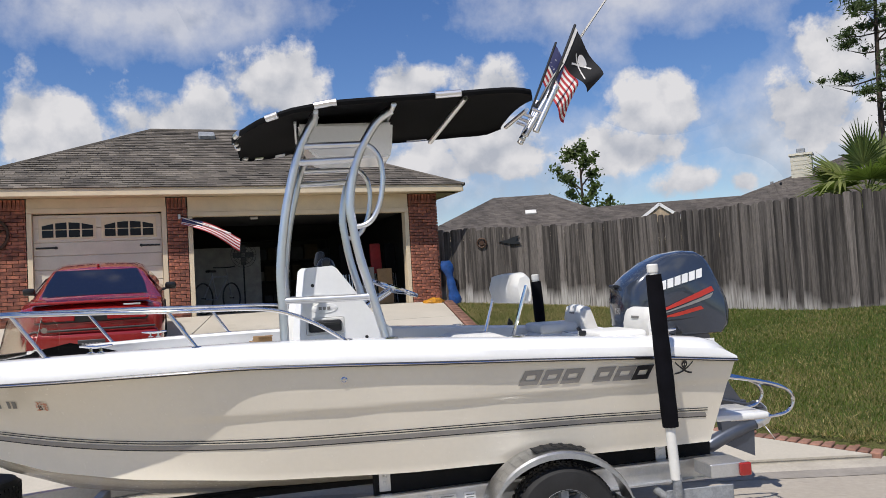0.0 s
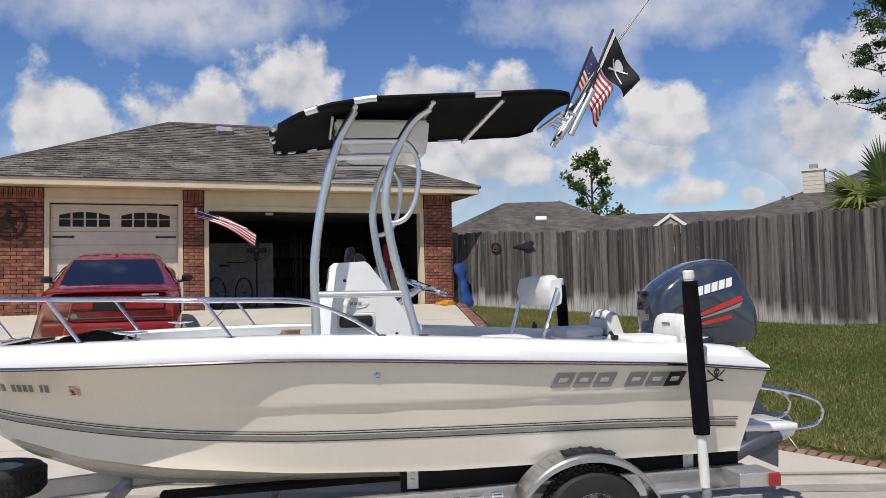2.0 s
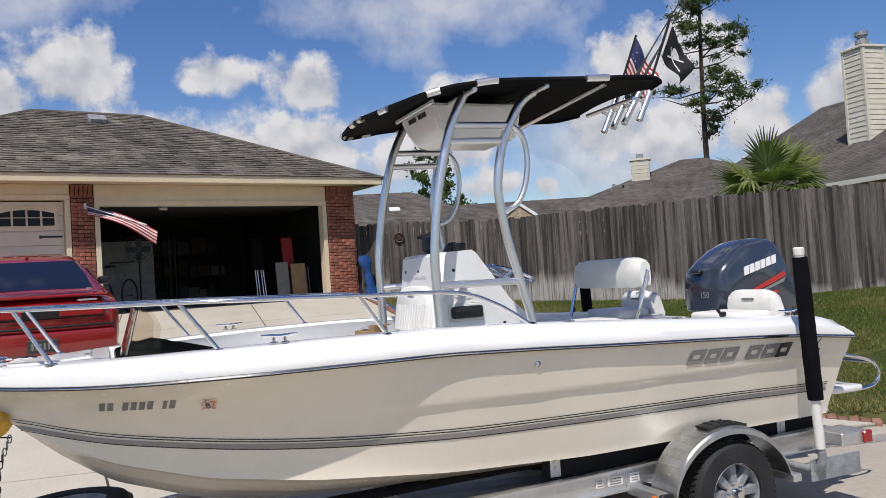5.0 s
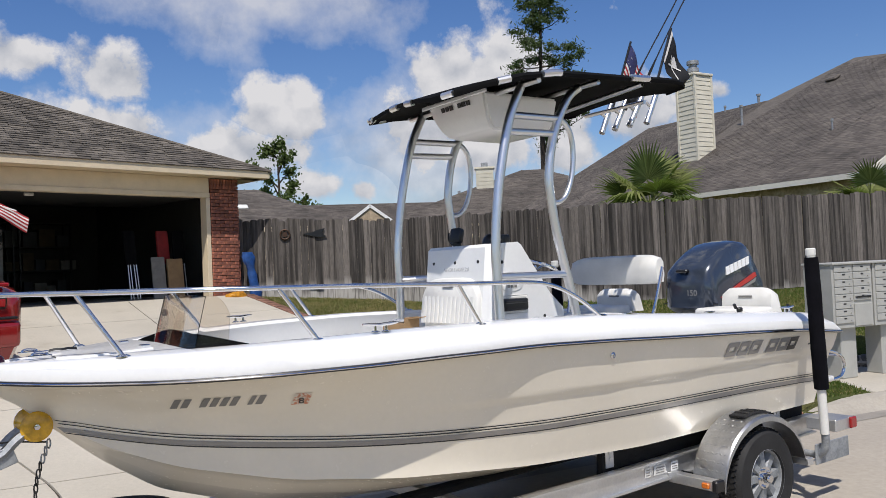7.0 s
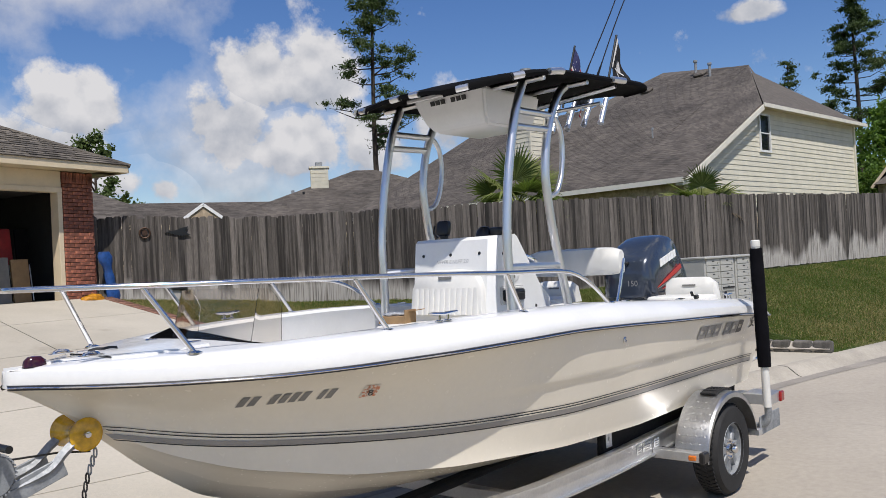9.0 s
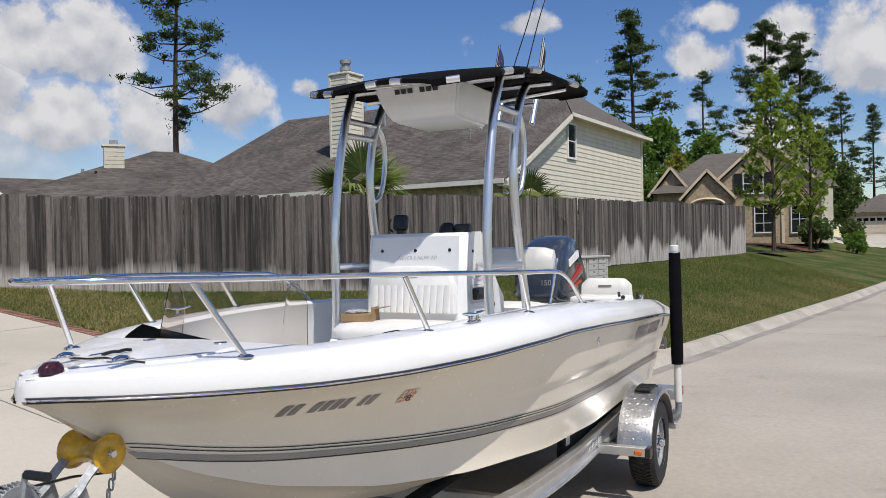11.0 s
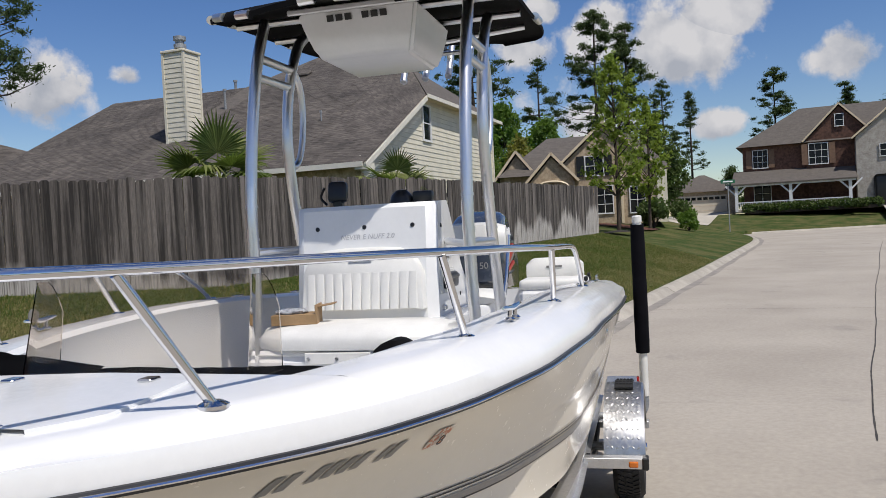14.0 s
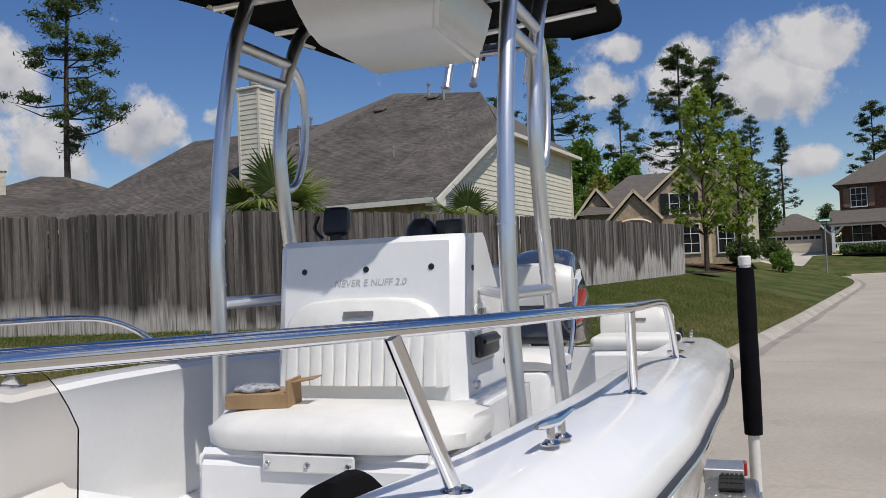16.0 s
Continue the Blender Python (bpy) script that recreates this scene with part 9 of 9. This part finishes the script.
def blades(n, x0, x1, y0, y1, h0, h1):
    """upright slivers of grass over the lawn between kerb, drive and fence"""
    x, y = r.uniform(x0, x1, n), r.uniform(y0, y1, n)
    tx = np.linspace(x0, x1, 200)
    back, top = np.interp(x, tx, [front_line(q)[0] for q in tx]), np.interp(x, tx, [front_line(q)[1] for q in tx])
    rear = 15.62 + (x + 5.43) * TAN22
    k = np.clip((y - 7.42) / (rear - 7.42), 0, 1)
    drive_x = 1.2 - 1.55 * k + 2.6 * np.maximum(0, 1 - k / 0.22) ** 1.2
    keep = (y < back - 0.03) & (y > 7.62) & ((x > drive_x + 0.32) | (y > rear)) & ~((x > 5.2) & (x < 7.85) & (y < 9.5))
    x, y, back, top = x[keep], y[keep], back[keep], top[keep]
    base = 0.0075 * np.maximum(0, x - 22) + 0.13
    k = np.clip((y - 7.54) / (back - 7.54), 0, 1)
    z = base + (top - base) * k * (1.08 - 0.08 * k) - 0.01
    m = len(x)
    h, a, w = r.uniform(h0, h1, m), r.uniform(0, 6.283, m), r.uniform(0.004, 0.010, m)
    lean = r.normal(0, 0.022, (m, 2))
    v = np.empty((m, 3, 3))
    v[:, 0] = np.stack([x - w * np.cos(a), y - w * np.sin(a), z], 1)
    v[:, 1] = np.stack([x + w * np.cos(a), y + w * np.sin(a), z], 1)
    v[:, 2] = np.stack([x + lean[:, 0], y + lean[:, 1], z + h], 1)
    return v.reshape(-1, 3)


def sorted_turf(turf):
    """part the blades into green and dry ones: drier along the kerb, the drive and the fence's near corner"""
    at = turf.reshape(-1, 3, 3)[:, 0]
    x, y = at[:, 0], at[:, 1]
    patch = 0.5 * np.sin(1.7 * x + 0.9 * y) * np.sin(0.8 * x - 1.9 * y + 1.0) + 0.3 * np.sin(4.1 * x + 1.3) * np.sin(3.7 * y)
    dry = 0.24 + 0.46 * np.clip((4.2 - x) / 1.5, 0, 1) + 0.40 * np.clip((x - 7.5) / 3, 0, 1) * np.clip((9.6 - y) / 1.2, 0, 1) + 0.28 * patch
    pick = r.uniform(0, 1, len(x)) < dry
    return turf.reshape(-1, 9)[~pick].reshape(-1, 3), turf.reshape(-1, 9)[pick].reshape(-1, 3)


green, dry = sorted_turf(np.concatenate([blades(420000, -0.3, 12, 7.5, 17.9, 0.025, 0.065), blades(160000, 12, 27, 7.5, 12.4, 0.03, 0.07)]))
for name, turf, mat, label in (("grass_blades", green, BLADE, "short green grass blades of the lawn"), ("dry_grass_blades", dry, DRY_BLADE, "straw-coloured dry grass blades in the lawn")):
    o = new(name, raw_mesh(name, turf.tolist(), np.arange(len(turf)).reshape(-1, 3).tolist(), mat))
    tagged(o, label, "grass", kind="stuff")
